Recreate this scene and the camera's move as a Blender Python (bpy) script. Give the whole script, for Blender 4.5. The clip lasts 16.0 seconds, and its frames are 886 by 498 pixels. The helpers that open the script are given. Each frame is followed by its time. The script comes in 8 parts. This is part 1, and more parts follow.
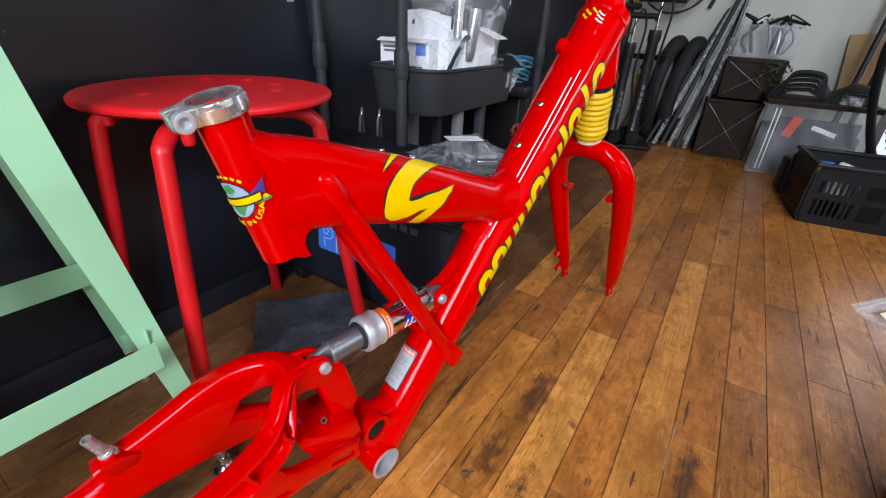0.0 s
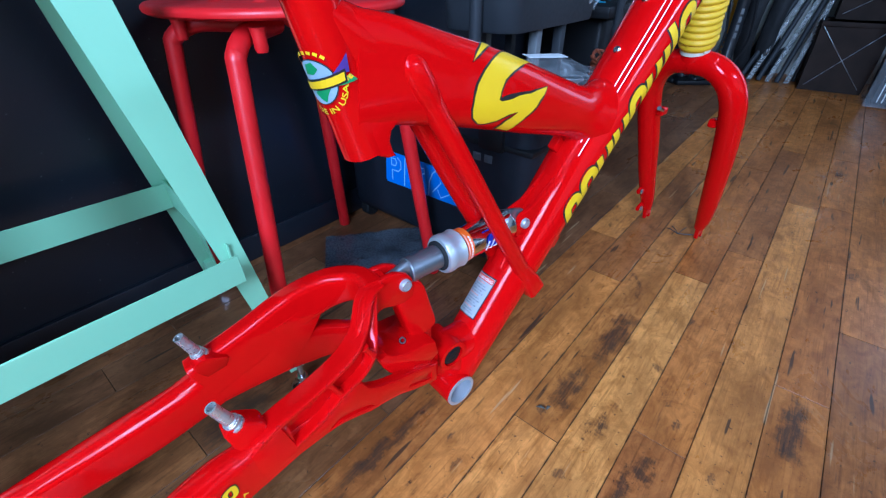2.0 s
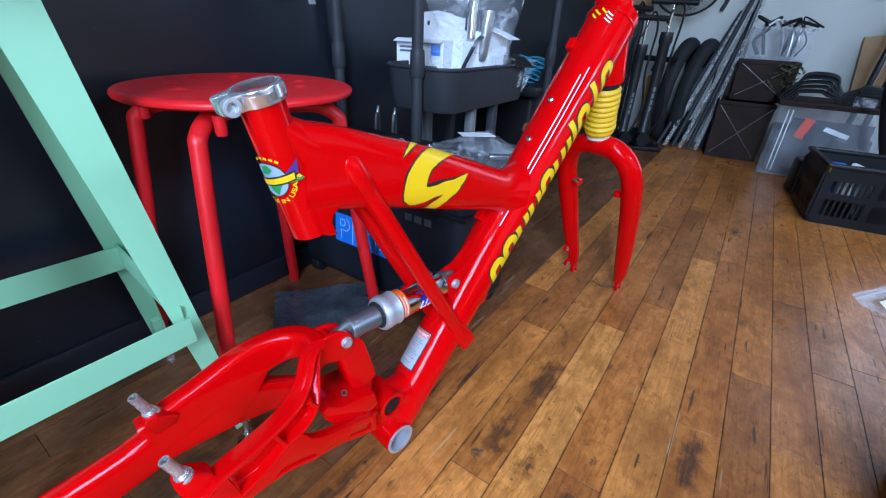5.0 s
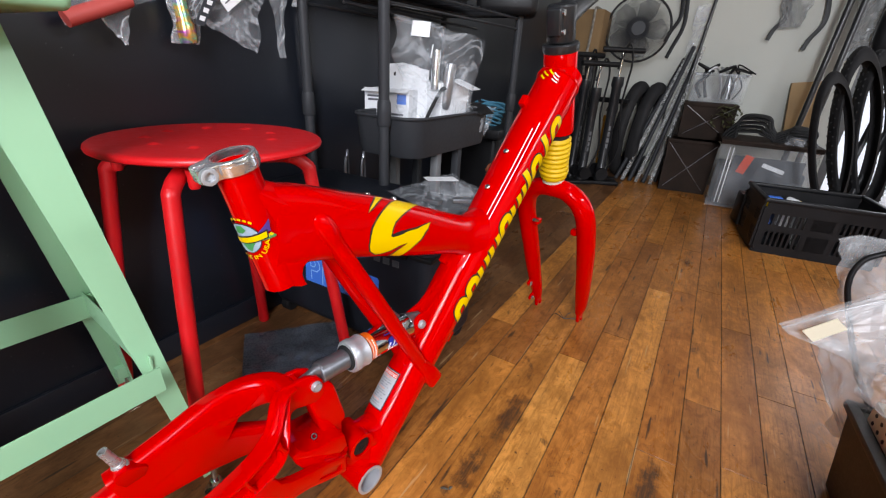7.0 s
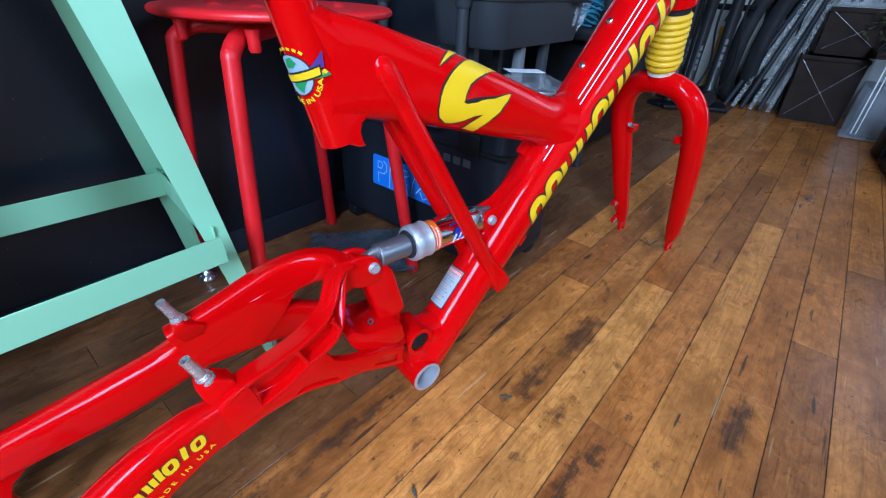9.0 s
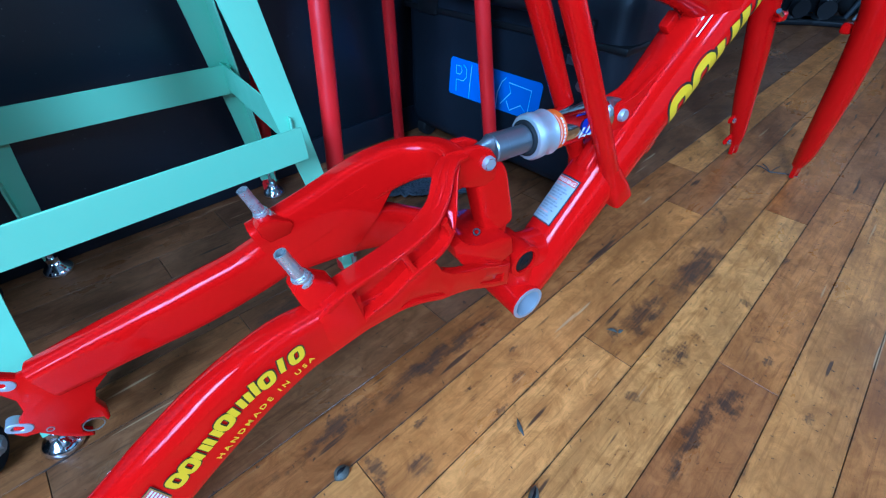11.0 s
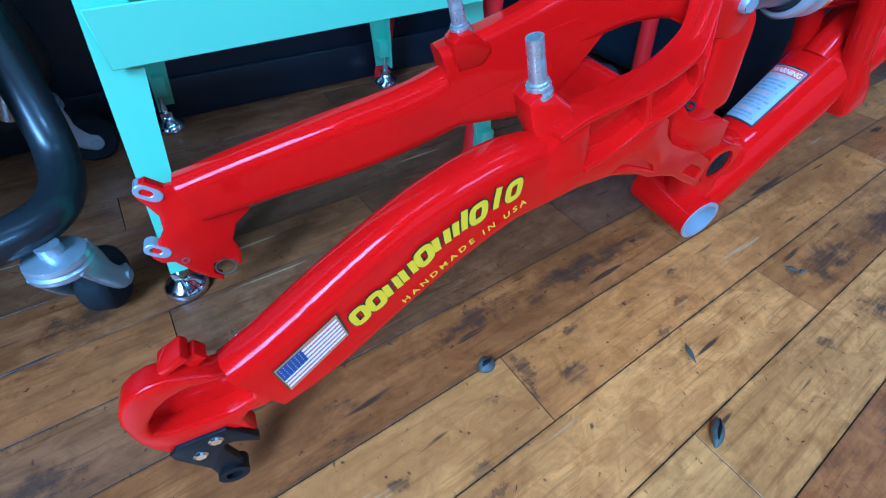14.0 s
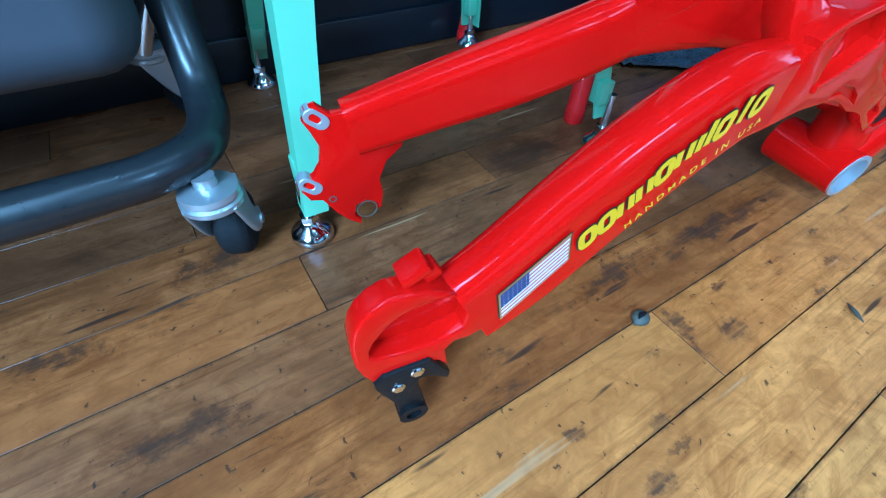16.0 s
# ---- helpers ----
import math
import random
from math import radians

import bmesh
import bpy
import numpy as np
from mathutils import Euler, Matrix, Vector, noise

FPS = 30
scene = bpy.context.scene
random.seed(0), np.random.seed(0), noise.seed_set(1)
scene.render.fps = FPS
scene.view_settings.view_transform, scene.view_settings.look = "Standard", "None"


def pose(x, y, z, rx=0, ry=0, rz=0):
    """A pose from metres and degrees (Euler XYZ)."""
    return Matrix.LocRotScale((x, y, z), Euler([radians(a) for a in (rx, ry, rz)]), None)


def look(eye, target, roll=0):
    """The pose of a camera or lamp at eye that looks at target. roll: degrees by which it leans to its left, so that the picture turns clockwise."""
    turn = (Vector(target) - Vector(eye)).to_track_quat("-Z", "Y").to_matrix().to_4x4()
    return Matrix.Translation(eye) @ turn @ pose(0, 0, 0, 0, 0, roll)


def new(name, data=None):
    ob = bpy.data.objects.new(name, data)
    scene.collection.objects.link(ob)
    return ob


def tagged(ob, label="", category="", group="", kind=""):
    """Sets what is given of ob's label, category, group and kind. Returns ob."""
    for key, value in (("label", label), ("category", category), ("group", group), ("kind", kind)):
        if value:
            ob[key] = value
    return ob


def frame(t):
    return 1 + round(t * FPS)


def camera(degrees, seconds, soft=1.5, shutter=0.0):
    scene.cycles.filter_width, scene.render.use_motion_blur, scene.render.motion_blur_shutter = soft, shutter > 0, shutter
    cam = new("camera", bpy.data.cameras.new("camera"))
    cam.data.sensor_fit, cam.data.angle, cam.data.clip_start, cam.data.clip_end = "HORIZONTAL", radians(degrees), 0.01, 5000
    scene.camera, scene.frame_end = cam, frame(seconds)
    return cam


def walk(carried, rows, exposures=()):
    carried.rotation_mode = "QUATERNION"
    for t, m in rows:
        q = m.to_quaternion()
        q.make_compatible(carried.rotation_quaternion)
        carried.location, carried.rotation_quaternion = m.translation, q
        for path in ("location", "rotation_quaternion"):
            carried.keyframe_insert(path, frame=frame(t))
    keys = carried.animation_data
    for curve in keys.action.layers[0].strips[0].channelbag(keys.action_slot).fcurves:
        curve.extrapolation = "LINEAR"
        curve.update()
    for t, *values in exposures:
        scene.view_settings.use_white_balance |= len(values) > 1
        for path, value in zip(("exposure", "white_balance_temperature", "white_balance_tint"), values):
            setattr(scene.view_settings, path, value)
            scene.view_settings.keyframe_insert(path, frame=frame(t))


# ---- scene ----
cam = camera(91.5, 16.0, 1.2)
PATH = [
    (0, (0.08, 0.188, 0.544), (-0.86, 1.686, -0.389), 2.9),
    (0.5, (0.071, 0.194, 0.525), (-0.908, 1.631, -0.464), 1.9),
    (1, (0.057, 0.198, 0.513), (-0.96, 1.568, -0.529), 0.8),
    (1.5, (0.047, 0.193, 0.5), (-1.003, 1.505, -0.585), -0.0),
    (2, (0.049, 0.181, 0.488), (-1.027, 1.447, -0.625), -0.3),
    (2.5, (0.056, 0.174, 0.484), (-1.035, 1.419, -0.639), -0.2),
    (3, (0.072, 0.165, 0.483), (-1.023, 1.417, -0.629), 0.3),
    (3.5, (0.076, 0.168, 0.483), (-1.007, 1.452, -0.601), 0.8),
    (4, (0.084, 0.163, 0.502), (-0.975, 1.504, -0.538), 1.5),
    (4.5, (0.09, 0.156, 0.521), (-0.934, 1.563, -0.465), 2.1),
    (5, (0.096, 0.155, 0.539), (-0.885, 1.633, -0.384), 2.8),
    (7.5, (0.118, 0.138, 0.572), (-0.793, 1.734, -0.216), 3.3),
    (8, (0.108, 0.144, 0.551), (-0.859, 1.666, -0.315), 2.8),
    (8.5, (0.106, 0.152, 0.527), (-0.921, 1.572, -0.437), 2.6),
    (9, (0.101, 0.165, 0.486), (-0.981, 1.474, -0.57), 2.5),
    (9.5, (0.087, 0.166, 0.456), (-1.041, 1.376, -0.668), 2.4),
    (10, (0.063, 0.159, 0.431), (-1.085, 1.288, -0.756), 2.2),
    (12.5, (-0.03, 0.14, 0.38), (-1.079, 1.182, -0.966), -0.7),
    (13, (-0.043, 0.12, 0.362), (-1.084, 1.125, -1.019), 0.5),
    (13.5, (-0.048, 0.087, 0.326), (-1.124, 1.021, -1.078), 2.2),
    (14, (-0.049, 0.068, 0.303), (-1.178, 0.926, -1.108), 3.9),
    (14.5, (-0.056, 0.05, 0.281), (-1.238, 0.826, -1.134), 5.1),
    (15, (-0.062, 0.037, 0.266), (-1.283, 0.745, -1.152), 5.8),
    (15.5, (-0.074, 0.019, 0.259), (-1.29, 0.71, -1.17), 5.4),
    (16, (-0.094, -0.021, 0.262), (-1.233, 0.762, -1.184), 3.0),
]
# the clip's camera drifts from a warm to a cooler white balance and back
TINTS = [
    (0.0, -0.18, 8450, 14), (1.0, -0.18, 6500, 11), (2.0, -0.17, 5270, 6), (3.5, -0.16, 4860, 1), (5.0, -0.13, 5950, 8), (6.5, -0.15, 8750, 15), (8.0, -0.16, 9300, 16),
    (8.5, -0.14, 6700, 9), (9.0, -0.13, 5770, 6), (10.0, -0.19, 4440, -6), (12.5, -0.20, 4330, -6), (13.5, -0.29, 3860, -7), (14.5, -0.10, 4150, -9), (15.2, -0.06, 4120, -12), (16.0, 0.0, 4310, -17),
]
walk(cam, [(t, look(eye, target, roll)) for t, eye, target, roll in PATH], TINTS)

# ---- light ----
world = bpy.data.worlds.new("world")
scene.world = world
world.use_nodes = True
_wn = world.node_tree.nodes
_sky = _wn.new("ShaderNodeTexSky")
_sky.sky_type = "NISHITA"
_sky.sun_disc = False
_sky.sun_elevation = radians(42)
_sky.sun_rotation = radians(120)
world.node_tree.links.new(_sky.outputs[0], _wn["Background"].inputs[0])
_wn["Background"].inputs[1].default_value = 0.12


def area(name, m, sx, sy, watts, colour):
    la = bpy.data.lights.new(name, "AREA")
    la.shape, la.size, la.size_y, la.energy, la.color = "RECTANGLE", sx, sy, watts, colour
    ob = new(name, la)
    ob.matrix_world = m
    return ob


# daylight through the shop window, the tall rear window and the glass door
area("window_light", look((2.28, 0.75, 1.75), (0.0, 0.6, 0.5)), 0.9, 0.24, 32, (0.56, 0.72, 1.0))
area("rear_window_light", look((0.85, -1.42, 1.45), (0.15, 0.5, 0.45)), 0.62, 1.40, 150, (0.56, 0.72, 1.0))
for x_, y_ in ((0.55, -0.55), (0.55, 0.95)):
    area("strip_light", look((x_, y_, 2.415), (x_, y_, 0.0)), 0.07, 1.15, 6, (0.58, 0.74, 1.0))
area("door_light", look((0.98, 3.02, 0.75), (0.5, 1.5, 0.2)), 0.6, 1.2, 7, (0.56, 0.72, 1.0))


# ---- materials ----
class Mat:
    """A node material with its Principled shader and short ways to add to it."""

    def __init__(self, name, colour=(0.5, 0.5, 0.5), rough=0.5, metal=0.0, coat=0.0, spec=0.5):
        self.m = bpy.data.materials.new(name)
        self.m.use_nodes = True
        self.n, self.l = self.m.node_tree.nodes, self.m.node_tree.links
        self.p = self.n["Principled BSDF"]
        self.put("Base Color", (*colour, 1))
        self.put("Roughness", rough), self.put("Metallic", metal), self.put("Coat Weight", coat), self.put("Specular IOR Level", spec)
        self.put("Coat Roughness", 0.06)

    def put(self, name, value):
        self.p.inputs[name].default_value = value

    def link(self, a, b):
        self.l.new(a, b)

    def coords(self, scale=(1, 1, 1), kind="Object"):
        c = self.n.new("ShaderNodeTexCoord")
        mp = self.n.new("ShaderNodeMapping")
        mp.inputs["Scale"].default_value = scale
        self.l.new(c.outputs[kind], mp.inputs[0])
        return mp.outputs[0]

    def noise(self, vec, scale, detail=4.0, rough=0.55, distort=0.0):
        t = self.n.new("ShaderNodeTexNoise")
        t.inputs["Scale"].default_value, t.inputs["Detail"].default_value = scale, detail
        t.inputs["Roughness"].default_value, t.inputs["Distortion"].default_value = rough, distort
        if vec is not None:
            self.l.new(vec, t.inputs["Vector"])
        return t.outputs["Fac"]

    def ramp(self, fac, *stops):
        r = self.n.new("ShaderNodeValToRGB")
        e = r.color_ramp.elements
        while len(e) < len(stops):
            e.new(0.5)
        for el, (pos, col) in zip(e, stops):
            el.position = pos
            el.color = (*col, 1) if isinstance(col, tuple) else (col, col, col, 1)
        self.l.new(fac, r.inputs[0])
        return r.outputs[0]

    def mix(self, fac, a, b, mode="MIX"):
        x = self.n.new("ShaderNodeMix")
        x.data_type, x.blend_type = "RGBA", mode
        for socket, val in ((x.inputs[0], fac), (x.inputs[6], a), (x.inputs[7], b)):
            if isinstance(val, bpy.types.NodeSocket):
                self.l.new(val, socket)
            elif isinstance(val, tuple):
                socket.default_value = (*val, 1)
            else:
                socket.default_value = val
        return x.outputs[2]

    def bump(self, height, strength=0.2, dist=0.002):
        b = self.n.new("ShaderNodeBump")
        b.inputs["Strength"].default_value, b.inputs["Distance"].default_value = strength, dist
        self.l.new(height, b.inputs["Height"])
        self.l.new(b.outputs[0], self.p.inputs["Normal"])
        return self

    def to(self, name, socket):
        self.l.new(socket, self.p.inputs[name])
        return self


def plain(name, colour, rough=0.5, metal=0.0, coat=0.0, vary=0.12, scale=30.0, bump=0.05):
    """A surface with slight unevenness of tone, gloss and relief."""
    k = Mat(name, colour, rough, metal, coat)
    v = k.coords()
    big, fine = k.noise(v, scale * 0.25, 3), k.noise(v, scale * 6, 4)
    dark, light = tuple(c * (1 - vary) for c in colour), tuple(min(1, c * (1 + vary)) for c in colour)
    k.to("Base Color", k.ramp(big, (0.3, dark), (0.7, light)))
    k.to("Roughness", k.ramp(fine, (0.3, max(0.02, rough - 0.06)), (0.7, min(1, rough + 0.06))))
    if bump:
        k.bump(fine, bump, 0.0006)
    return k.m


def clear(name, tint=(0.95, 0.97, 1.0), rough=0.08, alpha=0.16, wrinkle=0.6, scale=16.0):
    """Thin clear plastic film: mostly see-through, milky along its creases, with creased highlights."""
    k = Mat(name, tint, rough, 0, 0)
    v = k.coords()
    h = k.noise(v, scale, 5, 0.6, 1.5)
    k.bump(h, min(1.0, wrinkle * 1.4), 0.02)
    mist = k.ramp(k.noise(v, scale * 0.6, 3, 0.5, 1.0), (0.35, alpha * 0.3), (0.7, min(1.0, alpha * 1.8)))
    if wrinkle > 0.3:
        fold_ = k.noise(v, scale * 0.8, 2, 0.5, 2.2)
        crease = k.ramp(fold_, (0.44, 0.0), (0.485, min(1.0, alpha * 3.2)), (0.50, min(1.0, alpha * 3.6)), (0.55, 0.0))
        mist = k.mix(1.0, mist, crease, "LIGHTEN")
    k.to("Alpha", mist)
    return k.m


k_ = Mat("red_frame_paint", (0.55, 0.0001, 0.0010), 0.045, spec=0.30)
k_.put("Specular Tint", (1.0, 0.42, 0.46, 1))
k_.to("Base Color", k_.ramp(k_.noise(k_.coords(), 5, 3), (0.3, (0.54, 0.0001, 0.0010)), (0.7, (0.60, 0.0001, 0.0012))))
k_.to("Roughness", k_.ramp(k_.noise(k_.coords(), 14, 4), (0.35, 0.03), (0.7, 0.085)))
k_.bump(k_.mix(0.75, k_.noise(k_.coords(), 260, 2), k_.noise(k_.coords(), 38, 2)), 0.10, 0.0012)
M_RED = k_.m
M_REDSTOOL = plain("red_stool_paint", (0.64, 0.009, 0.013), 0.38, 0.0, 0.0, 0.04, 10, 0.010)
M_GREEN = plain("mint_green_paint", (0.255, 0.515, 0.310), 0.42, 0.0, 0.0, 0.05, 8, 0.06)
M_YELLOW = plain("yellow_decal", (0.80, 0.50, 0.005), 0.35, 0, 0.2, 0.04, 20, 0.0)
M_RUBBERY = plain("yellow_rubber", (0.62, 0.37, 0.006), 0.55, 0, 0, 0.12, 30, 0.1)
M_BLACKDECAL = plain("black_decal", (0.012, 0.012, 0.014), 0.4, 0, 0.1, 0.1, 20, 0.0)
M_ALLOY = plain("polished_alloy", (0.78, 0.79, 0.81), 0.19, 0.9, 0, 0.08, 60, 0.04)
M_ALLOYD = plain("brushed_alloy", (0.45, 0.46, 0.48), 0.38, 1.0, 0, 0.12, 80, 0.06)
M_STEEL = plain("bright_steel", (0.56, 0.55, 0.54), 0.30, 0.75, 0, 0.06, 60, 0.0)
M_ZINC = plain("zinc_plate", (0.55, 0.57, 0.60), 0.34, 0.75, 0, 0.08, 60, 0.04)
M_TUB = plain("scuffed_black_tub", (0.056, 0.063, 0.078), 0.45, 0, 0, 0.2, 20, 0.08)
M_BARE = plain("bare_machined_alloy", (0.50, 0.52, 0.55), 0.42, 0.6, 0, 0.06, 80, 0.05)
M_GREYALLOY = plain("grey_anodised", (0.22, 0.23, 0.25), 0.34, 0.8, 0, 0.08, 60, 0.03)
M_CHROME = plain("chrome", (0.78, 0.78, 0.79), 0.12, 1.0, 0, 0.05, 40, 0.02)
M_BLACKPL = plain("black_plastic", (0.009, 0.009, 0.010), 0.42, 0, 0, 0.25, 40, 0.08)
M_BLACKSAT = plain("satin_black_metal", (0.016, 0.017, 0.019), 0.33, 0.0, 0.15, 0.2, 40, 0.05)
M_TRAY = plain("charcoal_metal", (0.030, 0.032, 0.036), 0.5, 0.0, 0, 0.1, 20, 0.08)
M_RUBBER = plain("black_rubber", (0.012, 0.012, 0.013), 0.72, 0, 0, 0.3, 60, 0.25)
M_TYRE = plain("tyre_rubber", (0.018, 0.018, 0.019), 0.68, 0, 0, 0.3, 60, 0.3)
M_CASE = plain("dark_case_shell", (0.010, 0.012, 0.017), 0.45, 0, 0, 0.2, 60, 0.2)
M_WHITE = plain("white_card", (0.74, 0.75, 0.77), 0.6, 0, 0, 0.04, 20, 0.03)
M_LABEL = plain("white_sticker", (0.78, 0.79, 0.80), 0.45, 0, 0, 0.03, 20, 0.0)
M_BLUE = plain("blue_sticker", (0.02, 0.16, 0.62), 0.35, 0, 0, 0.06, 20, 0.0)
M_LBLUE = plain("pale_blue_line", (0.35, 0.56, 0.85), 0.4, 0, 0, 0.04, 20, 0.0)
M_NAVY = plain("navy_print", (0.012, 0.03, 0.30), 0.35, 0, 0, 0.06, 20, 0.0)
M_ORANGE = plain("orange_print", (0.75, 0.12, 0.01), 0.35, 0, 0, 0.06, 20, 0.0)
M_FLAGRED = plain("flag_red", (0.55, 0.10, 0.12), 0.4, 0, 0, 0.05, 20, 0.0)
M_WARN = plain("warning_red", (0.68, 0.06, 0.02), 0.4, 0, 0, 0.05, 20, 0.0)
M_INK = plain("grey_print", (0.10, 0.10, 0.12), 0.5, 0, 0, 0.05, 20, 0.0)
M_INKL = plain("fine_grey_print", (0.30, 0.31, 0.34), 0.5, 0, 0, 0.3, 900, 0.0)
M_WARNL = plain("fine_red_print", (0.62, 0.34, 0.30), 0.5, 0, 0, 0.2, 900, 0.0)
M_SILVERL = plain("silver_label", (0.40, 0.41, 0.43), 0.4, 0, 0, 0.08, 60, 0.0)
M_BINBODY = plain("dull_charcoal_plastic", (0.045, 0.043, 0.040), 0.6, 0, 0, 0.2, 30, 0.1)
M_GOLD = plain("dull_gold_print", (0.42, 0.25, 0.06), 0.4, 0, 0, 0.1, 60, 0.0)
M_CANTON = plain("dark_blue_print", (0.02, 0.045, 0.16), 0.4, 0, 0, 0.1, 60, 0.0)
M_GREENP = plain("green_print", (0.03, 0.26, 0.08), 0.4, 0, 0, 0.05, 20, 0.0)
M_PURPLE = plain("purple_print", (0.07, 0.03, 0.20), 0.4, 0, 0, 0.05, 20, 0.0)
M_GLOBE = plain("pale_globe_print", (0.28, 0.38, 0.46), 0.4, 0, 0, 0.2, 40, 0.0)
M_SLATE = plain("dark_grey_sheet", (0.055, 0.060, 0.068), 0.5, 0, 0, 0.4, 60, 0.4)
M_CRUMPLE = plain("crumpled_dark_film", (0.050, 0.056, 0.066), 0.28, 0, 0, 0.5, 45, 0.5)
M_BROWNBIN = plain("brown_fabric", (0.024, 0.014, 0.010), 0.75, 0, 0, 0.3, 50, 0.4)
M_CARD = plain("brown_card", (0.42, 0.26, 0.13), 0.8, 0, 0, 0.12, 20, 0.2)
M_CREAM = plain("cream_plastic", (0.66, 0.60, 0.46), 0.45, 0, 0, 0.06, 20, 0.05)
M_GUM = plain("gum_grey", (0.085, 0.078, 0.058), 0.5, 0, 0, 0.35, 400, 0.4)
M_AQUA = plain("aqua_cable", (0.025, 0.16, 0.24), 0.4, 0, 0, 0.1, 30, 0.0)
M_LEAF = plain("dry_leaf", (0.055, 0.06, 0.018), 0.6, 0, 0, 0.4, 60, 0.1)
M_GREYPL = plain("grey_plastic", (0.13, 0.135, 0.14), 0.45, 0, 0, 0.1, 30, 0.05)
M_DARKPAPER = plain("dark_print_panel", (0.03, 0.033, 0.04), 0.4, 0, 0, 0.1, 20, 0.0)
M_BAG = clear("clear_bag_film", (0.86, 0.89, 0.93), 0.10, 0.11, 0.7, 14)
M_BAG2 = clear("thick_bag_film", (0.74, 0.78, 0.82), 0.10, 0.085, 0.6, 12)
M_BAG3 = clear("milky_bag_film", (0.52, 0.53, 0.54), 0.26, 0.26, 0.16, 7)
M_BAGGREY = clear("smoky_bag_film", (0.24, 0.25, 0.25), 0.22, 0.50, 0.25, 14)
M_CLEARBOX = clear("clear_box_plastic", (0.70, 0.74, 0.78), 0.15, 0.10, 0.1, 6)


# dark stains of the boards: place and half-size
STAINS = [(-0.068, 0.585, 0.026, 0.090), (-0.058, 0.715, 0.030, 0.120), (0.036, 0.475, 0.010, 0.120), (0.048, 0.535, 0.022, 0.055), (-0.200, 0.365, 0.016, 0.170), (-0.206, 0.215, 0.012, 0.11), (0.171, 0.70, 0.027, 0.095),
          (-0.016, 0.564, 0.016, 0.040), (0.167, 1.70, 0.024, 0.06), (-0.25, -0.088, 0.020, 0.07), (-0.382, -0.03, 0.034, 0.04), (-0.342, -0.149, 0.014, 0.05), (-0.377, 0.275, 0.034, 0.09)]
# small sharp-edged spills and scars
DABS = [(-0.123, 0.261, 0.011, 0.015), (-0.150, 0.231, 0.017, 0.008), (-0.132, 0.226, 0.016, 0.0035), (-0.142, 0.194, 0.0035, 0.010), (-0.155, 0.290, 0.004, 0.012), (-0.130, 0.108, 0.005, 0.008), (-0.085, 0.129, 0.007, 0.013),
        (-0.107, 0.159, 0.006, 0.010), (-0.091, 0.156, 0.003, 0.013), (-0.024, 0.468, 0.008, 0.010), (-0.122, 0.402, 0.003, 0.014), (-0.108, 0.358, 0.004, 0.012), (-0.148, 0.426, 0.003, 0.010), (-0.082, 0.533, 0.007, 0.010),
        (0.060, 0.620, 0.006, 0.009), (0.110, 0.575, 0.004, 0.010), (0.012, 0.700, 0.009, 0.007)]


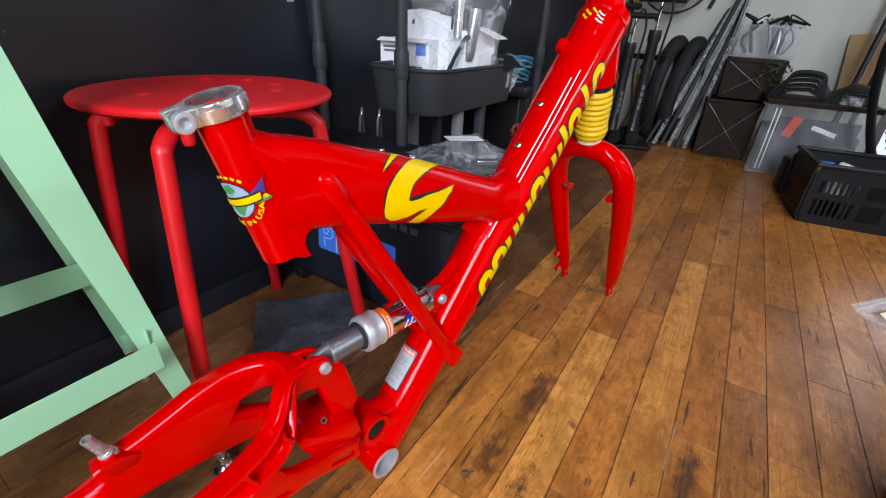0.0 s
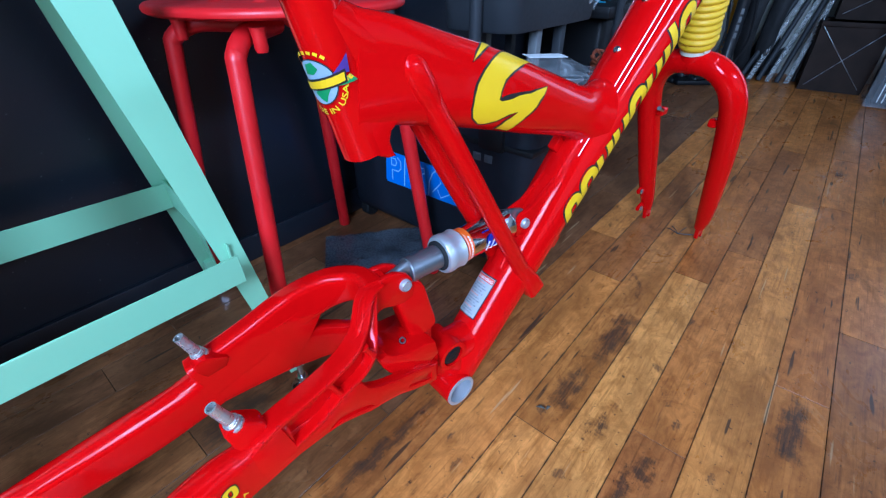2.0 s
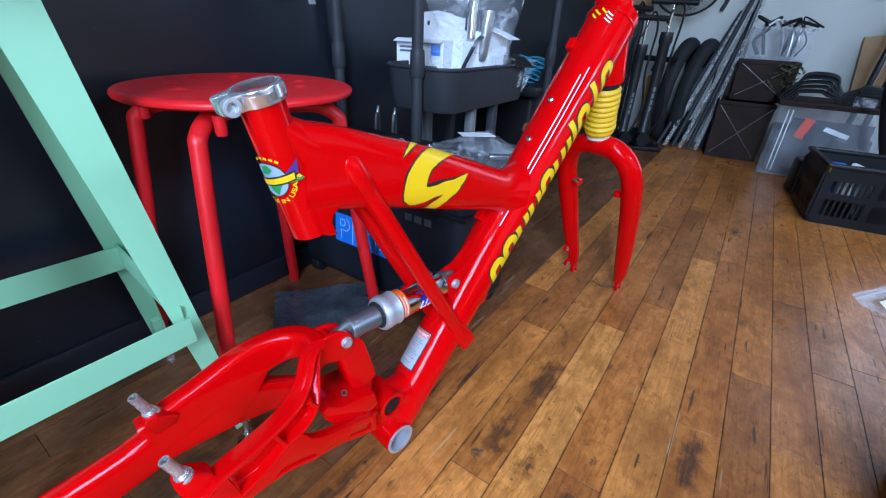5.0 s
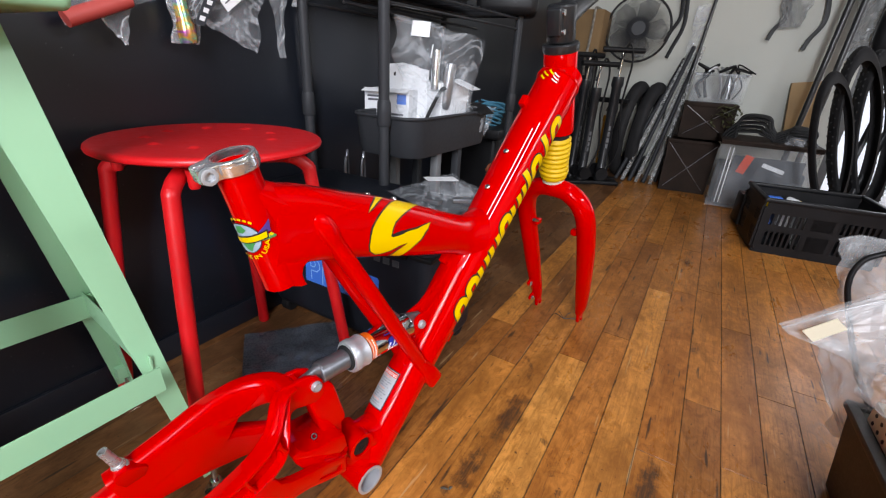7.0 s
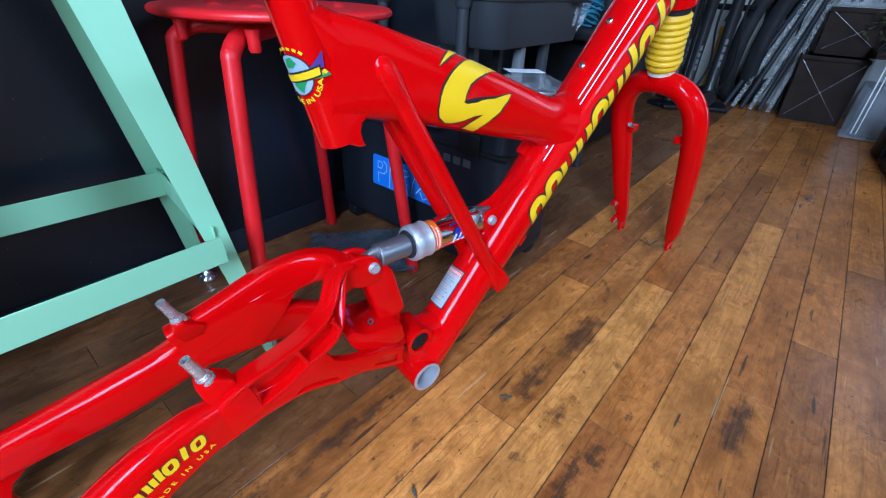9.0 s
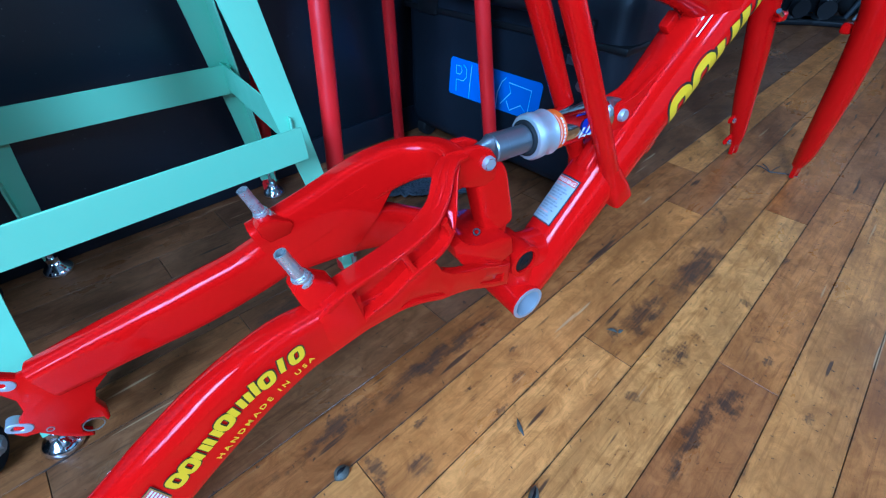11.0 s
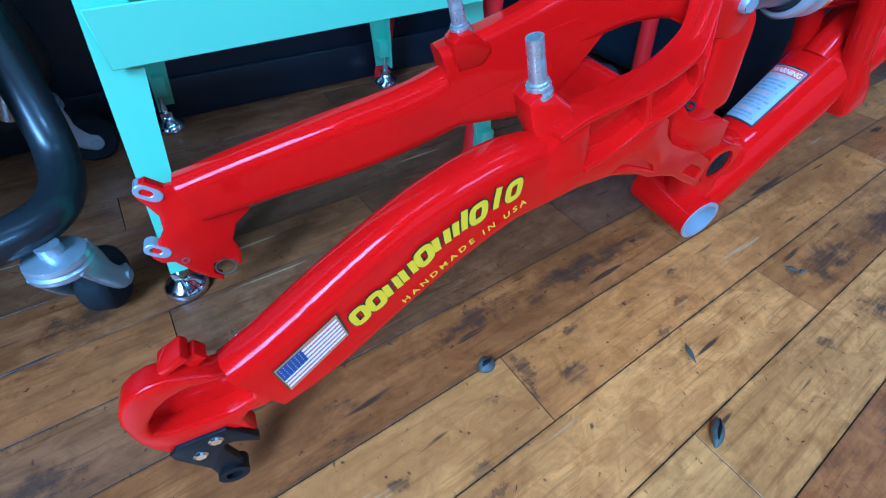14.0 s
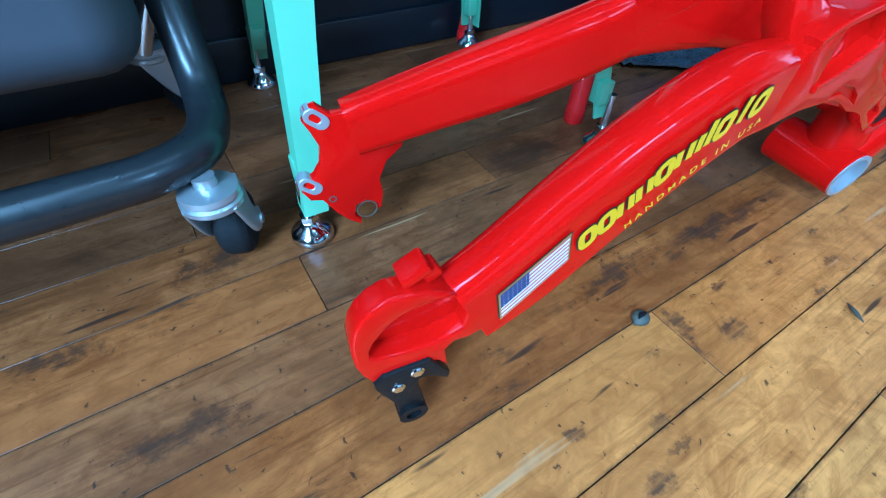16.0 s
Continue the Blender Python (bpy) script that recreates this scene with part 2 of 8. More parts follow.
def floor_material():
    """Old narrow boards: pale where the finish has worn away, amber where it is left, with grime, dents and scratches."""
    k = Mat("worn_maple_plank", rough=0.34, spec=0.32)
    info = k.n.new("ShaderNodeObjectInfo").outputs["Random"]
    geo = k.n.new("ShaderNodeNewGeometry").outputs["Position"]
    comb = k.n.new("ShaderNodeCombineXYZ")
    mul = k.n.new("ShaderNodeMath")
    mul.operation = "MULTIPLY"
    mul.inputs[1].default_value = 37.0
    k.link(info, mul.inputs[0])
    k.link(mul.outputs[0], comb.inputs[2])
    va = k.n.new("ShaderNodeVectorMath")
    k.link(geo, va.inputs[0]), k.link(comb.outputs[0], va.inputs[1])

    def along(sx, sy, rz=0.0, src=None):
        mp = k.n.new("ShaderNodeMapping")
        mp.inputs["Scale"].default_value = (sx, sy, 1.0)
        mp.inputs["Rotation"].default_value = (0, 0, rz)
        k.link(src or va.outputs[0], mp.inputs[0])
        return mp.outputs[0]

    lengthways = along(1.0, 0.05)
    grain = k.noise(lengthways, 260, 6, 0.65, 0.5)
    broad = k.noise(lengthways, 30, 5, 0.6, 0.8)
    # each board's tone, with floor glare and the shade beside the frame put in
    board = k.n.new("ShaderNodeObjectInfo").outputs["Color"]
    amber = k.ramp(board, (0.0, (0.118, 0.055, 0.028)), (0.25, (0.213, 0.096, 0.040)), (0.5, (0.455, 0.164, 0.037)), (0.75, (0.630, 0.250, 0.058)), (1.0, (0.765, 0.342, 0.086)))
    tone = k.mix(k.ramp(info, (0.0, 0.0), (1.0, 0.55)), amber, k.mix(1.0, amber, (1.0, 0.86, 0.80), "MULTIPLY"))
    streak = k.ramp(broad, (0.28, (0.74, 0.69, 0.64)), (0.52, (1.0, 1.0, 1.0)), (0.78, (1.09, 1.08, 1.06)))
    col = k.mix(1.0, tone, streak, "MULTIPLY")
    fine = k.ramp(grain, (0.28, (0.52, 0.46, 0.41)), (0.50, (1.0, 1.0, 1.0)))
    col = k.mix(1.0, col, fine, "MULTIPLY")
    cloud = k.ramp(k.noise(along(1.0, 0.6, 0.0, geo), 55, 6, 0.72, 0.8), (0.36, (0.62, 0.55, 0.48)), (0.57, (1.0, 1.0, 1.0)), (0.72, (1.15, 1.15, 1.12)))
    col = k.mix(1.0, col, cloud, "MULTIPLY")
    # bare worn areas, greyer and paler
    wear = k.noise(along(1.0, 0.5), 7, 5, 0.62, 0.4)
    col = k.mix(k.ramp(wear, (0.50, 0.0), (0.72, 0.42)), col, k.mix(1.0, tone, (1.20, 1.20, 1.26), "MULTIPLY"))
    # soft brown blotches where the finish has darkened
    blotch = k.noise(along(1.0, 0.42, 0.0, geo), 11, 6, 0.68, 0.5)
    col = k.mix(k.ramp(blotch, (0.46, 0.0), (0.66, 0.80)), col, k.mix(1.0, tone, (0.40, 0.35, 0.31), "MULTIPLY"))
    # ingrained grime: scattered small patches, and the large stains, all broken up by the grain
    patch = k.noise(along(1.0, 0.30), 17, 6, 0.74, 0.6)
    pm = k.ramp(patch, (0.545, 0.0), (0.68, 0.85))

    def displaced(scale, dx, dy):
        warp = k.n.new("ShaderNodeTexNoise")
        warp.inputs["Scale"].default_value, warp.inputs["Detail"].default_value = scale, 6.0
        warp.inputs["Roughness"].default_value = 0.7
        k.link(geo, warp.inputs["Vector"])
        shove = k.n.new("ShaderNodeVectorMath")
        shove.operation = "MULTIPLY_ADD"
        shove.inputs[1].default_value = (dx, dy, 0.0)
        k.link(warp.outputs["Color"], shove.inputs[0])
        minus = k.n.new("ShaderNodeVectorMath")
        minus.inputs[1].default_value = (-dx / 2, -dy / 2, 0.0)
        k.link(geo, minus.inputs[0])
        k.link(minus.outputs[0], shove.inputs[2])
        return shove.outputs[0]

    def marks(spots, src, inner, outer, under=None):
        for x, y, rx, ry in spots:
            mp = k.n.new("ShaderNodeMapping")
            mp.inputs["Location"].default_value = (-x / rx, -y / ry, 0)
            mp.inputs["Scale"].default_value = (1 / rx, 1 / ry, 0)
            k.link(src, mp.inputs[0])
            ln = k.n.new("ShaderNodeVectorMath")
            ln.operation = "LENGTH"
            k.link(mp.outputs[0], ln.inputs[0])
            blot = k.ramp(ln.outputs["Value"], (inner, 1.0), (outer, 0.0))
            under = k.mix(1.0, under, blot, "LIGHTEN") if under else blot
        return under

    pm = marks(STAINS, displaced(30, 0.05, 0.20), 0.20, 1.2, pm)
    dab = marks(DABS, displaced(150, 0.018, 0.026), 0.55, 1.0)
    broken = k.noise(along(1.0, 0.10, 0.0, geo), 150, 7, 0.78, 1.0)
    both = k.mix(0.30, broken, pm)
    grime = k.mix(1.0, k.ramp(both, (0.50, 0.0), (0.68, 1.0)), k.ramp(pm, (0.08, 0.0), (0.55, 0.88)), "MULTIPLY")
    col = k.mix(k.ramp(pm, (0.1, 0.0), (0.9, 0.45)), col, k.mix(1.0, col, (0.36, 0.28, 0.24), "MULTIPLY"))
    col = k.mix(grime, col, (0.052, 0.027, 0.016))
    col = k.mix(k.mix(1.0, dab, k.ramp(broken, (0.38, 0.25), (0.58, 0.85)), "MULTIPLY"), col, (0.060, 0.030, 0.018))
    # dirt worked into the edges of each board
    gen = k.n.new("ShaderNodeTexCoord").outputs["Generated"]
    sep = k.n.new("ShaderNodeSeparateXYZ")
    k.link(gen, sep.inputs[0])
    off = k.n.new("ShaderNodeMath")
    off.operation = "SUBTRACT"
    off.inputs[1].default_value = 0.5
    k.link(sep.outputs[0], off.inputs[0])
    side = k.n.new("ShaderNodeMath")
    side.operation = "ABSOLUTE"
    k.link(off.outputs[0], side.inputs[0])
    edge = k.mix(1.0, k.ramp(side.outputs[0], (0.465, 0.0), (0.50, 0.9)), k.ramp(k.noise(geo, 45, 6, 0.75, 0.3), (0.42, 0.12), (0.62, 1.0)), "MULTIPLY")
    col = k.mix(edge, col, (0.075, 0.036, 0.018))
    # dark chamfers down into the joints
    col = k.mix(k.ramp(sep.outputs[2], (0.955, 0.9), (0.995, 0.0)), col, (0.045, 0.022, 0.012))
    # dents, pin-head spots and short scratches across the boards
    spots = k.ramp(k.noise(geo, 120, 4, 0.66, 0.4), (0.640, 0.0), (0.69, 0.8))
    col = k.mix(spots, col, (0.034, 0.018, 0.012))
    for turn, sc in ((0.6, 64), (-0.9, 52), (1.5, 75)):
        nick = k.ramp(k.noise(along(1.0, 0.10, turn, geo), sc, 2, 0.5, 0.15), (0.700, 0.0), (0.730, 0.85))
        col = k.mix(nick, col, (0.034, 0.019, 0.013))
    pale = k.ramp(k.noise(along(1.0, 0.05, 0.25, geo), 90, 2, 0.5, 0.1), (0.70, 0.0), (0.73, 0.4))
    col = k.mix(pale, col, (0.62, 0.42, 0.22))
    k.to("Base Color", col)
    k.to("Roughness", k.ramp(blotch, (0.35, 0.25), (0.65, 0.42)))
    dents = k.mix(0.6, grain, k.noise(geo, 36, 4, 0.6, 0.4))
    k.bump(dents, 0.22, 0.0012)
    return k.m


def wall_paint(name, colour, rough, vary=0.1, bump=0.15, dust=0.0):
    k = Mat(name, colour, rough)
    v = k.coords(kind="Object")
    big, fine = k.noise(v, 1.6, 4), k.noise(v, 70, 5)
    col = k.ramp(big, (0.3, tuple(c * (1 - vary) for c in colour)), (0.7, tuple(c * (1 + vary) for c in colour)))
    if dust:
        d = k.ramp(k.noise(v, 260, 2), (0.74, 0.0), (0.78, dust))
        col = k.mix(d, col, (0.30, 0.31, 0.33))
    k.to("Base Color", col)
    k.to("Roughness", k.ramp(big, (0.3, rough - 0.05), (0.7, rough + 0.05)))
    k.bump(fine, bump, 0.001)
    return k.m


for m_ in (M_BLACKPL, M_RUBBER, M_TYRE, M_CASE, M_BROWNBIN, M_TRAY):
    m_.node_tree.nodes["Principled BSDF"].inputs["Specular IOR Level"].default_value = 0.22
M_FLOOR = floor_material()
M_SUB = plain("dark_joint", (0.012, 0.008, 0.006), 0.9, 0, 0, 0.2, 40, 0.1)
M_WALL = wall_paint("black_blue_wall_paint", (0.0085, 0.0108, 0.0160), 0.34, 0.2, 0.08, 0.5)
M_WALLW = wall_paint("off_white_wall_paint", (0.50, 0.505, 0.455), 0.7, 0.06, 0.15)
M_WALLG = wall_paint("charcoal_wall_paint", (0.06, 0.06, 0.065), 0.7, 0.08, 0.15)
M_CEIL = wall_paint("grey_ceiling_paint", (0.20, 0.20, 0.20), 0.8, 0.04, 0.1)
M_GLASS = clear("window_glass", (1, 1, 1), 0.02, 0.05, 0.0, 4)
k_ = Mat("overcast_daylight")
k_.put("Emission Color", (0.54, 0.70, 1.0, 1)), k_.put("Emission Strength", 1.3)
M_SKY = k_.m
k_ = Mat("lamp_tube_glow")
k_.put("Emission Color", (0.58, 0.74, 1.0, 1)), k_.put("Emission Strength", 6.0)
M_TUBE = k_.m


# ---- mesh helpers ----
def part(name, bm, material, parent=None, label="", sharp=38.0):
    """One mesh object under a thing or under a part."""
    bmesh.ops.recalc_face_normals(bm, faces=bm.faces)
    me = bpy.data.meshes.new(name)
    bm.to_mesh(me)
    bm.free()
    me.materials.append(material)
    if sharp:
        me.polygons.foreach_set("use_smooth", [True] * len(me.polygons))
        me.set_sharp_from_angle(angle=radians(sharp))
    ob = new(name, me)
    ob.parent = parent
    if label:
        ob["label"] = label
    return ob


def thing(name, m, label, category, group="", kind=""):
    ob = new(name)
    ob.matrix_world = m
    ob.empty_display_size = 0.05
    return tagged(ob, label, category, group, kind)


def solid(name, bm, material, label, category, m=None, group="", kind="", sharp=38.0):
    """A thing of one mesh."""
    ob = part(name, bm, material, None, "", sharp)
    if m is not None:
        ob.matrix_world = m
    return tagged(ob, label, category, group, kind)


def bezel(bm, edges, w, seg=2):
    bmesh.ops.bevel(bm, geom=edges, offset=w, segments=seg, profile=0.5, affect="EDGES", clamp_overlap=True)


def box(bm, c, s, r=0.0, seg=2, turn=None):
    """A box at c of size s, its edges rounded by r."""
    t = bmesh.new()
    bmesh.ops.create_cube(t, size=1)
    bmesh.ops.scale(t, vec=s, verts=t.verts)
    if r:
        bezel(t, t.edges[:], r, seg)
    return join(bm, t, Matrix.Translation(c) @ (turn or Matrix()))


def join(bm, t, m=None):
    me = bpy.data.meshes.new("tmp")
    if m is not None:
        bmesh.ops.transform(t, matrix=m, verts=t.verts)
    t.to_mesh(me)
    t.free()
    bm.from_mesh(me)
    bpy.data.meshes.remove(me)
    return bm


def axes_of(d):
    """Two directions square to d."""
    d = Vector(d).normalized()
    s = d.cross(Vector((0, 0, 1)))
    s = s.normalized() if s.length > 1e-4 else Vector((1, 0, 0))
    return s, s.cross(d)


def cyl(bm, p, q, r0, r1=None, seg=20, caps=True):
    return turned(bm, p, q, [(0, r0), (1, r0 if r1 is None else r1)], seg, caps)


def turned(bm, p, q, profile, seg=24, caps=True, rel=True):
    """A turned body from p to q: profile of (way along, radius)."""
    p, q = Vector(p), Vector(q)
    s, n = axes_of(q - p)
    rings = []
    for f, r in profile:
        c = p + (q - p) * f
        rings.append([bm.verts.new(c + (s * math.cos(a) + n * math.sin(a)) * r) for a in (2 * math.pi * i / seg for i in range(seg))])
    for a, b_ in zip(rings, rings[1:]):
        for i in range(seg):
            bm.faces.new((a[i], a[(i + 1) % seg], b_[(i + 1) % seg], b_[i]))
    if caps:
        bm.faces.new(rings[0][::-1]), bm.faces.new(rings[-1])
    return bm


def ring(bm, p, q, ro, ri, seg=28):
    """An open tube with wall thickness."""
    p, q = Vector(p), Vector(q)
    s, n = axes_of(q - p)
    rows = []
    for c, r in ((p, ri), (p, ro), (q, ro), (q, ri)):
        rows.append([bm.verts.new(c + (s * math.cos(a) + n * math.sin(a)) * r) for a in (2 * math.pi * i / seg for i in range(seg))])
    for k in range(4):
        a, b_ = rows[k], rows[(k + 1) % 4]
        for i in range(seg):
            bm.faces.new((a[i], a[(i + 1) % seg], b_[(i + 1) % seg], b_[i]))
    return bm


def glide(rows, steps):
    """Catmull-Rom through rows of numbers."""
    a = np.array(rows, float)
    if len(a) < 3 or steps < 2:
        return a
    pad = np.vstack([2 * a[0] - a[1], a, 2 * a[-1] - a[-2]])
    out = []
    for i in range(len(a) - 1):
        p0, p1, p2, p3 = pad[i : i + 4]
        for k in range(steps):
            t = k / steps
            out.append(0.5 * (2 * p1 + (p2 - p0) * t + (2 * p0 - 5 * p1 + 4 * p2 - p3) * t * t + (3 * p1 - p0 - 3 * p2 + p3) * t**3))
    out.append(a[-1])
    return np.array(out)


def section(hw, hd, q, seg, round_=0.0):
    """A closed outline: a superellipse of squareness q, or a rectangle whose corners are rounded by round_ of its half width."""
    if not round_:
        e = 2.0 / q
        out = []
        for k in range(seg):
            a = 2 * math.pi * (k + 0.5) / seg
            ca, sa = math.cos(a), math.sin(a)
            out.append((hw * math.copysign(abs(ca) ** e, ca), hd * math.copysign(abs(sa) ** e, sa)))
        return out
    r = min(hw, hd) * round_
    n = seg // 4
    out = []
    for k in range(seg):
        corner, i = divmod(k, n)
        a = math.pi / 2 * (corner + i / (n - 1))
        sx, sy = (1, -1, -1, 1)[corner], (1, 1, -1, -1)[corner]
        out.append((sx * (hw - r) + r * math.cos(a), sy * (hd - r) + r * math.sin(a)))
    return out


def loft(bm, rows, side=(0, 1, 0), steps=5, seg=24, caps=True, up=None, round_=0.0):
    """A body along a path: rows of x, y, z, half width along side, half depth across it, squareness (2 round, 4 boxy)."""
    rows = glide([(*r, 2.0) if len(r) == 5 else r for r in rows], steps)
    side = Vector(side).normalized()
    rings = []
    for i, r in enumerate(rows):
        c = Vector(r[:3])
        t = Vector(rows[min(i + 1, len(rows) - 1)][:3]) - Vector(rows[max(i - 1, 0)][:3])
        t.normalize()
        s = (side - t * side.dot(t)).normalized()
        n = s.cross(t)
        if up:
            n = (Vector(up) - t * t.dot(Vector(up))).normalized()
            s = t.cross(n)
        pts = [bm.verts.new(c + s * a + n * b_) for a, b_ in section(r[3], r[4], r[5], seg, round_)]
        rings.append(pts)
    for a, b_ in zip(rings, rings[1:]):
        for k in range(seg):
            bm.faces.new((a[k], a[(k + 1) % seg], b_[(k + 1) % seg], b_[k]))
    if caps:
        bm.faces.new(rings[0][::-1]), bm.faces.new(rings[-1])
    return bm


def pipe(bm, pts, r, steps=6, seg=12, caps=True):
    """A round tube through points."""
    path = [Vector(p) for p in glide(pts, steps)]
    s, _ = axes_of(path[1] - path[0])
    rings = []
    for i, c in enumerate(path):
        t = (path[min(i + 1, len(path) - 1)] - path[max(i - 1, 0)]).normalized()
        s = (s - t * s.dot(t)).normalized()
        n = t.cross(s)
        rings.append([bm.verts.new(c + (s * math.cos(a) + n * math.sin(a)) * r) for a in (2 * math.pi * k / seg for k in range(seg))])
    for a, b_ in zip(rings, rings[1:]):
        for k in range(seg):
            bm.faces.new((a[k], a[(k + 1) % seg], b_[(k + 1) % seg], b_[k]))
    if caps:
        bm.faces.new(rings[0][::-1]), bm.faces.new(rings[-1])
    return bm


def plate(bm, outline, place, lo, hi, r=0.0, seg=2, holes=()):
    """A flat piece: outline of (a, b), set into space by place(a, b, depth), thick from lo to hi."""
    t = bmesh.new()
    loops = [[t.verts.new((a, b_, 0)) for a, b_ in lp] for lp in (outline, *holes)]
    if holes:
        edges = [t.edges.new((lp[i], lp[(i + 1) % len(lp)])) for lp in loops for i in range(len(lp))]
        bmesh.ops.triangle_fill(t, use_beauty=True, use_dissolve=False, edges=edges)
    else:
        t.faces.new(loops[0])
    res = bmesh.ops.extrude_face_region(t, geom=list(t.faces))
    bmesh.ops.translate(t, vec=(0, 0, 1), verts=[v for v in res["geom"] if isinstance(v, bmesh.types.BMVert)])
    d = hi - lo
    for v in t.verts:
        v.co.z *= abs(d)
    bmesh.ops.recalc_face_normals(t, faces=t.faces)
    if r:
        flat = [e for e in t.edges if len(e.link_faces) == 2 and e.calc_face_angle() > 0.9 and abs(e.verts[0].co.z - e.verts[1].co.z) < 1e-6]
        bezel(t, flat, r, seg)
    for v in t.verts:
        v.co = place(v.co.x, v.co.y, lo + math.copysign(v.co.z, d))
    return join(bm, t)


def sheet(outline, place, cuts=0):
    """A one-sided patch: outline of (a, b), cut fine and laid by place(a, b) on a curved surface."""
    t = bmesh.new()
    f = t.faces.new([t.verts.new((a, b_, 0)) for a, b_ in outline])
    bmesh.ops.triangulate(t, faces=[f])
    for _ in range(cuts):
        bmesh.ops.subdivide_edges(t, edges=t.edges[:], cuts=1, use_grid_fill=True)
        bmesh.ops.triangulate(t, faces=t.faces[:])
    for v in t.verts:
        v.co = place(v.co.x, v.co.y)
    return t


def ribbon(bm, pts, w, place, closed=False, sub=6):
    """A flat band of width w along 2D points, laid by place(a, b)."""
    path = glide(list(pts) + ([pts[0]] if closed else []), sub)
    n = len(path)
    left, right = [], []
    for i, p in enumerate(path):
        if closed:
            d = path[(i + 1) % (n - 1)] - path[(i - 1) % (n - 1)]
        else:
            d = path[min(i + 1, n - 1)] - path[max(i - 1, 0)]
        d = d / (np.linalg.norm(d) + 1e-9)
        o = np.array([-d[1], d[0]]) * w / 2
        if closed and i == n - 1:
            left.append(left[0]), right.append(right[0])
        else:
            left.append(bm.verts.new(place(*(p + o)))), right.append(bm.verts.new(place(*(p - o))))
    for i in range(n - 1):
        bm.faces.new((left[i], left[i + 1], right[i + 1], right[i]))
    return bm


def text_mesh(body, size, place):
    """Words in the built-in font as a mesh, laid by place(a, b)."""
    cu = bpy.data.curves.new("words", "FONT")
    cu.body, cu.size, cu.align_x, cu.align_y, cu.resolution_u = body, size, "LEFT", "BOTTOM_BASELINE", 3
    cu.offset = size * 0.02
    ob = bpy.data.objects.new("words", cu)
    scene.collection.objects.link(ob)
    me = bpy.data.meshes.new_from_object(ob.evaluated_get(bpy.context.evaluated_depsgraph_get()))
    bpy.data.objects.remove(ob)
    bpy.data.curves.remove(cu)
    t = bmesh.new()
    t.from_mesh(me)
    bpy.data.meshes.remove(me)
    width = max((v.co.x for v in t.verts), default=1.0)
    for v in t.verts:
        v.co = place(v.co.x, v.co.y, width)
    return t


# ---- the room ----
X_WALL, X_RIGHT, Y_BACK, Y_REAR, H_ROOM = -0.690, 2.30, 3.06, -1.50, 2.50


def slab(name, lo, hi, material, label="", category="wall"):
    bm = bmesh.new()
    c = [(a + b_) / 2 for a, b_ in zip(lo, hi)]
    box(bm, (0, 0, 0), [b_ - a for a, b_ in zip(lo, hi)])
    ob = solid(name, bm, material, label, category, Matrix.Translation(c), kind="structure", sharp=0)
    return ob


slab("wall_west", (X_WALL - 0.12, Y_REAR, 0.0), (X_WALL, Y_BACK, H_ROOM), M_WALL, "blue-black painted smooth wall panel beside the stools")
# back wall with a glazed door opening at its far end
slab("wall_north", (X_WALL - 0.12, Y_BACK, 0), (0.66, Y_BACK + 0.12, H_ROOM), M_WALLW, "off-white painted plaster wall behind the stored parts")
slab("wall_north_b", (1.32, Y_BACK, 0), (X_RIGHT + 0.12, Y_BACK + 0.12, H_ROOM), M_WALLW, "off-white painted plaster wall beside the glass door")
slab("wall_north_head", (0.66, Y_BACK, 2.05), (1.32, Y_BACK + 0.12, H_ROOM), M_WALLW, "off-white painted plaster over the glass door")
# right wall with the shop window
slab("wall_east_sill", (X_RIGHT, Y_REAR, 0), (X_RIGHT + 0.12, Y_BACK, 0.40), M_WALLG, "charcoal painted plaster under the shop window")
slab("wall_east_head", (X_RIGHT, Y_REAR, 2.30), (X_RIGHT + 0.12, Y_BACK, H_ROOM), M_WALLG, "charcoal painted plaster over the shop window")
slab("wall_east_a", (X_RIGHT, Y_REAR, 0.40), (X_RIGHT + 0.12, -0.70, 2.30), M_WALLG, "charcoal painted plaster beside the shop window")
slab("wall_east_b", (X_RIGHT, 2.20, 0.40), (X_RIGHT + 0.12, Y_BACK, 2.30), M_WALLG, "charcoal painted plaster beside the shop window")
# wall behind the camera, with a second shop window
slab("wall_south_sill", (X_WALL - 0.12, Y_REAR - 0.12, 0), (X_RIGHT + 0.12, Y_REAR, 0.70), M_WALLG, "charcoal painted plaster under the front window")
slab("wall_south_head", (X_WALL - 0.12, Y_REAR - 0.12, 2.20), (X_RIGHT + 0.12, Y_REAR, H_ROOM), M_WALLG, "charcoal painted plaster over the front window")
slab("wall_south_a", (X_WALL - 0.12, Y_REAR - 0.12, 0.70), (-0.35, Y_REAR, 2.20), M_WALLG, "charcoal painted plaster beside the front window")
slab("wall_south_b", (1.85, Y_REAR - 0.12, 0.70), (X_RIGHT + 0.12, Y_REAR, 2.20), M_WALLG, "charcoal painted plaster beside the front window")
slab("ceiling", (X_WALL - 0.12, Y_REAR - 0.12, H_ROOM), (X_RIGHT + 0.12, Y_BACK + 0.12, H_ROOM + 0.1), M_CEIL, "grey painted ceiling", "ceiling")
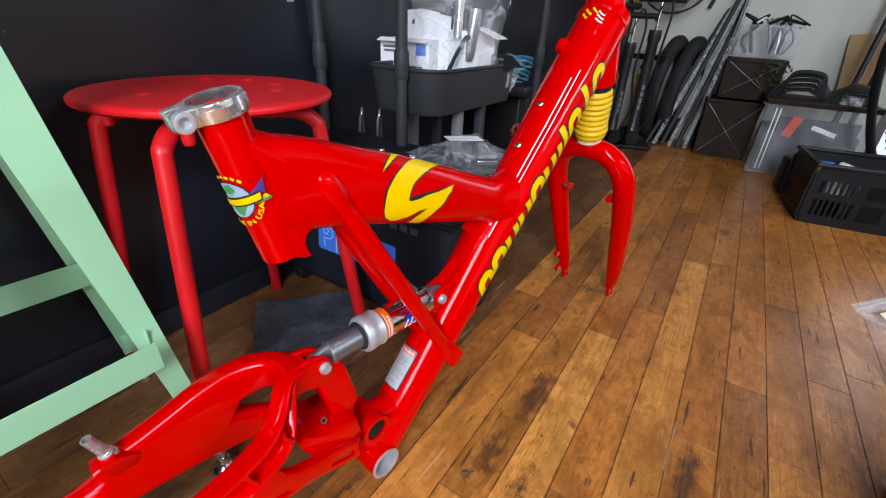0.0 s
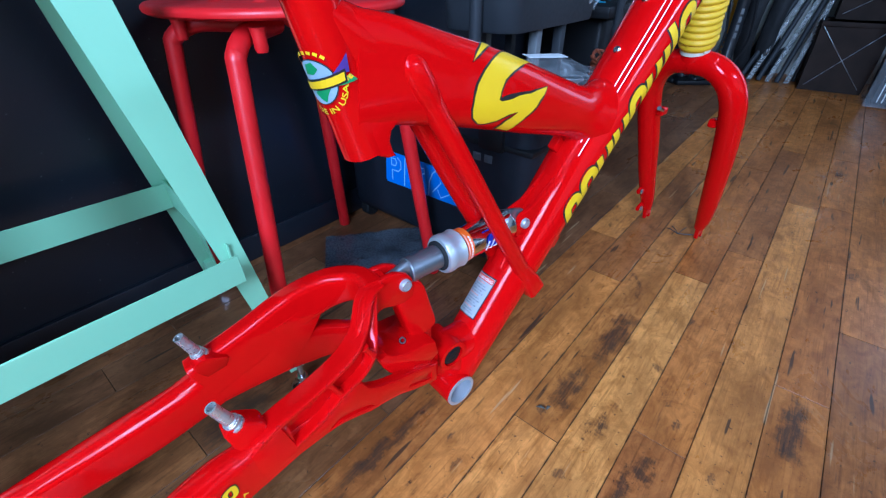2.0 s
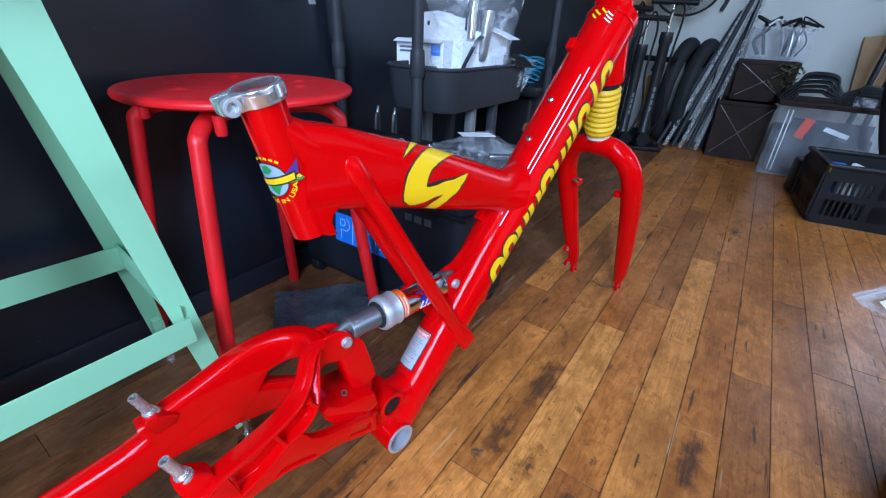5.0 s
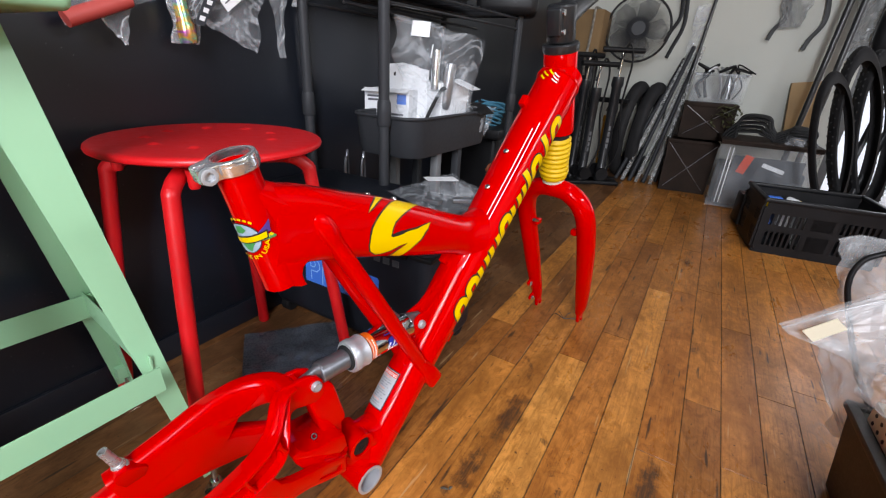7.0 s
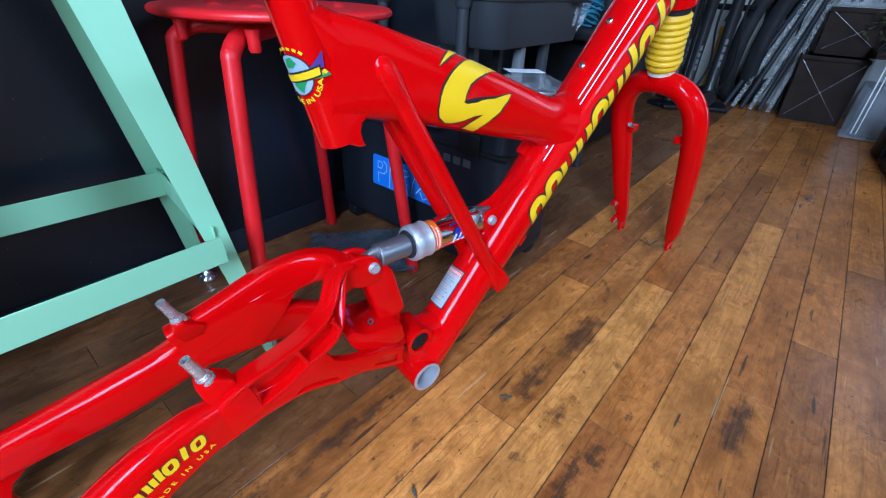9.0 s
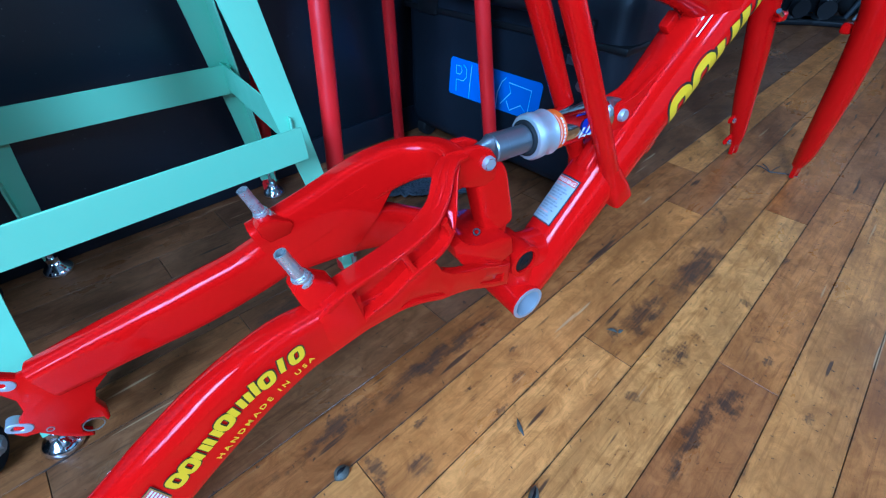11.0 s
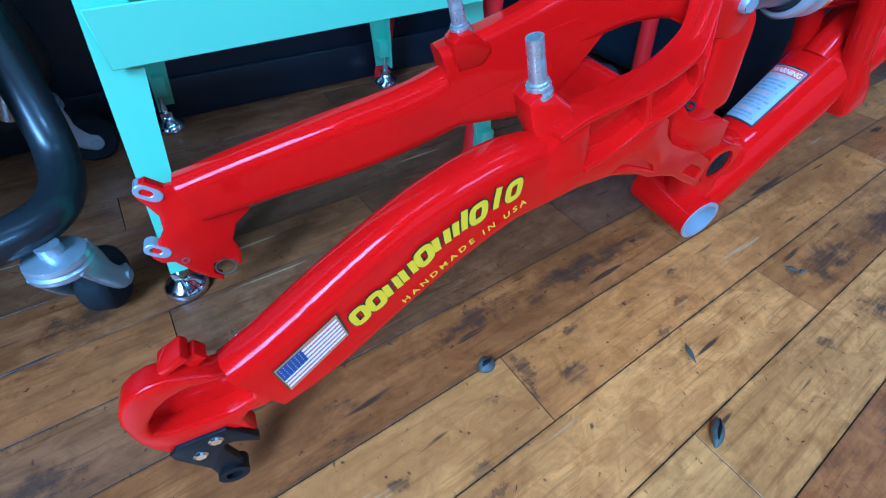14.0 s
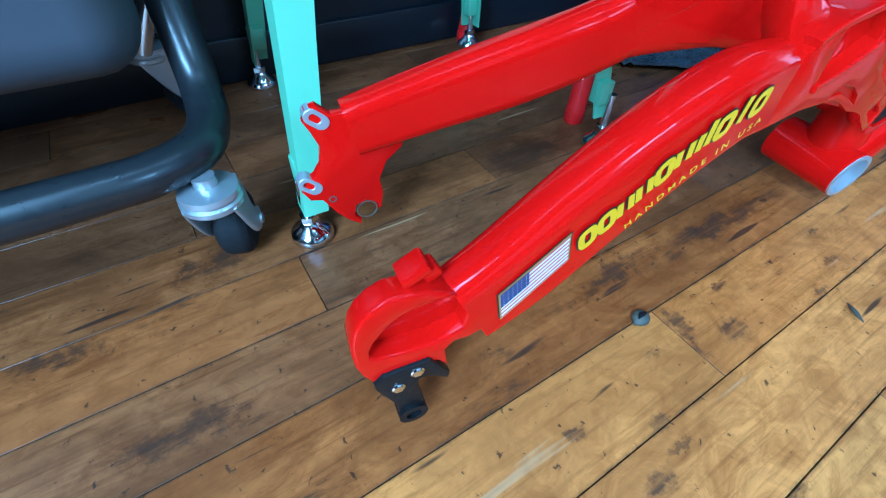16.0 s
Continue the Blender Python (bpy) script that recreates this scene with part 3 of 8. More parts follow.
for x_, y_ in ((0.55, -0.55), (0.55, 0.95)):
    strip = thing("ceiling_light", pose(x_, y_, H_ROOM), "white metal ceiling strip light, switched on", "ceiling light", "ceiling strip lights")
    bm = bmesh.new()
    box(bm, (0, 0, -0.028), (0.10, 1.24, 0.050), 0.006)
    part("housing", bm, M_WHITE, strip)
    for sx in (-0.022, 0.022):
        bm = bmesh.new()
        cyl(bm, (sx, -0.58, -0.066), (sx, 0.58, -0.066), 0.013, None, 16)
        part("lamp_tube", bm, M_TUBE, strip, "glowing white lamp tube")
    for sy in (-1, 1):
        bm = bmesh.new()
        box(bm, (0, sy * 0.595, -0.062), (0.080, 0.022, 0.036), 0.004)
        part("lamp_holder", bm, M_WHITE, strip)
slab("backdrop", (0.3, Y_BACK + 0.9, -0.2), (2.2, Y_BACK + 0.92, 2.6), M_SKY, "bright overcast daylight outside the glass door", "backdrop")


def window_frame(name, lo, hi, axis, label):
    """Frame bars round an opening, and its pane."""
    root = thing(name, Matrix.Translation((lo[0], lo[1], lo[2])), label, "window", kind="structure")
    d = Vector(hi) - Vector(lo)
    t = 0.045
    for z in (0, d.z - t):
        bm = bmesh.new()
        s = [0.06, 0.06, t]
        s[axis] = d[axis]
        box(bm, (d.x / 2, d.y / 2, z + t / 2), s, 0.004)
        part("rail", bm, M_GREYPL, root)
    for f in (0.0, 0.5, 1.0):
        bm = bmesh.new()
        c = [d.x / 2, d.y / 2, d.z / 2]
        c[axis] = t / 2 + f * (d[axis] - t)
        box(bm, c, (0.055 if axis else t, t if axis else 0.055, d.z - 2 * t), 0.004)
        part("stile", bm, M_GREYPL, root)
    bm = bmesh.new()
    s = [0.006, 0.006, d.z - 2 * t]
    s[axis] = d[axis] - 2 * t
    box(bm, d / 2, s)
    p = part("pane", bm, M_GLASS, root, sharp=0)
    p.visible_shadow = False
    return root


window_frame("window_1", (X_RIGHT + 0.03, -0.70, 0.40), (X_RIGHT + 0.09, 2.20, 2.30), 1, "grey framed shop window with clear glass")
window_frame("window_2", (-0.35, Y_REAR - 0.09, 0.70), (1.85, Y_REAR - 0.03, 2.20), 0, "grey framed front window with clear glass")
window_frame("door_1", (0.66, Y_BACK + 0.03, 0.0), (1.32, Y_BACK + 0.09, 2.05), 0, "grey framed glass door with daylight behind")

# skirting along the dark wall
bm = bmesh.new()
box(bm, (0, 0, 0), (0.008, Y_BACK - Y_REAR - 0.01, 0.052), 0.002)
solid("baseboard", bm, M_WALL, "blue-black painted low skirting board", "skirting", Matrix.Translation((X_WALL + 0.0045, (Y_BACK + Y_REAR) / 2, 0.0265)), kind="structure")


# ---- the red bicycle frame ----
# Its own axes: u ahead, v to its right, w up, from the ground under the rear axle.
BIKE = thing("bicycle_frame", pose(-0.260, 0.065, 0, 0, 0, 80.4), "glossy red full-suspension bicycle frame with yellow marks", "bicycle frame")


def L(u, v, w):
    return Vector((u, -v, w))


def bl(rows):
    """Rows of u, v, w, half width, half depth, squareness in the frame's own axes."""
    return [(r[0], -r[1], *r[2:]) for r in rows]


def bpart(name, bm, material=None, parent=None, label="", sharp=38.0):
    return part(name, bm, material or M_RED, parent or BIKE, label, sharp)


# main tubes
SEAT_A, SEAT_B = (0.2952, 0.4870), (0.327, 0.366)
DT_A, DT_B = Vector((0.424, 0.0, 0.050)), Vector((0.862, 0.0, 0.562))


def dt_radius(f):
    return 0.0288 + 0.0100 * min(0.70, f)


bm = bmesh.new()
loft(bm, [(*DT_A.lerp(DT_B, f), dt_radius(f), dt_radius(f)) for f in (0.0, 0.25, 0.5, 0.75, 1.0)], steps=6, seg=40)
down_tube = bpart("down_tube", bm)

TT = [(0.318, 0.0, 0.424, 0.0188, 0.041, 4.6), (0.350, 0.0, 0.420, 0.021, 0.038, 4.0), (0.395, 0.0, 0.408, 0.0225, 0.0360, 3.2), (0.450, 0.0, 0.392, 0.0235, 0.0350, 2.7),
      (0.520, 0.0, 0.369, 0.0235, 0.0325, 2.4), (0.570, 0.0, 0.353, 0.0235, 0.0298, 2.2), (0.600, 0.0, 0.343, 0.0240, 0.0292, 2.1), (0.614, 0.0, 0.3385, 0.0258, 0.0315, 2.0), (0.626, 0.0, 0.3345, 0.0290, 0.0365, 2.0), (0.640, 0.0, 0.330, 0.0325, 0.0440, 2.0)]
bm = bmesh.new()
loft(bm, bl(TT), steps=8, seg=40)
top_tube = bpart("top_tube", bm)

bm = bmesh.new()
p, q = Vector((SEAT_A[0], 0, SEAT_A[1])), Vector((SEAT_B[0], 0, SEAT_B[1]))
ring(bm, p, q, 0.0178, 0.0150, 36)
seat_tube = bpart("seat_tube", bm)
# the tail of the seat tube with its notch, and the smooth gusset in front of it
bm = bmesh.new()
plate(bm, [(0.3165, 0.405), (0.3240, 0.375), (0.3285, 0.3645), (0.338, 0.3605), (0.3455, 0.3605), (0.3425, 0.366), (0.3405, 0.374), (0.3425, 0.381), (0.349, 0.386), (0.360, 0.386), (0.358, 0.42), (0.33, 0.45)],
      lambda a, b_, d: L(a, d, b_), -0.0176, 0.0176, 0.005, 4)
bpart("gusset", bm)
bm = bmesh.new()
loft(bm, bl([(0.298, 0.0, 0.466, 0.0170, 0.010), (0.312, 0.0, 0.455, 0.0182, 0.016), (0.330, 0.0, 0.441, 0.0198, 0.023), (0.352, 0.0, 0.431, 0.0192, 0.0265), (0.380, 0.0, 0.417, 0.0180, 0.0260)]), steps=6, seg=32)
bpart("gusset", bm)

bm = bmesh.new()
turned(bm, L(0.8445, 0, 0.600), L(0.8805, 0, 0.468), [(0, 0.0255), (0.02, 0.0275), (0.25, 0.0272), (0.5, 0.0268), (0.8, 0.0268), (0.97, 0.0275), (1, 0.026)], 40)
bpart("head_tube", bm)
bm = bmesh.new()
loft(bm, bl([(0.800, 0, 0.500, 0.026, 0.026), (0.835, 0, 0.535, 0.0265, 0.034), (0.858, 0, 0.545, 0.0265, 0.040)]), steps=5, seg=30)
bpart("gusset", bm)

bm = bmesh.new()
ring(bm, L(0.407, -0.038, 0.0405), L(0.407, 0.031, 0.0405), 0.0212, 0.0176, 44)
bb = bpart("bottom_bracket_shell", bm)
bm = bmesh.new()
ring(bm, L(0.407, 0.0305, 0.0405), L(0.407, 0.0325, 0.0405), 0.0208, 0.0172, 44)
ring(bm, L(0.407, -0.037, 0.0405), L(0.407, 0.031, 0.0405), 0.0176, 0.0169, 44)
bpart("thread_sleeve", bm, M_BARE, bb, "bare threaded aluminium sleeve")
bm = bmesh.new()
loft(bm, bl([(0.394, 0, 0.108, 0.0175, 0.0160), (0.404, 0, 0.088, 0.0190, 0.0200), (0.418, 0, 0.056, 0.024, 0.026)]), steps=5, seg=30)
bpart("pivot_housing", bm)
bm = bmesh.new()
turned(bm, L(0.4010, -0.0195, 0.1005), L(0.4010, 0.0195, 0.1005), [(0, 0.0165), (0.03, 0.0190), (0.97, 0.0190), (1, 0.0165)], 36)
bpart("pivot_boss", bm)
bm = bmesh.new()
loft(bm, bl([(0.396, 0, 0.1050, 0.0185, 0.0165), (0.414, 0, 0.0965, 0.0196, 0.0205), (0.430, 0, 0.0890, 0.0226, 0.0270), (0.447, 0, 0.0810, 0.0262, 0.0345)]), steps=6, seg=32)
bpart("pivot_web", bm)
bm = bmesh.new()
ring(bm, L(0.4010, 0.0170, 0.1005), L(0.4010, 0.0238, 0.1005), 0.0192, 0.0136, 40)
bpart("pivot_lip", bm)
bm = bmesh.new()
turned(bm, L(0.4010, 0.0180, 0.1005), L(0.4010, 0.0225, 0.1005), [(0, 0.0130), (0.7, 0.0130), (1, 0.0112)], 30)
ring(bm, L(0.4010, 0.0220, 0.1005), L(0.4010, 0.0231, 0.1005), 0.0062, 0.0040, 20)
bpart("pivot_cap", bm, M_BLACKPL, label="round black plastic pivot cap")

for s in (1, -1):
    bm = bmesh.new()
    pipe(bm, [L(0.352, 0.0090 * s, 0.440), L(0.362, 0.0130 * s, 0.424), L(0.376, 0.0168 * s, 0.401), L(0.450, 0.021 * s, 0.276), L(0.531, 0.0235 * s, 0.140)], 0.0098, 4, 22)
    strut = bpart("strut", bm)
    bm = bmesh.new()
    loft(bm, bl([(0.508, 0.0232 * s, 0.179, 0.0097, 0.0097, 2), (0.517, 0.0242 * s, 0.164, 0.0106, 0.0112, 3), (0.524, 0.0250 * s, 0.152, 0.0118, 0.0132, 4), (0.534, 0.0256 * s, 0.136, 0.0118, 0.0132, 5)]), steps=4, seg=28)
    bpart("foot", bm, None, strut)
    bm = bmesh.new()
    loft(bm, bl([(0.3560, 0.0120 * s, 0.4340, 0.0060, 0.0060), (0.3625, 0.0152 * s, 0.4240, 0.0108, 0.0112), (0.3700, 0.0170 * s, 0.4110, 0.0112, 0.0116), (0.3790, 0.0170 * s, 0.3960, 0.0099, 0.0099)]), steps=5, seg=24)
    bpart("weld", bm, None, strut)

# rounded weld beads where the tubes meet
def bead(u, w, du, dw, half_w, half_d, r, parent):
    """A slightly lumpy weld ring round a tube that points along (du, dw)."""
    b_ = bmesh.new()
    t = Vector((du, 0, dw)).normalized()
    n = Vector((0, 1, 0)).cross(t)
    pts = []
    for k in range(73):
        a = 2 * math.pi * k / 72
        lump = 1 + 0.012 * math.sin(k * 1.9)
        pts.append(Vector((u, 0, w)) + Vector((0, 1, 0)) * half_w * math.cos(a) * lump + n * half_d * math.sin(a) * lump)
    pipe(b_, pts, r, 1, 8, False)
    bpart("weld", b_, None, parent)


bead(0.850, 0.549, 0.65, 0.76, 0.0350, 0.0355, 0.0025, down_tube)

# the mount of the shock absorber on the down tube
for s in (1, -1):
    bm = bmesh.new()
    plate(bm, [(0.508, 0.217), (0.530, 0.214), (0.556, 0.236), (0.600, 0.283), (0.596, 0.292), (0.566, 0.268), (0.536, 0.249), (0.514, 0.244), (0.506, 0.233)], lambda a, b_, d, s=s: L(a, d * s, b_), 0.0060, 0.0122, 0.0022, 2)
    bpart("shock_mount", bm)
bm = bmesh.new()
loft(bm, bl([(0.500, 0, 0.170, 0.0125, 0.014, 3), (0.522, 0, 0.200, 0.0120, 0.017, 3), (0.560, 0, 0.240, 0.0120, 0.017, 3), (0.600, 0, 0.284, 0.014, 0.010, 3)]), steps=5, seg=24)
bpart("shock_mount", bm)

# small lugs: cable stops and bottle bolts
for (u, v, w), sz in (((0.6211, 0.0106, 0.2287), (0.018, 0.010, 0.010)), ((0.5798, 0.0148, 0.1845), (0.018, 0.010, 0.010)), ((0.782, -0.019, 0.5205), (0.018, 0.012, 0.012)), ((0.842, 0.016, 0.492), (0.012, 0.012, 0.014)), ((0.592, -0.010, 0.3045), (0.018, 0.010, 0.014)),
                      ((0.657, 0.008, 0.273), (0.014, 0.009, 0.008))):
    bm = bmesh.new()
    box(bm, L(u, v, w), sz, 0.002, 2, Euler((0, -0.86, 0)).to_matrix().to_4x4())
    bpart("cable_stop", bm)
DT_N = Vector((-0.76, 0, 0.65))  # out of the down tube's upper side
for f in (0.638, 0.735):
    c = DT_A.lerp(DT_B, f)
    d = (DT_N + Vector((0, 0.09, 0))).normalized()
    bm = bmesh.new()
    turned(bm, c + d * (dt_radius(f) - 0.001), c + d * (dt_radius(f) + 0.0035), [(0, 0.0046), (0.5, 0.0046), (0.8, 0.004), (1, 0.0024)], 18)
    bpart("bottle_bolt", bm, M_CHROME, None, "small chrome bottle cage bolt")
for u, w in ((0.446, 0.4285), (0.487, 0.4155)):
    bm = bmesh.new()
    turned(bm, L(u, -0.012, w - 0.004), L(u + 0.001, -0.013, w + 0.002), [(0, 0.0045), (0.6, 0.0045), (1, 0.003)], 16)
    bpart("bottle_bolt", bm, M_CHROME, None, "small chrome bottle cage bolt")

# seat clamp
t_ax = (Vector((SEAT_B[0], 0, SEAT_B[1])) - Vector((SEAT_A[0], 0, SEAT_A[1]))).normalized()
top = Vector((SEAT_A[0], 0, SEAT_A[1]))
BACK = Vector((t_ax.z, 0, -t_ax.x)) * (-1 if t_ax.z * -1 < 0 else 1)
BACK = BACK if BACK.x < 0 else -BACK


def on_clamp(a, b_, d):
    """a to the rear, b_ to the right, d down along the seat tube, from the middle of its mouth."""
    return top + BACK * a + Vector((0, -1, 0)) * b_ + t_ax * d


arc = [radians(38 + k * 284 / 36) for k in range(37)]
bm = bmesh.new()
plate(bm, [(0.0206 * math.cos(a), 0.0206 * math.sin(a)) for a in arc] + [(0.0245, -0.0110), (0.0290, -0.0104), (0.0318, -0.0070), (0.0320, -0.0014), (0.0215, -0.0008), (0.0215, 0.0008), (0.0320, 0.0014), (0.0318, 0.0070), (0.0290, 0.0104), (0.0245, 0.0110)],
      on_clamp, -0.0070, 0.0062, 0.0020, 3, [[(0.0160 * math.cos(2 * math.pi * k / 36), 0.0160 * math.sin(2 * math.pi * k / 36)) for k in range(36)]])
clamp = bpart("seat_clamp", bm, M_ALLOY, None, "polished aluminium seat post clamp", 30)
bm = bmesh.new()
ring(bm, on_clamp(0, 0, -0.0030), on_clamp(0, 0, 0.0028), 0.0213, 0.0200, 44)
bpart("clamp_band", bm, M_ALLOY, clamp)
bm = bmesh.new()
ring(bm, on_clamp(0.0262, 0.0100, -0.0005), on_clamp(0.0262, 0.0146, -0.0005), 0.0068, 0.0036, 26)
ring(bm, on_clamp(0.0262, 0.0140, -0.0005), on_clamp(0.0262, 0.0152, -0.0005), 0.0058, 0.0040, 26)
turned(bm, on_clamp(0.0262, 0.0100, -0.0005), on_clamp(0.0262, 0.0118, -0.0005), [(0, 0.0045), (1, 0.0045)], 20)
bpart("clamp_bolt", bm, M_BARE, clamp, "socket-head chrome bolt")
# thin bright liner inside the seat tube
bm = bmesh.new()
ring(bm, top - t_ax * 0.0068, top + t_ax * 0.05, 0.0168, 0.0160, 36)
bpart("sleeve", bm, M_ALLOYD, clamp)

# ---- shock absorber ----
bm = bmesh.new()
S0, S1 = L(0.346, 0, 0.233), L(0.521, 0, 0.2325)
turned(bm, S0.lerp(S1, 0.44), S0.lerp(S1, 0.90), [(0, 0.0165), (0.02, 0.0183), (0.80, 0.0183), (0.84, 0.0172), (0.97, 0.0172), (1, 0.013)], 40)
shock = bpart("shock_absorber", bm, M_CHROME, None, "silver air shock absorber with orange and navy print")
bm = bmesh.new()
turned(bm, S0.lerp(S1, 0.305), S0.lerp(S1, 0.45), [(0, 0.0165), (0.03, 0.0195), (0.12, 0.0212), (0.40, 0.0212), (0.46, 0.0203), (0.80, 0.0203), (0.90, 0.0212), (1, 0.019)], 40)
bpart("air_sleeve_end", bm, M_BARE, shock, "bare machined aluminium collar")
bm = bmesh.new()
turned(bm, S0.lerp(S1, 0.290), S0.lerp(S1, 0.310), [(0, 0.0150), (0.5, 0.0165), (1, 0.0165)], 36)
bpart("wiper_seal", bm, M_RUBBER, shock)
bm = bmesh.new()
turned(bm, S0.lerp(S1, 0.07), S0.lerp(S1, 0.31), [(0, 0.012), (0.03, 0.0132), (0.30, 0.0132), (0.31, 0.0128), (1, 0.0128)], 36)
loft(bm, bl([(0.336, 0, 0.230, 0.0050, 0.0095, 3), (0.348, 0, 0.2305, 0.0052, 0.0118, 3), (0.357, 0, 0.2325, 0.0060, 0.0126, 2.6), (0.3625, 0, 0.2330, 0.0120, 0.0128, 2.2)]), steps=4, seg=28)
bpart("shaft", bm, M_GREYALLOY, shock, "grey anodised shaft and lower eyelet")
bm = bmesh.new()
loft(bm, bl([(0.500, 0, 0.2330, 0.0165, 0.0168, 2.2), (0.512, 0, 0.2330, 0.0065, 0.0150, 3), (0.5265, 0, 0.2325, 0.0055, 0.0115, 3)]), steps=4, seg=28)
cyl(bm, L(0.494, -0.006, 0.243), L(0.4785, -0.010, 0.2610), 0.0048, 0.0042, 16)
turned(bm, L(0.4785, -0.010, 0.2610), L(0.4745, -0.011, 0.2650), [(0, 0.0058), (0.8, 0.0058), (1, 0.004)], 16)
bpart("upper_eyelet", bm, M_GREYALLOY, shock, "grey upper eyelet with air valve")
for (u, w), v in (((0.347, 0.2290), 0.0118), ((0.5195, 0.2320), 0.0118)):
    bm = bmesh.new()
    turned(bm, L(u, v - 0.001, w), L(u, v + 0.0050, w), [(0, 0.0064), (0.75, 0.0064), (1, 0.0055)], 26, False)
    turned(bm, L(u, v + 0.0050, w), L(u, v + 0.002, w), [(0, 0.0055), (0.001, 0.0030), (1, 0.0028)], 6)
    cyl(bm, L(u, -0.013, w), L(u, v, w), 0.004, None, 14)
    bpart("mount_bolt", bm, M_BARE, shock, "hex socket mounting bolt")


def on_shock(a, b_, eps=0.0003):
    """a along the shock in metres from the lower bolt, b_ round it in radians from straight up towards the right side."""
    r = 0.0183 + eps
    return L(0.346 + a, r * math.sin(b_), 0.2327 + r * math.cos(b_))


def band(a0, a1, b0, b1, mat, eps, name="print_band"):
    t = bmesh.new()
    n = 20
    vs = [[t.verts.new(on_shock(a, b0 + (b1 - b0) * k / n, eps)) for k in range(n + 1)] for a in (a0, a1)]
    for k in range(n):
        t.faces.new((vs[0][k], vs[0][k + 1], vs[1][k + 1], vs[1][k]))
    bpart(name, t, mat, shock)


def strokes(lines, width, mat, eps=0.0006):
    """Short painted strokes on the can, in metres along it and round it."""
    for pts in lines:
        t = bmesh.new()
        ribbon(t, pts, width, lambda a, c: on_shock(a, c / 0.0183, eps), sub=4)
        bpart("print_bar", t, mat, shock)


band(0.0795, 0.0885, -0.6, 2.9, M_ORANGE, 0.0003)
band(0.0808, 0.0814, 0.3, 2.4, M_LABEL, 0.0005)
# navy oval with pale slanted strokes, and two lines of small print
t = bmesh.new()
t.faces.new([t.verts.new(on_shock(0.1175 + 0.0110 * math.cos(2 * math.pi * k / 28), 1.38 + 0.42 * math.sin(2 * math.pi * k / 28), 0.0010)) for k in range(28)])
bpart("print_oval", t, M_NAVY, shock)
strokes([[(0.1050 + 0.0075 * k, 0.0345), (0.1095 + 0.0075 * k, 0.0250)] for k in range(4)], 0.0024, M_LABEL, 0.0015)
strokes([[(0.1080 + 0.0075 * k, 0.0330), (0.1130 + 0.0075 * k, 0.0330)] for k in range(3)], 0.0016, M_LABEL, 0.0015)
strokes([[(0.1040 + 0.0034 * k, 0.0135), (0.1062 + 0.0034 * k, 0.0135)] for k in range(6)], 0.0016, M_NAVY)
strokes([[(0.0845 + 0.0012 * (k % 2), 0.0105 + 0.0033 * k), (0.0845 + 0.0010 * ((k + 1) % 2), 0.0127 + 0.0033 * k)] for k in range(8)], 0.0019, M_LABEL)

# ---- swingarm ----
STAY_R = [(0.0058, 0.0690, 0.0925, 0.0120, 0.0266, 4.4), (0.034, 0.0660, 0.1065, 0.0124, 0.0282, 3.8), (0.072, 0.0615, 0.1310, 0.0128, 0.0280, 3.6), (0.110, 0.0568, 0.1520, 0.0130, 0.0275, 3.6), (0.146, 0.0522, 0.1648, 0.0128, 0.0260, 3.8), (0.172, 0.0495, 0.1672, 0.0112, 0.0242, 4.2), (0.202, 0.0435, 0.1690, 0.0120, 0.0220, 4.4)]
STAY_ROUND = 0.86
STAY_L = [(-0.012, -0.0710, 0.1135, 0.0110, 0.0190, 4.0), (0.040, -0.0665, 0.1265, 0.0124, 0.0215, 3.8), (0.100, -0.0585, 0.1420, 0.0130, 0.0235, 3.6), (0.150, -0.0525, 0.1575, 0.0130, 0.0225, 3.8), (0.180, -0.0505, 0.1690, 0.0116, 0.0228, 4.2), (0.200, -0.0505, 0.1740, 0.0100, 0.0220, 4.2)]
# the hoop: its right half from the stay to the yoke, then mirrored
HALF = [(0.165, 0.0500, 0.1790, 0.0230), (0.215, 0.0470, 0.1970, 0.0222), (0.258, 0.0430, 0.2155, 0.0212), (0.290, 0.0345, 0.2265, 0.0185), (0.3110, 0.0190, 0.2310, 0.0160)]
HOOP = glide(HALF + [(0.3165, 0.0, 0.2318, 0.0155)] + [(u, -v, w, d) for u, v, w, d in HALF[::-1]], 6)


def hoop_rows(lo, hi, inward, half, lift, depth=0.0, square=4.0):
    """Part of the hoop's path, moved inward and up, as rows for a loft."""
    out = []
    for i in range(lo, hi):
        u, v, w, d = HOOP[i]
        tu, tv = HOOP[min(i + 1, len(HOOP) - 1)][:2] - HOOP[max(i - 1, 0)][:2]
        n = math.hypot(tu, tv)
        out.append((u + tv / n * inward, v - tu / n * inward, w + (d - depth if lift else 0.0), half, depth or d, square))
    return out


MID = len(HOOP) // 2
bm = bmesh.new()
# solid on the left; on the right a lower, thin flange that bends up to the yoke
loft(bm, bl(hoop_rows(MID - 3, len(HOOP), 0.0, 0.0112, False, 0.0, 4.2)), steps=1, seg=40, up=(0, 0, 1), round_=0.62)
FLANGE = [(0.176, 0.0515, 0.1915), (0.188, 0.0492, 0.1955), (0.200, 0.0475, 0.1982), (0.220, 0.0452, 0.2012), (0.240, 0.0430, 0.2050), (0.258, 0.0405, 0.2100), (0.272, 0.0372, 0.2155), (0.283, 0.0320, 0.2225), (0.291, 0.0255, 0.2305), (0.298, 0.0185, 0.2375), (0.308, 0.0120, 0.2420), (0.320, 0.0090, 0.2425)]
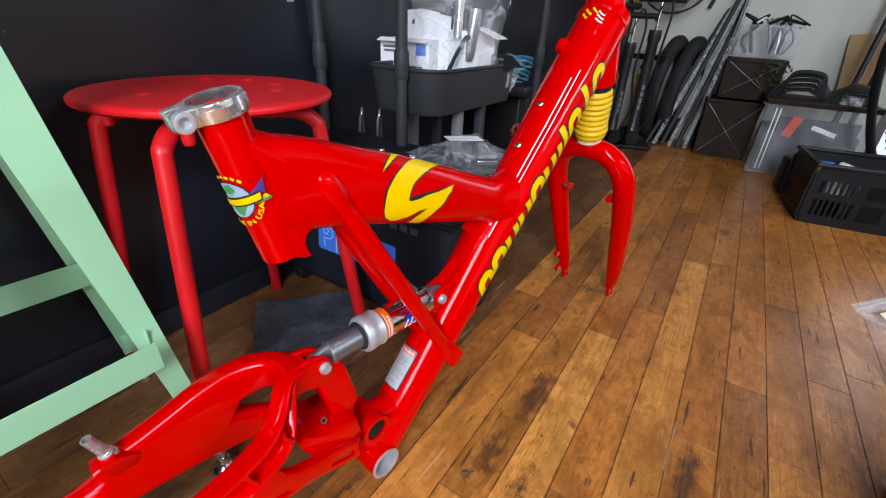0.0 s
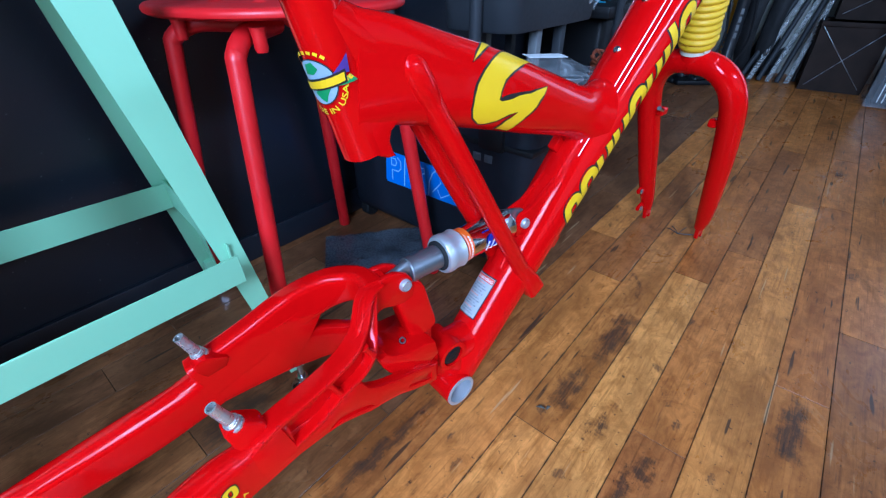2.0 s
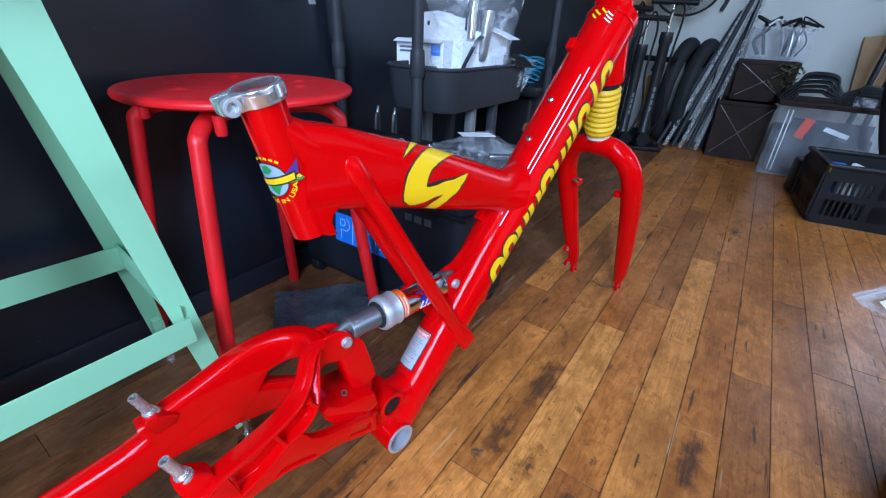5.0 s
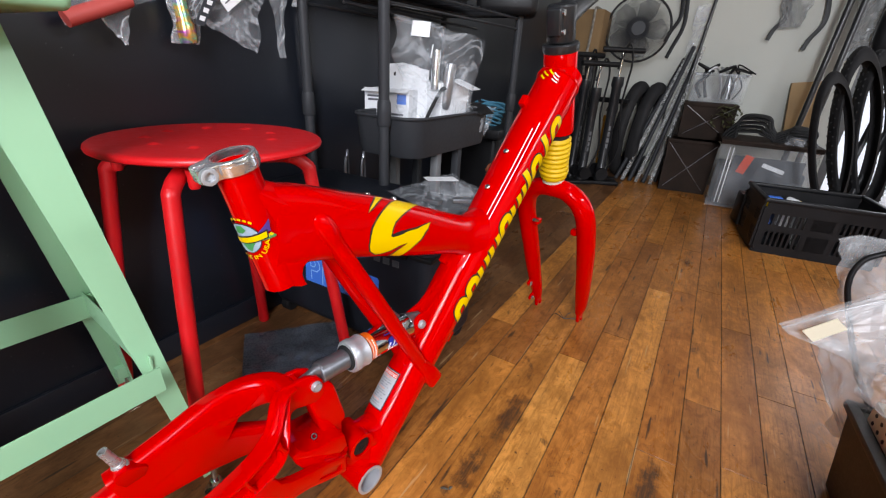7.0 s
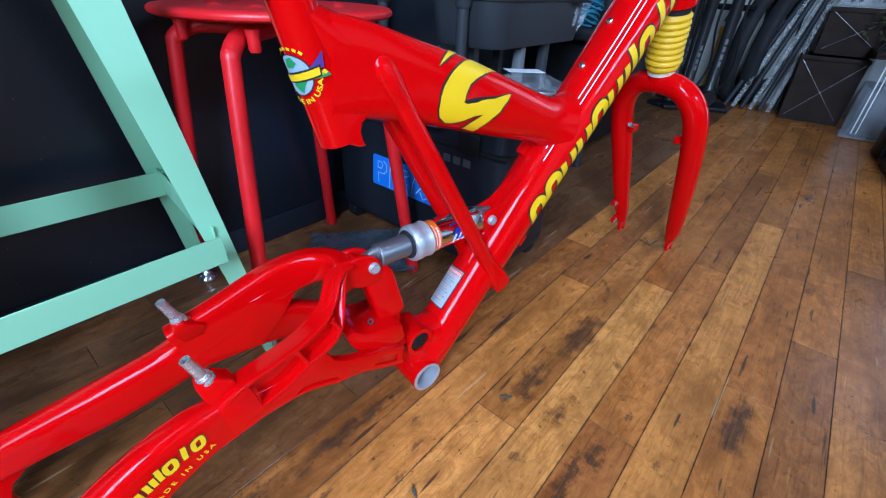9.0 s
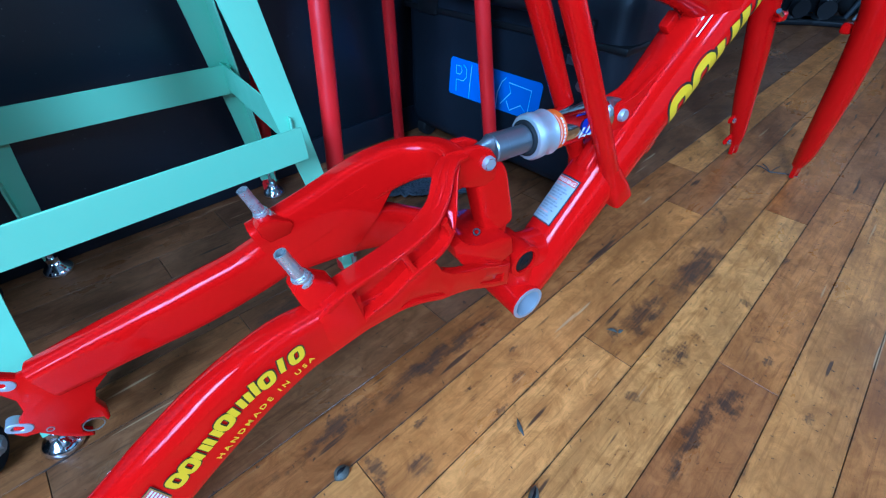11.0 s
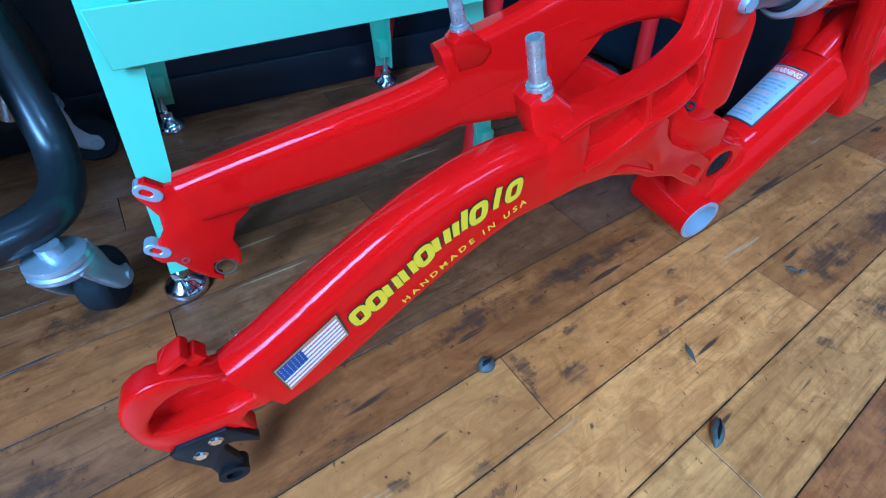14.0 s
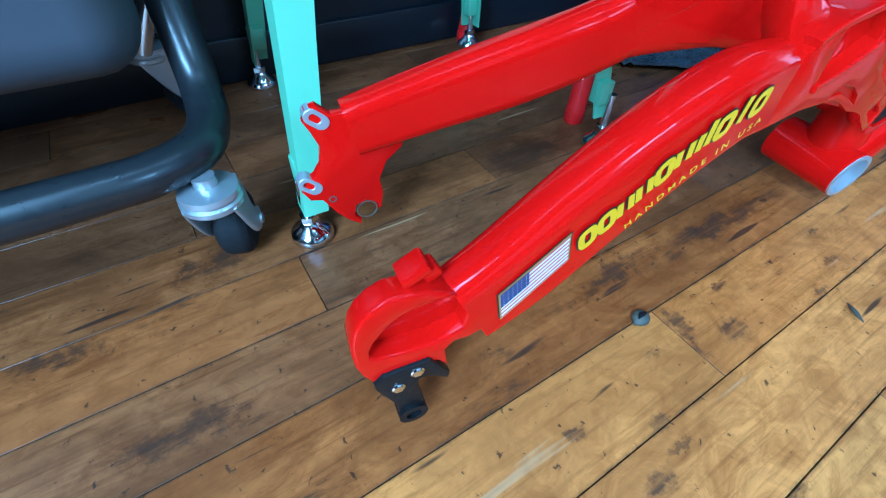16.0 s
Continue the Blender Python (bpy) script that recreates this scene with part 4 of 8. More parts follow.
loft(bm, bl([(u, v, w, 0.0100 if u < 0.28 else 0.0085, 0.0024, 6.0) for u, v, w in FLANGE]), steps=6, seg=28, up=(0, 0, 1))
# the inner wall that carries the flange round into the yoke
WALL = [(0.180, 0.0440, 0.1760, 0.0180), (0.220, 0.0415, 0.1850, 0.0175), (0.258, 0.0372, 0.1950, 0.0165), (0.274, 0.0348, 0.2010, 0.0165), (0.286, 0.0295, 0.2085, 0.0165), (0.295, 0.0225, 0.2170, 0.0175), (0.304, 0.0150, 0.2245, 0.0180), (0.315, 0.0098, 0.2285, 0.0170), (0.330, 0.0085, 0.2290, 0.0165)]
loft(bm, bl([(u, v, w, 0.0042, d, 5.0) for u, v, w, d in WALL]), steps=6, seg=28, up=(0, 0, 1))
# the lower ledge of the pockets, rising into the yoke
LEDGE = [(0.2030, 0.0518, 0.1650), (0.2275, 0.0480, 0.1700), (0.2505, 0.0455, 0.1808), (0.2720, 0.0425, 0.1862), (0.2845, 0.0395, 0.1940), (0.2920, 0.0340, 0.2060), (0.2985, 0.0255, 0.2200), (0.3050, 0.0170, 0.2330), (0.3110, 0.0115, 0.2400)]
loft(bm, bl([(u, v, w, 0.0068, 0.0024, 5.0) for u, v, w in LEDGE]), steps=6, seg=24, up=(0, 0, 1))
loft(bm, bl([(0.306, 0, 0.2300, 0.0150, 0.0130, 3), (0.318, 0, 0.2310, 0.0122, 0.0140, 3.4), (0.330, 0, 0.2310, 0.0112, 0.0145, 3.6)]), steps=5, seg=36)
swing = bpart("swingarm", bm, None, None, "one-piece glossy red forged rear swingarm")
SIDE_V = ([0.170, 0.207, 0.250, 0.280, 0.303, 0.340, 0.366], [0.0610, 0.0566, 0.0516, 0.0476, 0.0440, 0.0378, 0.0325])


def on_side(a, b_, d):
    """A point of the outer right face, d below it."""
    return L(a, float(np.interp(a, *SIDE_V)) - d, b_)


for rows in (STAY_R, STAY_L):
    bm = bmesh.new()
    loft(bm, bl(rows), steps=8, seg=40, round_=STAY_ROUND)
    bpart("stay", bm, None, swing)
for s in (1, -1):
    # lower chord to the pivot, web with its opening, ribs of the pocket
    bm = bmesh.new()
    if s > 0:
        loft(bm, bl([(0.165, 0.0480, 0.168, 0.0095, 0.021, 4.5), (0.195, 0.0440, 0.1630, 0.0062, 0.0125, 4.5), (0.235, 0.0418, 0.1610, 0.0042, 0.0110, 4.5), (0.262, 0.0400, 0.1580, 0.0042, 0.0130, 4.2), (0.290, 0.0375, 0.1440, 0.0044, 0.0115, 4.0), (0.318, 0.0330, 0.1330, 0.0055, 0.0095, 3.4), (0.340, 0.0285, 0.1240, 0.0060, 0.0110, 3.4), (0.366, 0.0230, 0.1070, 0.0060, 0.0115, 2.6)]), steps=6, seg=28)
    else:
        loft(bm, bl([(0.150, -0.0525, 0.1600, 0.0110, 0.0200, 4.5), (0.180, -0.0500, 0.1670, 0.0118, 0.0220, 4.5), (0.235, -0.0460, 0.1670, 0.0106, 0.0215, 4.5), (0.262, -0.0430, 0.1655, 0.0100, 0.0225, 4.2), (0.290, -0.0395, 0.1570, 0.0085, 0.0190, 4.0), (0.340, -0.0305, 0.1340, 0.0070, 0.0160, 3.4), (0.366, -0.0245, 0.1170, 0.0060, 0.0130, 2.6)]), steps=6, seg=28)
    bpart("lower_arm", bm, None, swing)
    bm = bmesh.new()
    if s > 0:
        plate(bm, [(0.185, 0.155), (0.236, 0.151), (0.262, 0.166), (0.272, 0.184), (0.2805, 0.192), (0.282, 0.210), (0.274, 0.2150), (0.258, 0.2090), (0.235, 0.2035), (0.200, 0.1970), (0.185, 0.192)], on_side, 0.0092, 0.0140, 0.0008, 1)
    else:
        plate(bm, [(0.180, 0.155), (0.236, 0.150), (0.262, 0.180), (0.278, 0.205), (0.270, 0.222), (0.235, 0.210), (0.180, 0.188)], lambda a, b_, d: L(a, -0.0475 + (a - 0.185) * 0.10 + d, b_), 0.0, 0.0084, 0.001, 1)
    bpart("web", bm, None, swing)
    # ears that hold the shock
    bm = bmesh.new()
    plate(bm, [(0.3040, 0.2240), (0.3080, 0.2370), (0.3145, 0.2445), (0.3260, 0.2472), (0.3380, 0.2462), (0.3500, 0.2405), (0.3570, 0.2315), (0.3590, 0.2190), (0.3570, 0.2100), (0.3470, 0.2060), (0.3330, 0.2082), (0.3220, 0.2120), (0.3110, 0.2160)], lambda a, b_, d, s=s: L(a, d * s, b_), 0.0056, 0.0122, 0.0022, 3)
    bpart("ear", bm, None, swing)
    # brake boss
    vb = 0.0430 * s
    bm = bmesh.new()
    plate(bm, [(0.1650, 0.1960), (0.1625, 0.2070), (0.1655, 0.2115), (0.1740, 0.2130), (0.1885, 0.2040), (0.1905, 0.2000), (0.1870, 0.1900), (0.1700, 0.1870)], lambda a, b_, d, s=s: L(a, (d + (0.2 - b_) * 0.25) * s, b_), 0.0345, 0.0515, 0.0022, 2)
    boss = bpart("brake_boss", bm, None, swing)
    bm = bmesh.new()
    turned(bm, L(0.1722, vb, 0.2085), L(0.1650, vb, 0.2300), [(0, 0.0070), (0.10, 0.0070), (0.13, 0.0055), (0.18, 0.0055), (0.20, 0.0063), (0.27, 0.0063), (0.29, 0.0056), (0.34, 0.0056), (0.37, 0.0046), (0.88, 0.0043), (0.92, 0.0040), (1, 0.0043)], 26)
    ring(bm, L(0.1652, vb, 0.2294), L(0.1628, vb, 0.2366), 0.0043, 0.0030, 26)
    bpart("stud", bm, M_STEEL, boss, "bare steel brake stud with threaded hole")
# outer right face: one skin with two pockets, running down to the pivot
bm = bmesh.new()
skin = [(0.1720, 0.1880), (0.1860, 0.1930), (0.1975, 0.1955), (0.2000, 0.1860), (0.2045, 0.1655), (0.2275, 0.1690), (0.2505, 0.1800), (0.2660, 0.1840), (0.2720, 0.1790), (0.2775, 0.1675), (0.2900, 0.1570), (0.3137, 0.1455), (0.3354, 0.1370), (0.3560, 0.1250), (0.3680, 0.1180),
        (0.3690, 0.0920), (0.3500, 0.1010), (0.3320, 0.1110), (0.3120, 0.1230), (0.2950, 0.1295), (0.2770, 0.1345), (0.2620, 0.1420), (0.2455, 0.1490), (0.2326, 0.1508), (0.2050, 0.1520), (0.1720, 0.1480)]
slots = [[(0.2360, 0.1545), (0.2480, 0.1535), (0.2640, 0.1470), (0.2800, 0.1395), (0.2760, 0.1450), (0.2600, 0.1540), (0.2440, 0.1580)],
         [(0.3260, 0.1220), (0.3440, 0.1120), (0.3600, 0.1030), (0.3610, 0.1110), (0.3480, 0.1190), (0.3330, 0.1260)]]
plate(bm, skin, on_side, 0.0085, 0.0, 0.0016, 2, slots)
# the upright rib between the two pockets, and the rib's feet
for a0, b0, a1, b1 in ((0.2420, 0.2030, 0.2512, 0.1815), (0.2810, 0.2130, 0.2885, 0.1990)):
    p0, p1 = on_side(a0, b0, 0.0065), on_side(a1, b1, 0.0050)
    loft(bm, [(*p0, 0.0050, 0.0040, 4), (*p0.lerp(p1, 0.25), 0.0048, 0.0024, 4), (*p0.lerp(p1, 0.75), 0.0046, 0.0024, 4), (*p1, 0.0048, 0.0040, 4)], steps=3, seg=20)
bpart("outer_face", bm, None, swing)
bm = bmesh.new()
plate(bm, [(0.232, 0.150), (0.290, 0.132), (0.372, 0.095), (0.372, 0.118), (0.335, 0.130), (0.290, 0.146), (0.240, 0.160)], on_side, 0.0060, 0.0022, 0.0005, 1)
bpart("web", bm, None, swing)
# post under the shock mount and cross ties
bm = bmesh.new()
loft(bm, bl([(0.3480, 0, 0.2260, 0.0105, 0.0090, 3.6), (0.3550, 0, 0.2110, 0.0118, 0.0170, 6.0), (0.3620, 0, 0.1850, 0.0122, 0.0178, 6.0), (0.3690, 0, 0.1590, 0.0120, 0.0176, 6.0), (0.3715, 0, 0.1500, 0.0112, 0.0165, 5.0), (0.3722, 0, 0.1470, 0.0080, 0.0120, 4.0)]), steps=5, seg=40)
bpart("post", bm, None, swing)
bm = bmesh.new()
loft(bm, bl([(0.3760, 0, 0.156, 0.0085, 0.0085, 3.4), (0.3755, 0, 0.140, 0.0095, 0.0075, 3.4), (0.3720, 0, 0.125, 0.0150, 0.0085, 3.2), (0.3740, 0, 0.110, 0.0230, 0.0110, 3)]), steps=5, seg=24)
bpart("post_root", bm, None, swing)
# hollow cross wall between the two arms
bm = bmesh.new()
plate(bm, [(0.3010, 0.1700), (0.3100, 0.1725), (0.3180, 0.1650), (0.3330, 0.1580), (0.3560, 0.1560), (0.3700, 0.1500), (0.3740, 0.1300), (0.3600, 0.1240), (0.3420, 0.1250), (0.3240, 0.1330), (0.3110, 0.1450), (0.3040, 0.1580)], lambda a, b_, d: L(a, d, b_), -0.0300, 0.0300, 0.0020, 2)
tie = bpart("cross_tie", bm, None, swing)
for v, w in ((0.0135, 0.1490),):
    bm = bmesh.new()
    ring(bm, L(0.3390, v, w + 0.0110), L(0.3380, v + 0.001, w + 0.0125), 0.0036, 0.0022, 18)
    bpart("eyelet", bm, M_BLACKPL, tie)

# right dropout: rounded hook with a pocket, tab and replaceable hanger
bm = bmesh.new()
out_r = [(-0.0445, 0.0645), (-0.0484, 0.0735), (-0.0507, 0.0830), (-0.0512, 0.0930), (-0.0507, 0.1030), (-0.0485, 0.1110), (-0.0445, 0.1178), (-0.0390, 0.1225), (-0.0325, 0.1255), (-0.0240, 0.1250), (-0.0161, 0.1230), (-0.0073, 0.1180), (0.0040, 0.1120), (0.0130, 0.0960), (0.0150, 0.0800), (0.0060, 0.0765), (-0.0018, 0.0770), (-0.0058, 0.0725), (-0.0036, 0.0540), (-0.0107, 0.0640), (-0.0200, 0.0650), (-0.0300, 0.0640), (-0.0380, 0.0620)]
pocket = [(-0.0432, 0.0875), (-0.0428, 0.0930), (-0.0405, 0.0985), (-0.0345, 0.1065), (-0.0276, 0.1118), (-0.0179, 0.1155), (-0.0061, 0.1145), (0.0010, 0.1060), (0.0033, 0.0980), (0.0020, 0.0880), (-0.0060, 0.0842), (-0.0133, 0.0822), (-0.0284, 0.0835), (-0.0400, 0.0850)]
plate(bm, out_r, lambda a, b_, d: L(a, d, b_), 0.0650, 0.0782, 0.0022, 3, [pocket])
drop = bpart("dropout", bm, None, swing)
bm = bmesh.new()
# the pocket's floor falls away towards its lower edge
plate(bm, [(a * 0.95 - 0.001, 0.0930 + (b_ - 0.0930) * 0.95) for a, b_ in out_r], lambda a, b_, d: L(a, d + (b_ - 0.085) * 0.20, b_), 0.0600, 0.0680, 0.001, 1)
bpart("pocket_floor", bm, None, drop)
bm = bmesh.new()
turn_t = Euler((0, -0.53, 0)).to_matrix().to_4x4()
t = bmesh.new()
box(t, (0, 0, 0), (0.0140, 0.0130, 0.0052), 0.0016, 2)
join(bm, t, Matrix.Translation(L(-0.0198, 0.0690, 0.1300)) @ turn_t)
t = bmesh.new()
box(t, (0, 0, 0), (0.0085, 0.0090, 0.0080), 0.0016, 2)
join(bm, t, Matrix.Translation(L(-0.0125, 0.0685, 0.1265)) @ turn_t)
bpart("cable_tab", bm, None, drop)
bm = bmesh.new()
plate(bm, [(-0.0441, 0.0655), (-0.0396, 0.0708), (-0.0300, 0.0716), (-0.0154, 0.0718), (-0.0095, 0.0620), (-0.0036, 0.0515), (-0.0046, 0.0462), (-0.0085, 0.0490), (-0.0115, 0.0522), (-0.0165, 0.0560), (-0.0206, 0.0560), (-0.0215, 0.0500), (-0.0187, 0.0350), (-0.0180, 0.0230), (-0.0195, 0.0165), (-0.0240, 0.0130), (-0.0292, 0.0150), (-0.0330, 0.0240), (-0.0340, 0.0360), (-0.0437, 0.0600)],
      lambda a, b_, d: L(a, d, b_), 0.0745, 0.0805, 0.0016, 2)
ring(bm, L(-0.0252, 0.0725, 0.0215), L(-0.0252, 0.0825, 0.0215), 0.0085, 0.0045, 28)
hang = bpart("derailleur_hanger", bm, M_BLACKPL, swing, "matt black bolt-on derailleur hanger touching the floor")
for u, w in ((-0.0325, 0.0560), (-0.0222, 0.0655)):
    bm = bmesh.new()
    turned(bm, L(u, 0.0800, w), L(u, 0.0818, w), [(0, 0.0038), (0.6, 0.0038), (1, 0.003)], 18, False)
    turned(bm, L(u, 0.0818, w), L(u, 0.0806, w), [(0, 0.003), (0.01, 0.0019), (1, 0.0018)], 6)
    bpart("screw", bm, M_CHROME, hang, "small hex screw")

# left dropout with the two brake mount eyes
bm = bmesh.new()
out_l = [(-0.0310, 0.1345), (-0.0380, 0.1320), (-0.0405, 0.1245), (-0.0370, 0.1170), (-0.0330, 0.1060), (-0.0350, 0.0930), (-0.0400, 0.0850), (-0.0470, 0.0810), (-0.0500, 0.0735), (-0.0460, 0.0660), (-0.0380, 0.0640), (-0.0300, 0.0500), (-0.0215, 0.0400), (-0.0130, 0.0335),
         (-0.0125, 0.0385), (-0.0170, 0.0440), (-0.0150, 0.0530), (-0.0070, 0.0560), (0.0005, 0.0510), (0.0010, 0.0445), (0.0040, 0.0470), (0.0060, 0.0600), (0.0040, 0.0720), (0.0100, 0.0860), (0.0220, 0.0960), (0.0240, 0.1250), (0.0, 0.1340), (-0.0160, 0.1270), (-0.0230, 0.1270)]
plate(bm, out_l, lambda a, b_, d: L(a, -d, b_), 0.0660, 0.0740, 0.0016, 2)
drop_l = bpart("dropout", bm, None, swing)
def stadium(u, w, du, dw, half, r, n=9):
    """Outline of a slot of half length half and radius r round (u, w), along (du, dw)."""
    base = math.atan2(dw, du)
    pts = []
    for end in (1, -1):
        for k in range(n):
            a = base + math.pi * (k / (n - 1) - 0.5) + (0 if end > 0 else math.pi)
            pts.append((u + end * half * math.cos(base) + r * math.cos(a), w + end * half * math.sin(base) + r * math.sin(a)))
    return pts


for u, w, du, dw in ((-0.0320, 0.1258, 0.75, -0.65), (-0.0440, 0.0785, 0.75, -0.65)):
    bm = bmesh.new()
    plate(bm, stadium(u, w, du, dw, 0.0036, 0.0050), lambda a, b_, d: L(a, -d, b_), 0.0650, 0.0750, 0.0004, 1, [stadium(u - 0.0008, w + 0.0008, du, dw, 0.0016, 0.0023)])
    bpart("brake_mount_eye", bm, M_BARE, drop_l, "bare machined aluminium eye")
bm = bmesh.new()
ring(bm, L(-0.0078, -0.0654, 0.0480), L(-0.0078, -0.0662, 0.0480), 0.0078, 0.0070, 26)
bpart("wear_mark", bm, M_ALLOYD, drop_l)
bm = bmesh.new()
ring(bm, L(-0.0310, -0.0655, 0.0640), L(-0.0310, -0.0668, 0.0640), 0.0028, 0.0018, 18)
bpart("eyelet", bm, M_ALLOYD, drop_l)


# ---- fork ----
FV = -0.0085
bm = bmesh.new()
loft(bm, bl([(0.9090, FV, 0.380, 0.0185, 0.0185), (0.9140, FV, 0.366, 0.0225, 0.021), (0.9180, FV - 0.0005, 0.352, 0.0260, 0.0185), (0.9205, FV, 0.343, 0.018, 0.012)]), steps=4, seg=30)
fork = bpart("fork", bm, None, None, "glossy red rigid-crown suspension fork with straight legs")
for s in (1, -1):
    bm = bmesh.new()
    pipe_rows = [(0.9150, FV, 0.358, 0.018), (0.9190, FV + 0.030 * s, 0.3530, 0.0185), (0.9270, FV + 0.0540 * s, 0.3340, 0.0190), (0.9400, FV + 0.0660 * s, 0.3030, 0.0190), (0.9600, FV + 0.0680 * s, 0.2580, 0.0190), (0.9850, FV + 0.0665 * s, 0.2000, 0.0185), (1.0150, FV - 0.002 + 0.0640 * s, 0.1300, 0.0170), (1.0450, FV - 0.004 + 0.0600 * s, 0.0620, 0.0140), (1.0580, FV - 0.006 + 0.0570 * s, 0.0310, 0.0100)]
    path = glide(pipe_rows, 5)
    side_v = Vector((0, 0, 1))
    rings = []
    for i, r in enumerate(path):
        c = L(*r[:3])
        tt = (L(*path[min(i + 1, len(path) - 1)][:3]) - L(*path[max(i - 1, 0)][:3])).normalized()
        uax = Vector((1, 0, 0))
        uax = (uax - tt * uax.dot(tt)).normalized()
        nn = tt.cross(uax)
        rings.append([bm.verts.new(c + (uax * math.cos(a) * 1.12 + nn * math.sin(a)) * r[3]) for a in (2 * math.pi * k / 28 for k in range(28))])
    for a, b_ in zip(rings, rings[1:]):
        for k in range(28):
            bm.faces.new((a[k], a[(k + 1) % 28], b_[(k + 1) % 28], b_[k]))
    bm.faces.new(rings[0][::-1]), bm.faces.new(rings[-1])
    leg = bpart("leg", bm, None, fork)
    bm = bmesh.new()
    vt = FV - 0.006 + 0.0570 * s
    plate(bm, [(1.0500, 0.0420), (1.0600, 0.0440), (1.0680, 0.0340), (1.0760, 0.0200), (1.0800, 0.0080), (1.0780, 0.0010), (1.0740, 0.0010), (1.0725, 0.0090), (1.0670, 0.0120), (1.0620, 0.0080), (1.0610, 0.0012), (1.0560, 0.0030), (1.0530, 0.0160), (1.0500, 0.0280)], lambda a, b_, d: L(a, vt + d, b_), -0.0035, 0.0035, 0.001, 1)
    bpart("fork_end", bm, None, leg)
    bm = bmesh.new()
    vb = FV + 0.044 * s
    box(bm, L(0.9560, vb, 0.2650), (0.020, 0.014, 0.014), 0.004, 3)
    bboss = bpart("brake_boss", bm, None, leg)
    if s < 0:
        bm = bmesh.new()
        cyl(bm, L(0.9480, vb + 0.004, 0.268), L(0.928, vb + 0.006, 0.276), 0.0036, None, 14)
        bpart("stud", bm, M_CHROME, bboss, "bare steel brake stud")
        for u, w in ((1.0130, 0.0830), (1.0310, 0.0360)):
            bm = bmesh.new()
            loft(bm, bl([(u + 0.018, vt - 0.003, w + 0.010, 0.004, 0.009, 3), (u, vt - 0.006, w, 0.004, 0.0075, 2.2), (u - 0.006, vt - 0.006, w - 0.001, 0.0035, 0.0055, 2)]), steps=3, seg=18)
            tab = bpart("disc_tab", bm, None, leg)
            bm = bmesh.new()
            ring(bm, L(u - 0.001, vt - 0.0015, w), L(u - 0.001, vt + 0.0008, w), 0.0052, 0.0028, 22)
            bpart("eye", bm, M_ALLOY, tab)

# ribbed rubber boot
bm = bmesh.new()
prof = [(0.0, 0.0215), (0.03, 0.0235)]
for k in range(8):
    f = 0.06 + k * 0.098
    r = 0.0272 + 0.0006 * math.sin(k)
    prof += [(f, 0.0238), (f + 0.030, r), (f + 0.062, r), (f + 0.09, 0.0240)]
prof += [(0.88, 0.0255), (0.93, 0.0235), (0.955, 0.0200), (1.0, 0.0196)]
turned(bm, L(0.8820, -0.003, 0.4640), L(0.9090, FV, 0.3740), prof, 44)
boot = bpart("boot", bm, M_RUBBERY, fork, "ribbed yellow rubber fork boot", 60)
bm = bmesh.new()
ring(bm, L(0.8795, -0.002, 0.4715), L(0.8825, -0.003, 0.4605), 0.0236, 0.020, 36)
bpart("seal", bm, M_RUBBER, boot)
bm = bmesh.new()
ring(bm, L(0.9078, FV, 0.3785), L(0.9096, FV, 0.3735), 0.0208, 0.019, 36)
box(bm, L(0.898, FV + 0.018, 0.3755), (0.006, 0.006, 0.005), 0.001)
bpart("tie", bm, M_CREAM, boot, "pale plastic tie round the boot")

# black stem above the head tube
bm = bmesh.new()
turned(bm, L(0.8450, 0, 0.598), L(0.8415, 0, 0.611), [(0, 0.0275), (0.2, 0.0295), (0.85, 0.0295), (1, 0.0275)], 40)
stem = bpart("stem", bm, M_BLACKSAT, None, "black aluminium handlebar stem")
bm = bmesh.new()
turned(bm, L(0.8410, 0, 0.6125), L(0.8270, 0, 0.664), [(0, 0.0205), (0.05, 0.0225), (0.95, 0.0225), (1, 0.020)], 36)
loft(bm, bl([(0.826, 0, 0.640, 0.016, 0.018, 3), (0.880, 0, 0.672, 0.017, 0.019, 2.6), (0.930, 0, 0.700, 0.022, 0.020, 2.4)]), steps=5, seg=28)
bpart("clamp_body", bm, M_BLACKSAT, stem)
bm = bmesh.new()
box(bm, L(0.8130, 0.0, 0.637), (0.012, 0.026, 0.040), 0.004, 3, Euler((0, -0.26, 0)).to_matrix().to_4x4())
bpart("pinch_clamp", bm, M_BLACKSAT, stem)
for w in (0.624, 0.650):
    bm = bmesh.new()
    cyl(bm, L(0.814 - (w - 0.637) * 0.27, 0.012, w), L(0.814 - (w - 0.637) * 0.27, 0.0165, w), 0.0042, None, 18)
    bpart("pinch_bolt", bm, M_CHROME, stem, "small chrome pinch bolt")
bm = bmesh.new()
pipe(bm, [L(0.93, 0.0, 0.705), L(0.935, 0.04, 0.712), L(0.93, 0.1, 0.73)], 0.0125, 5, 18)
pipe(bm, [L(0.93, 0.0, 0.705), L(0.935, -0.04, 0.712), L(0.93, -0.1, 0.73)], 0.0125, 5, 18)
bpart("handlebar_stub", bm, M_BLACKSAT, stem)


# ---- decals of the frame ----
def on_dt(s, a, eps):
    """s metres along the down tube from its lower end, a metres round it from its right side towards its upper side."""
    f = s / (DT_B - DT_A).length
    r = dt_radius(f) + eps
    c = DT_A.lerp(DT_B, f)
    th = a / r
    return c + (Vector((0, -1, 0)) * math.cos(th) + DT_N.normalized() * math.sin(th)) * r


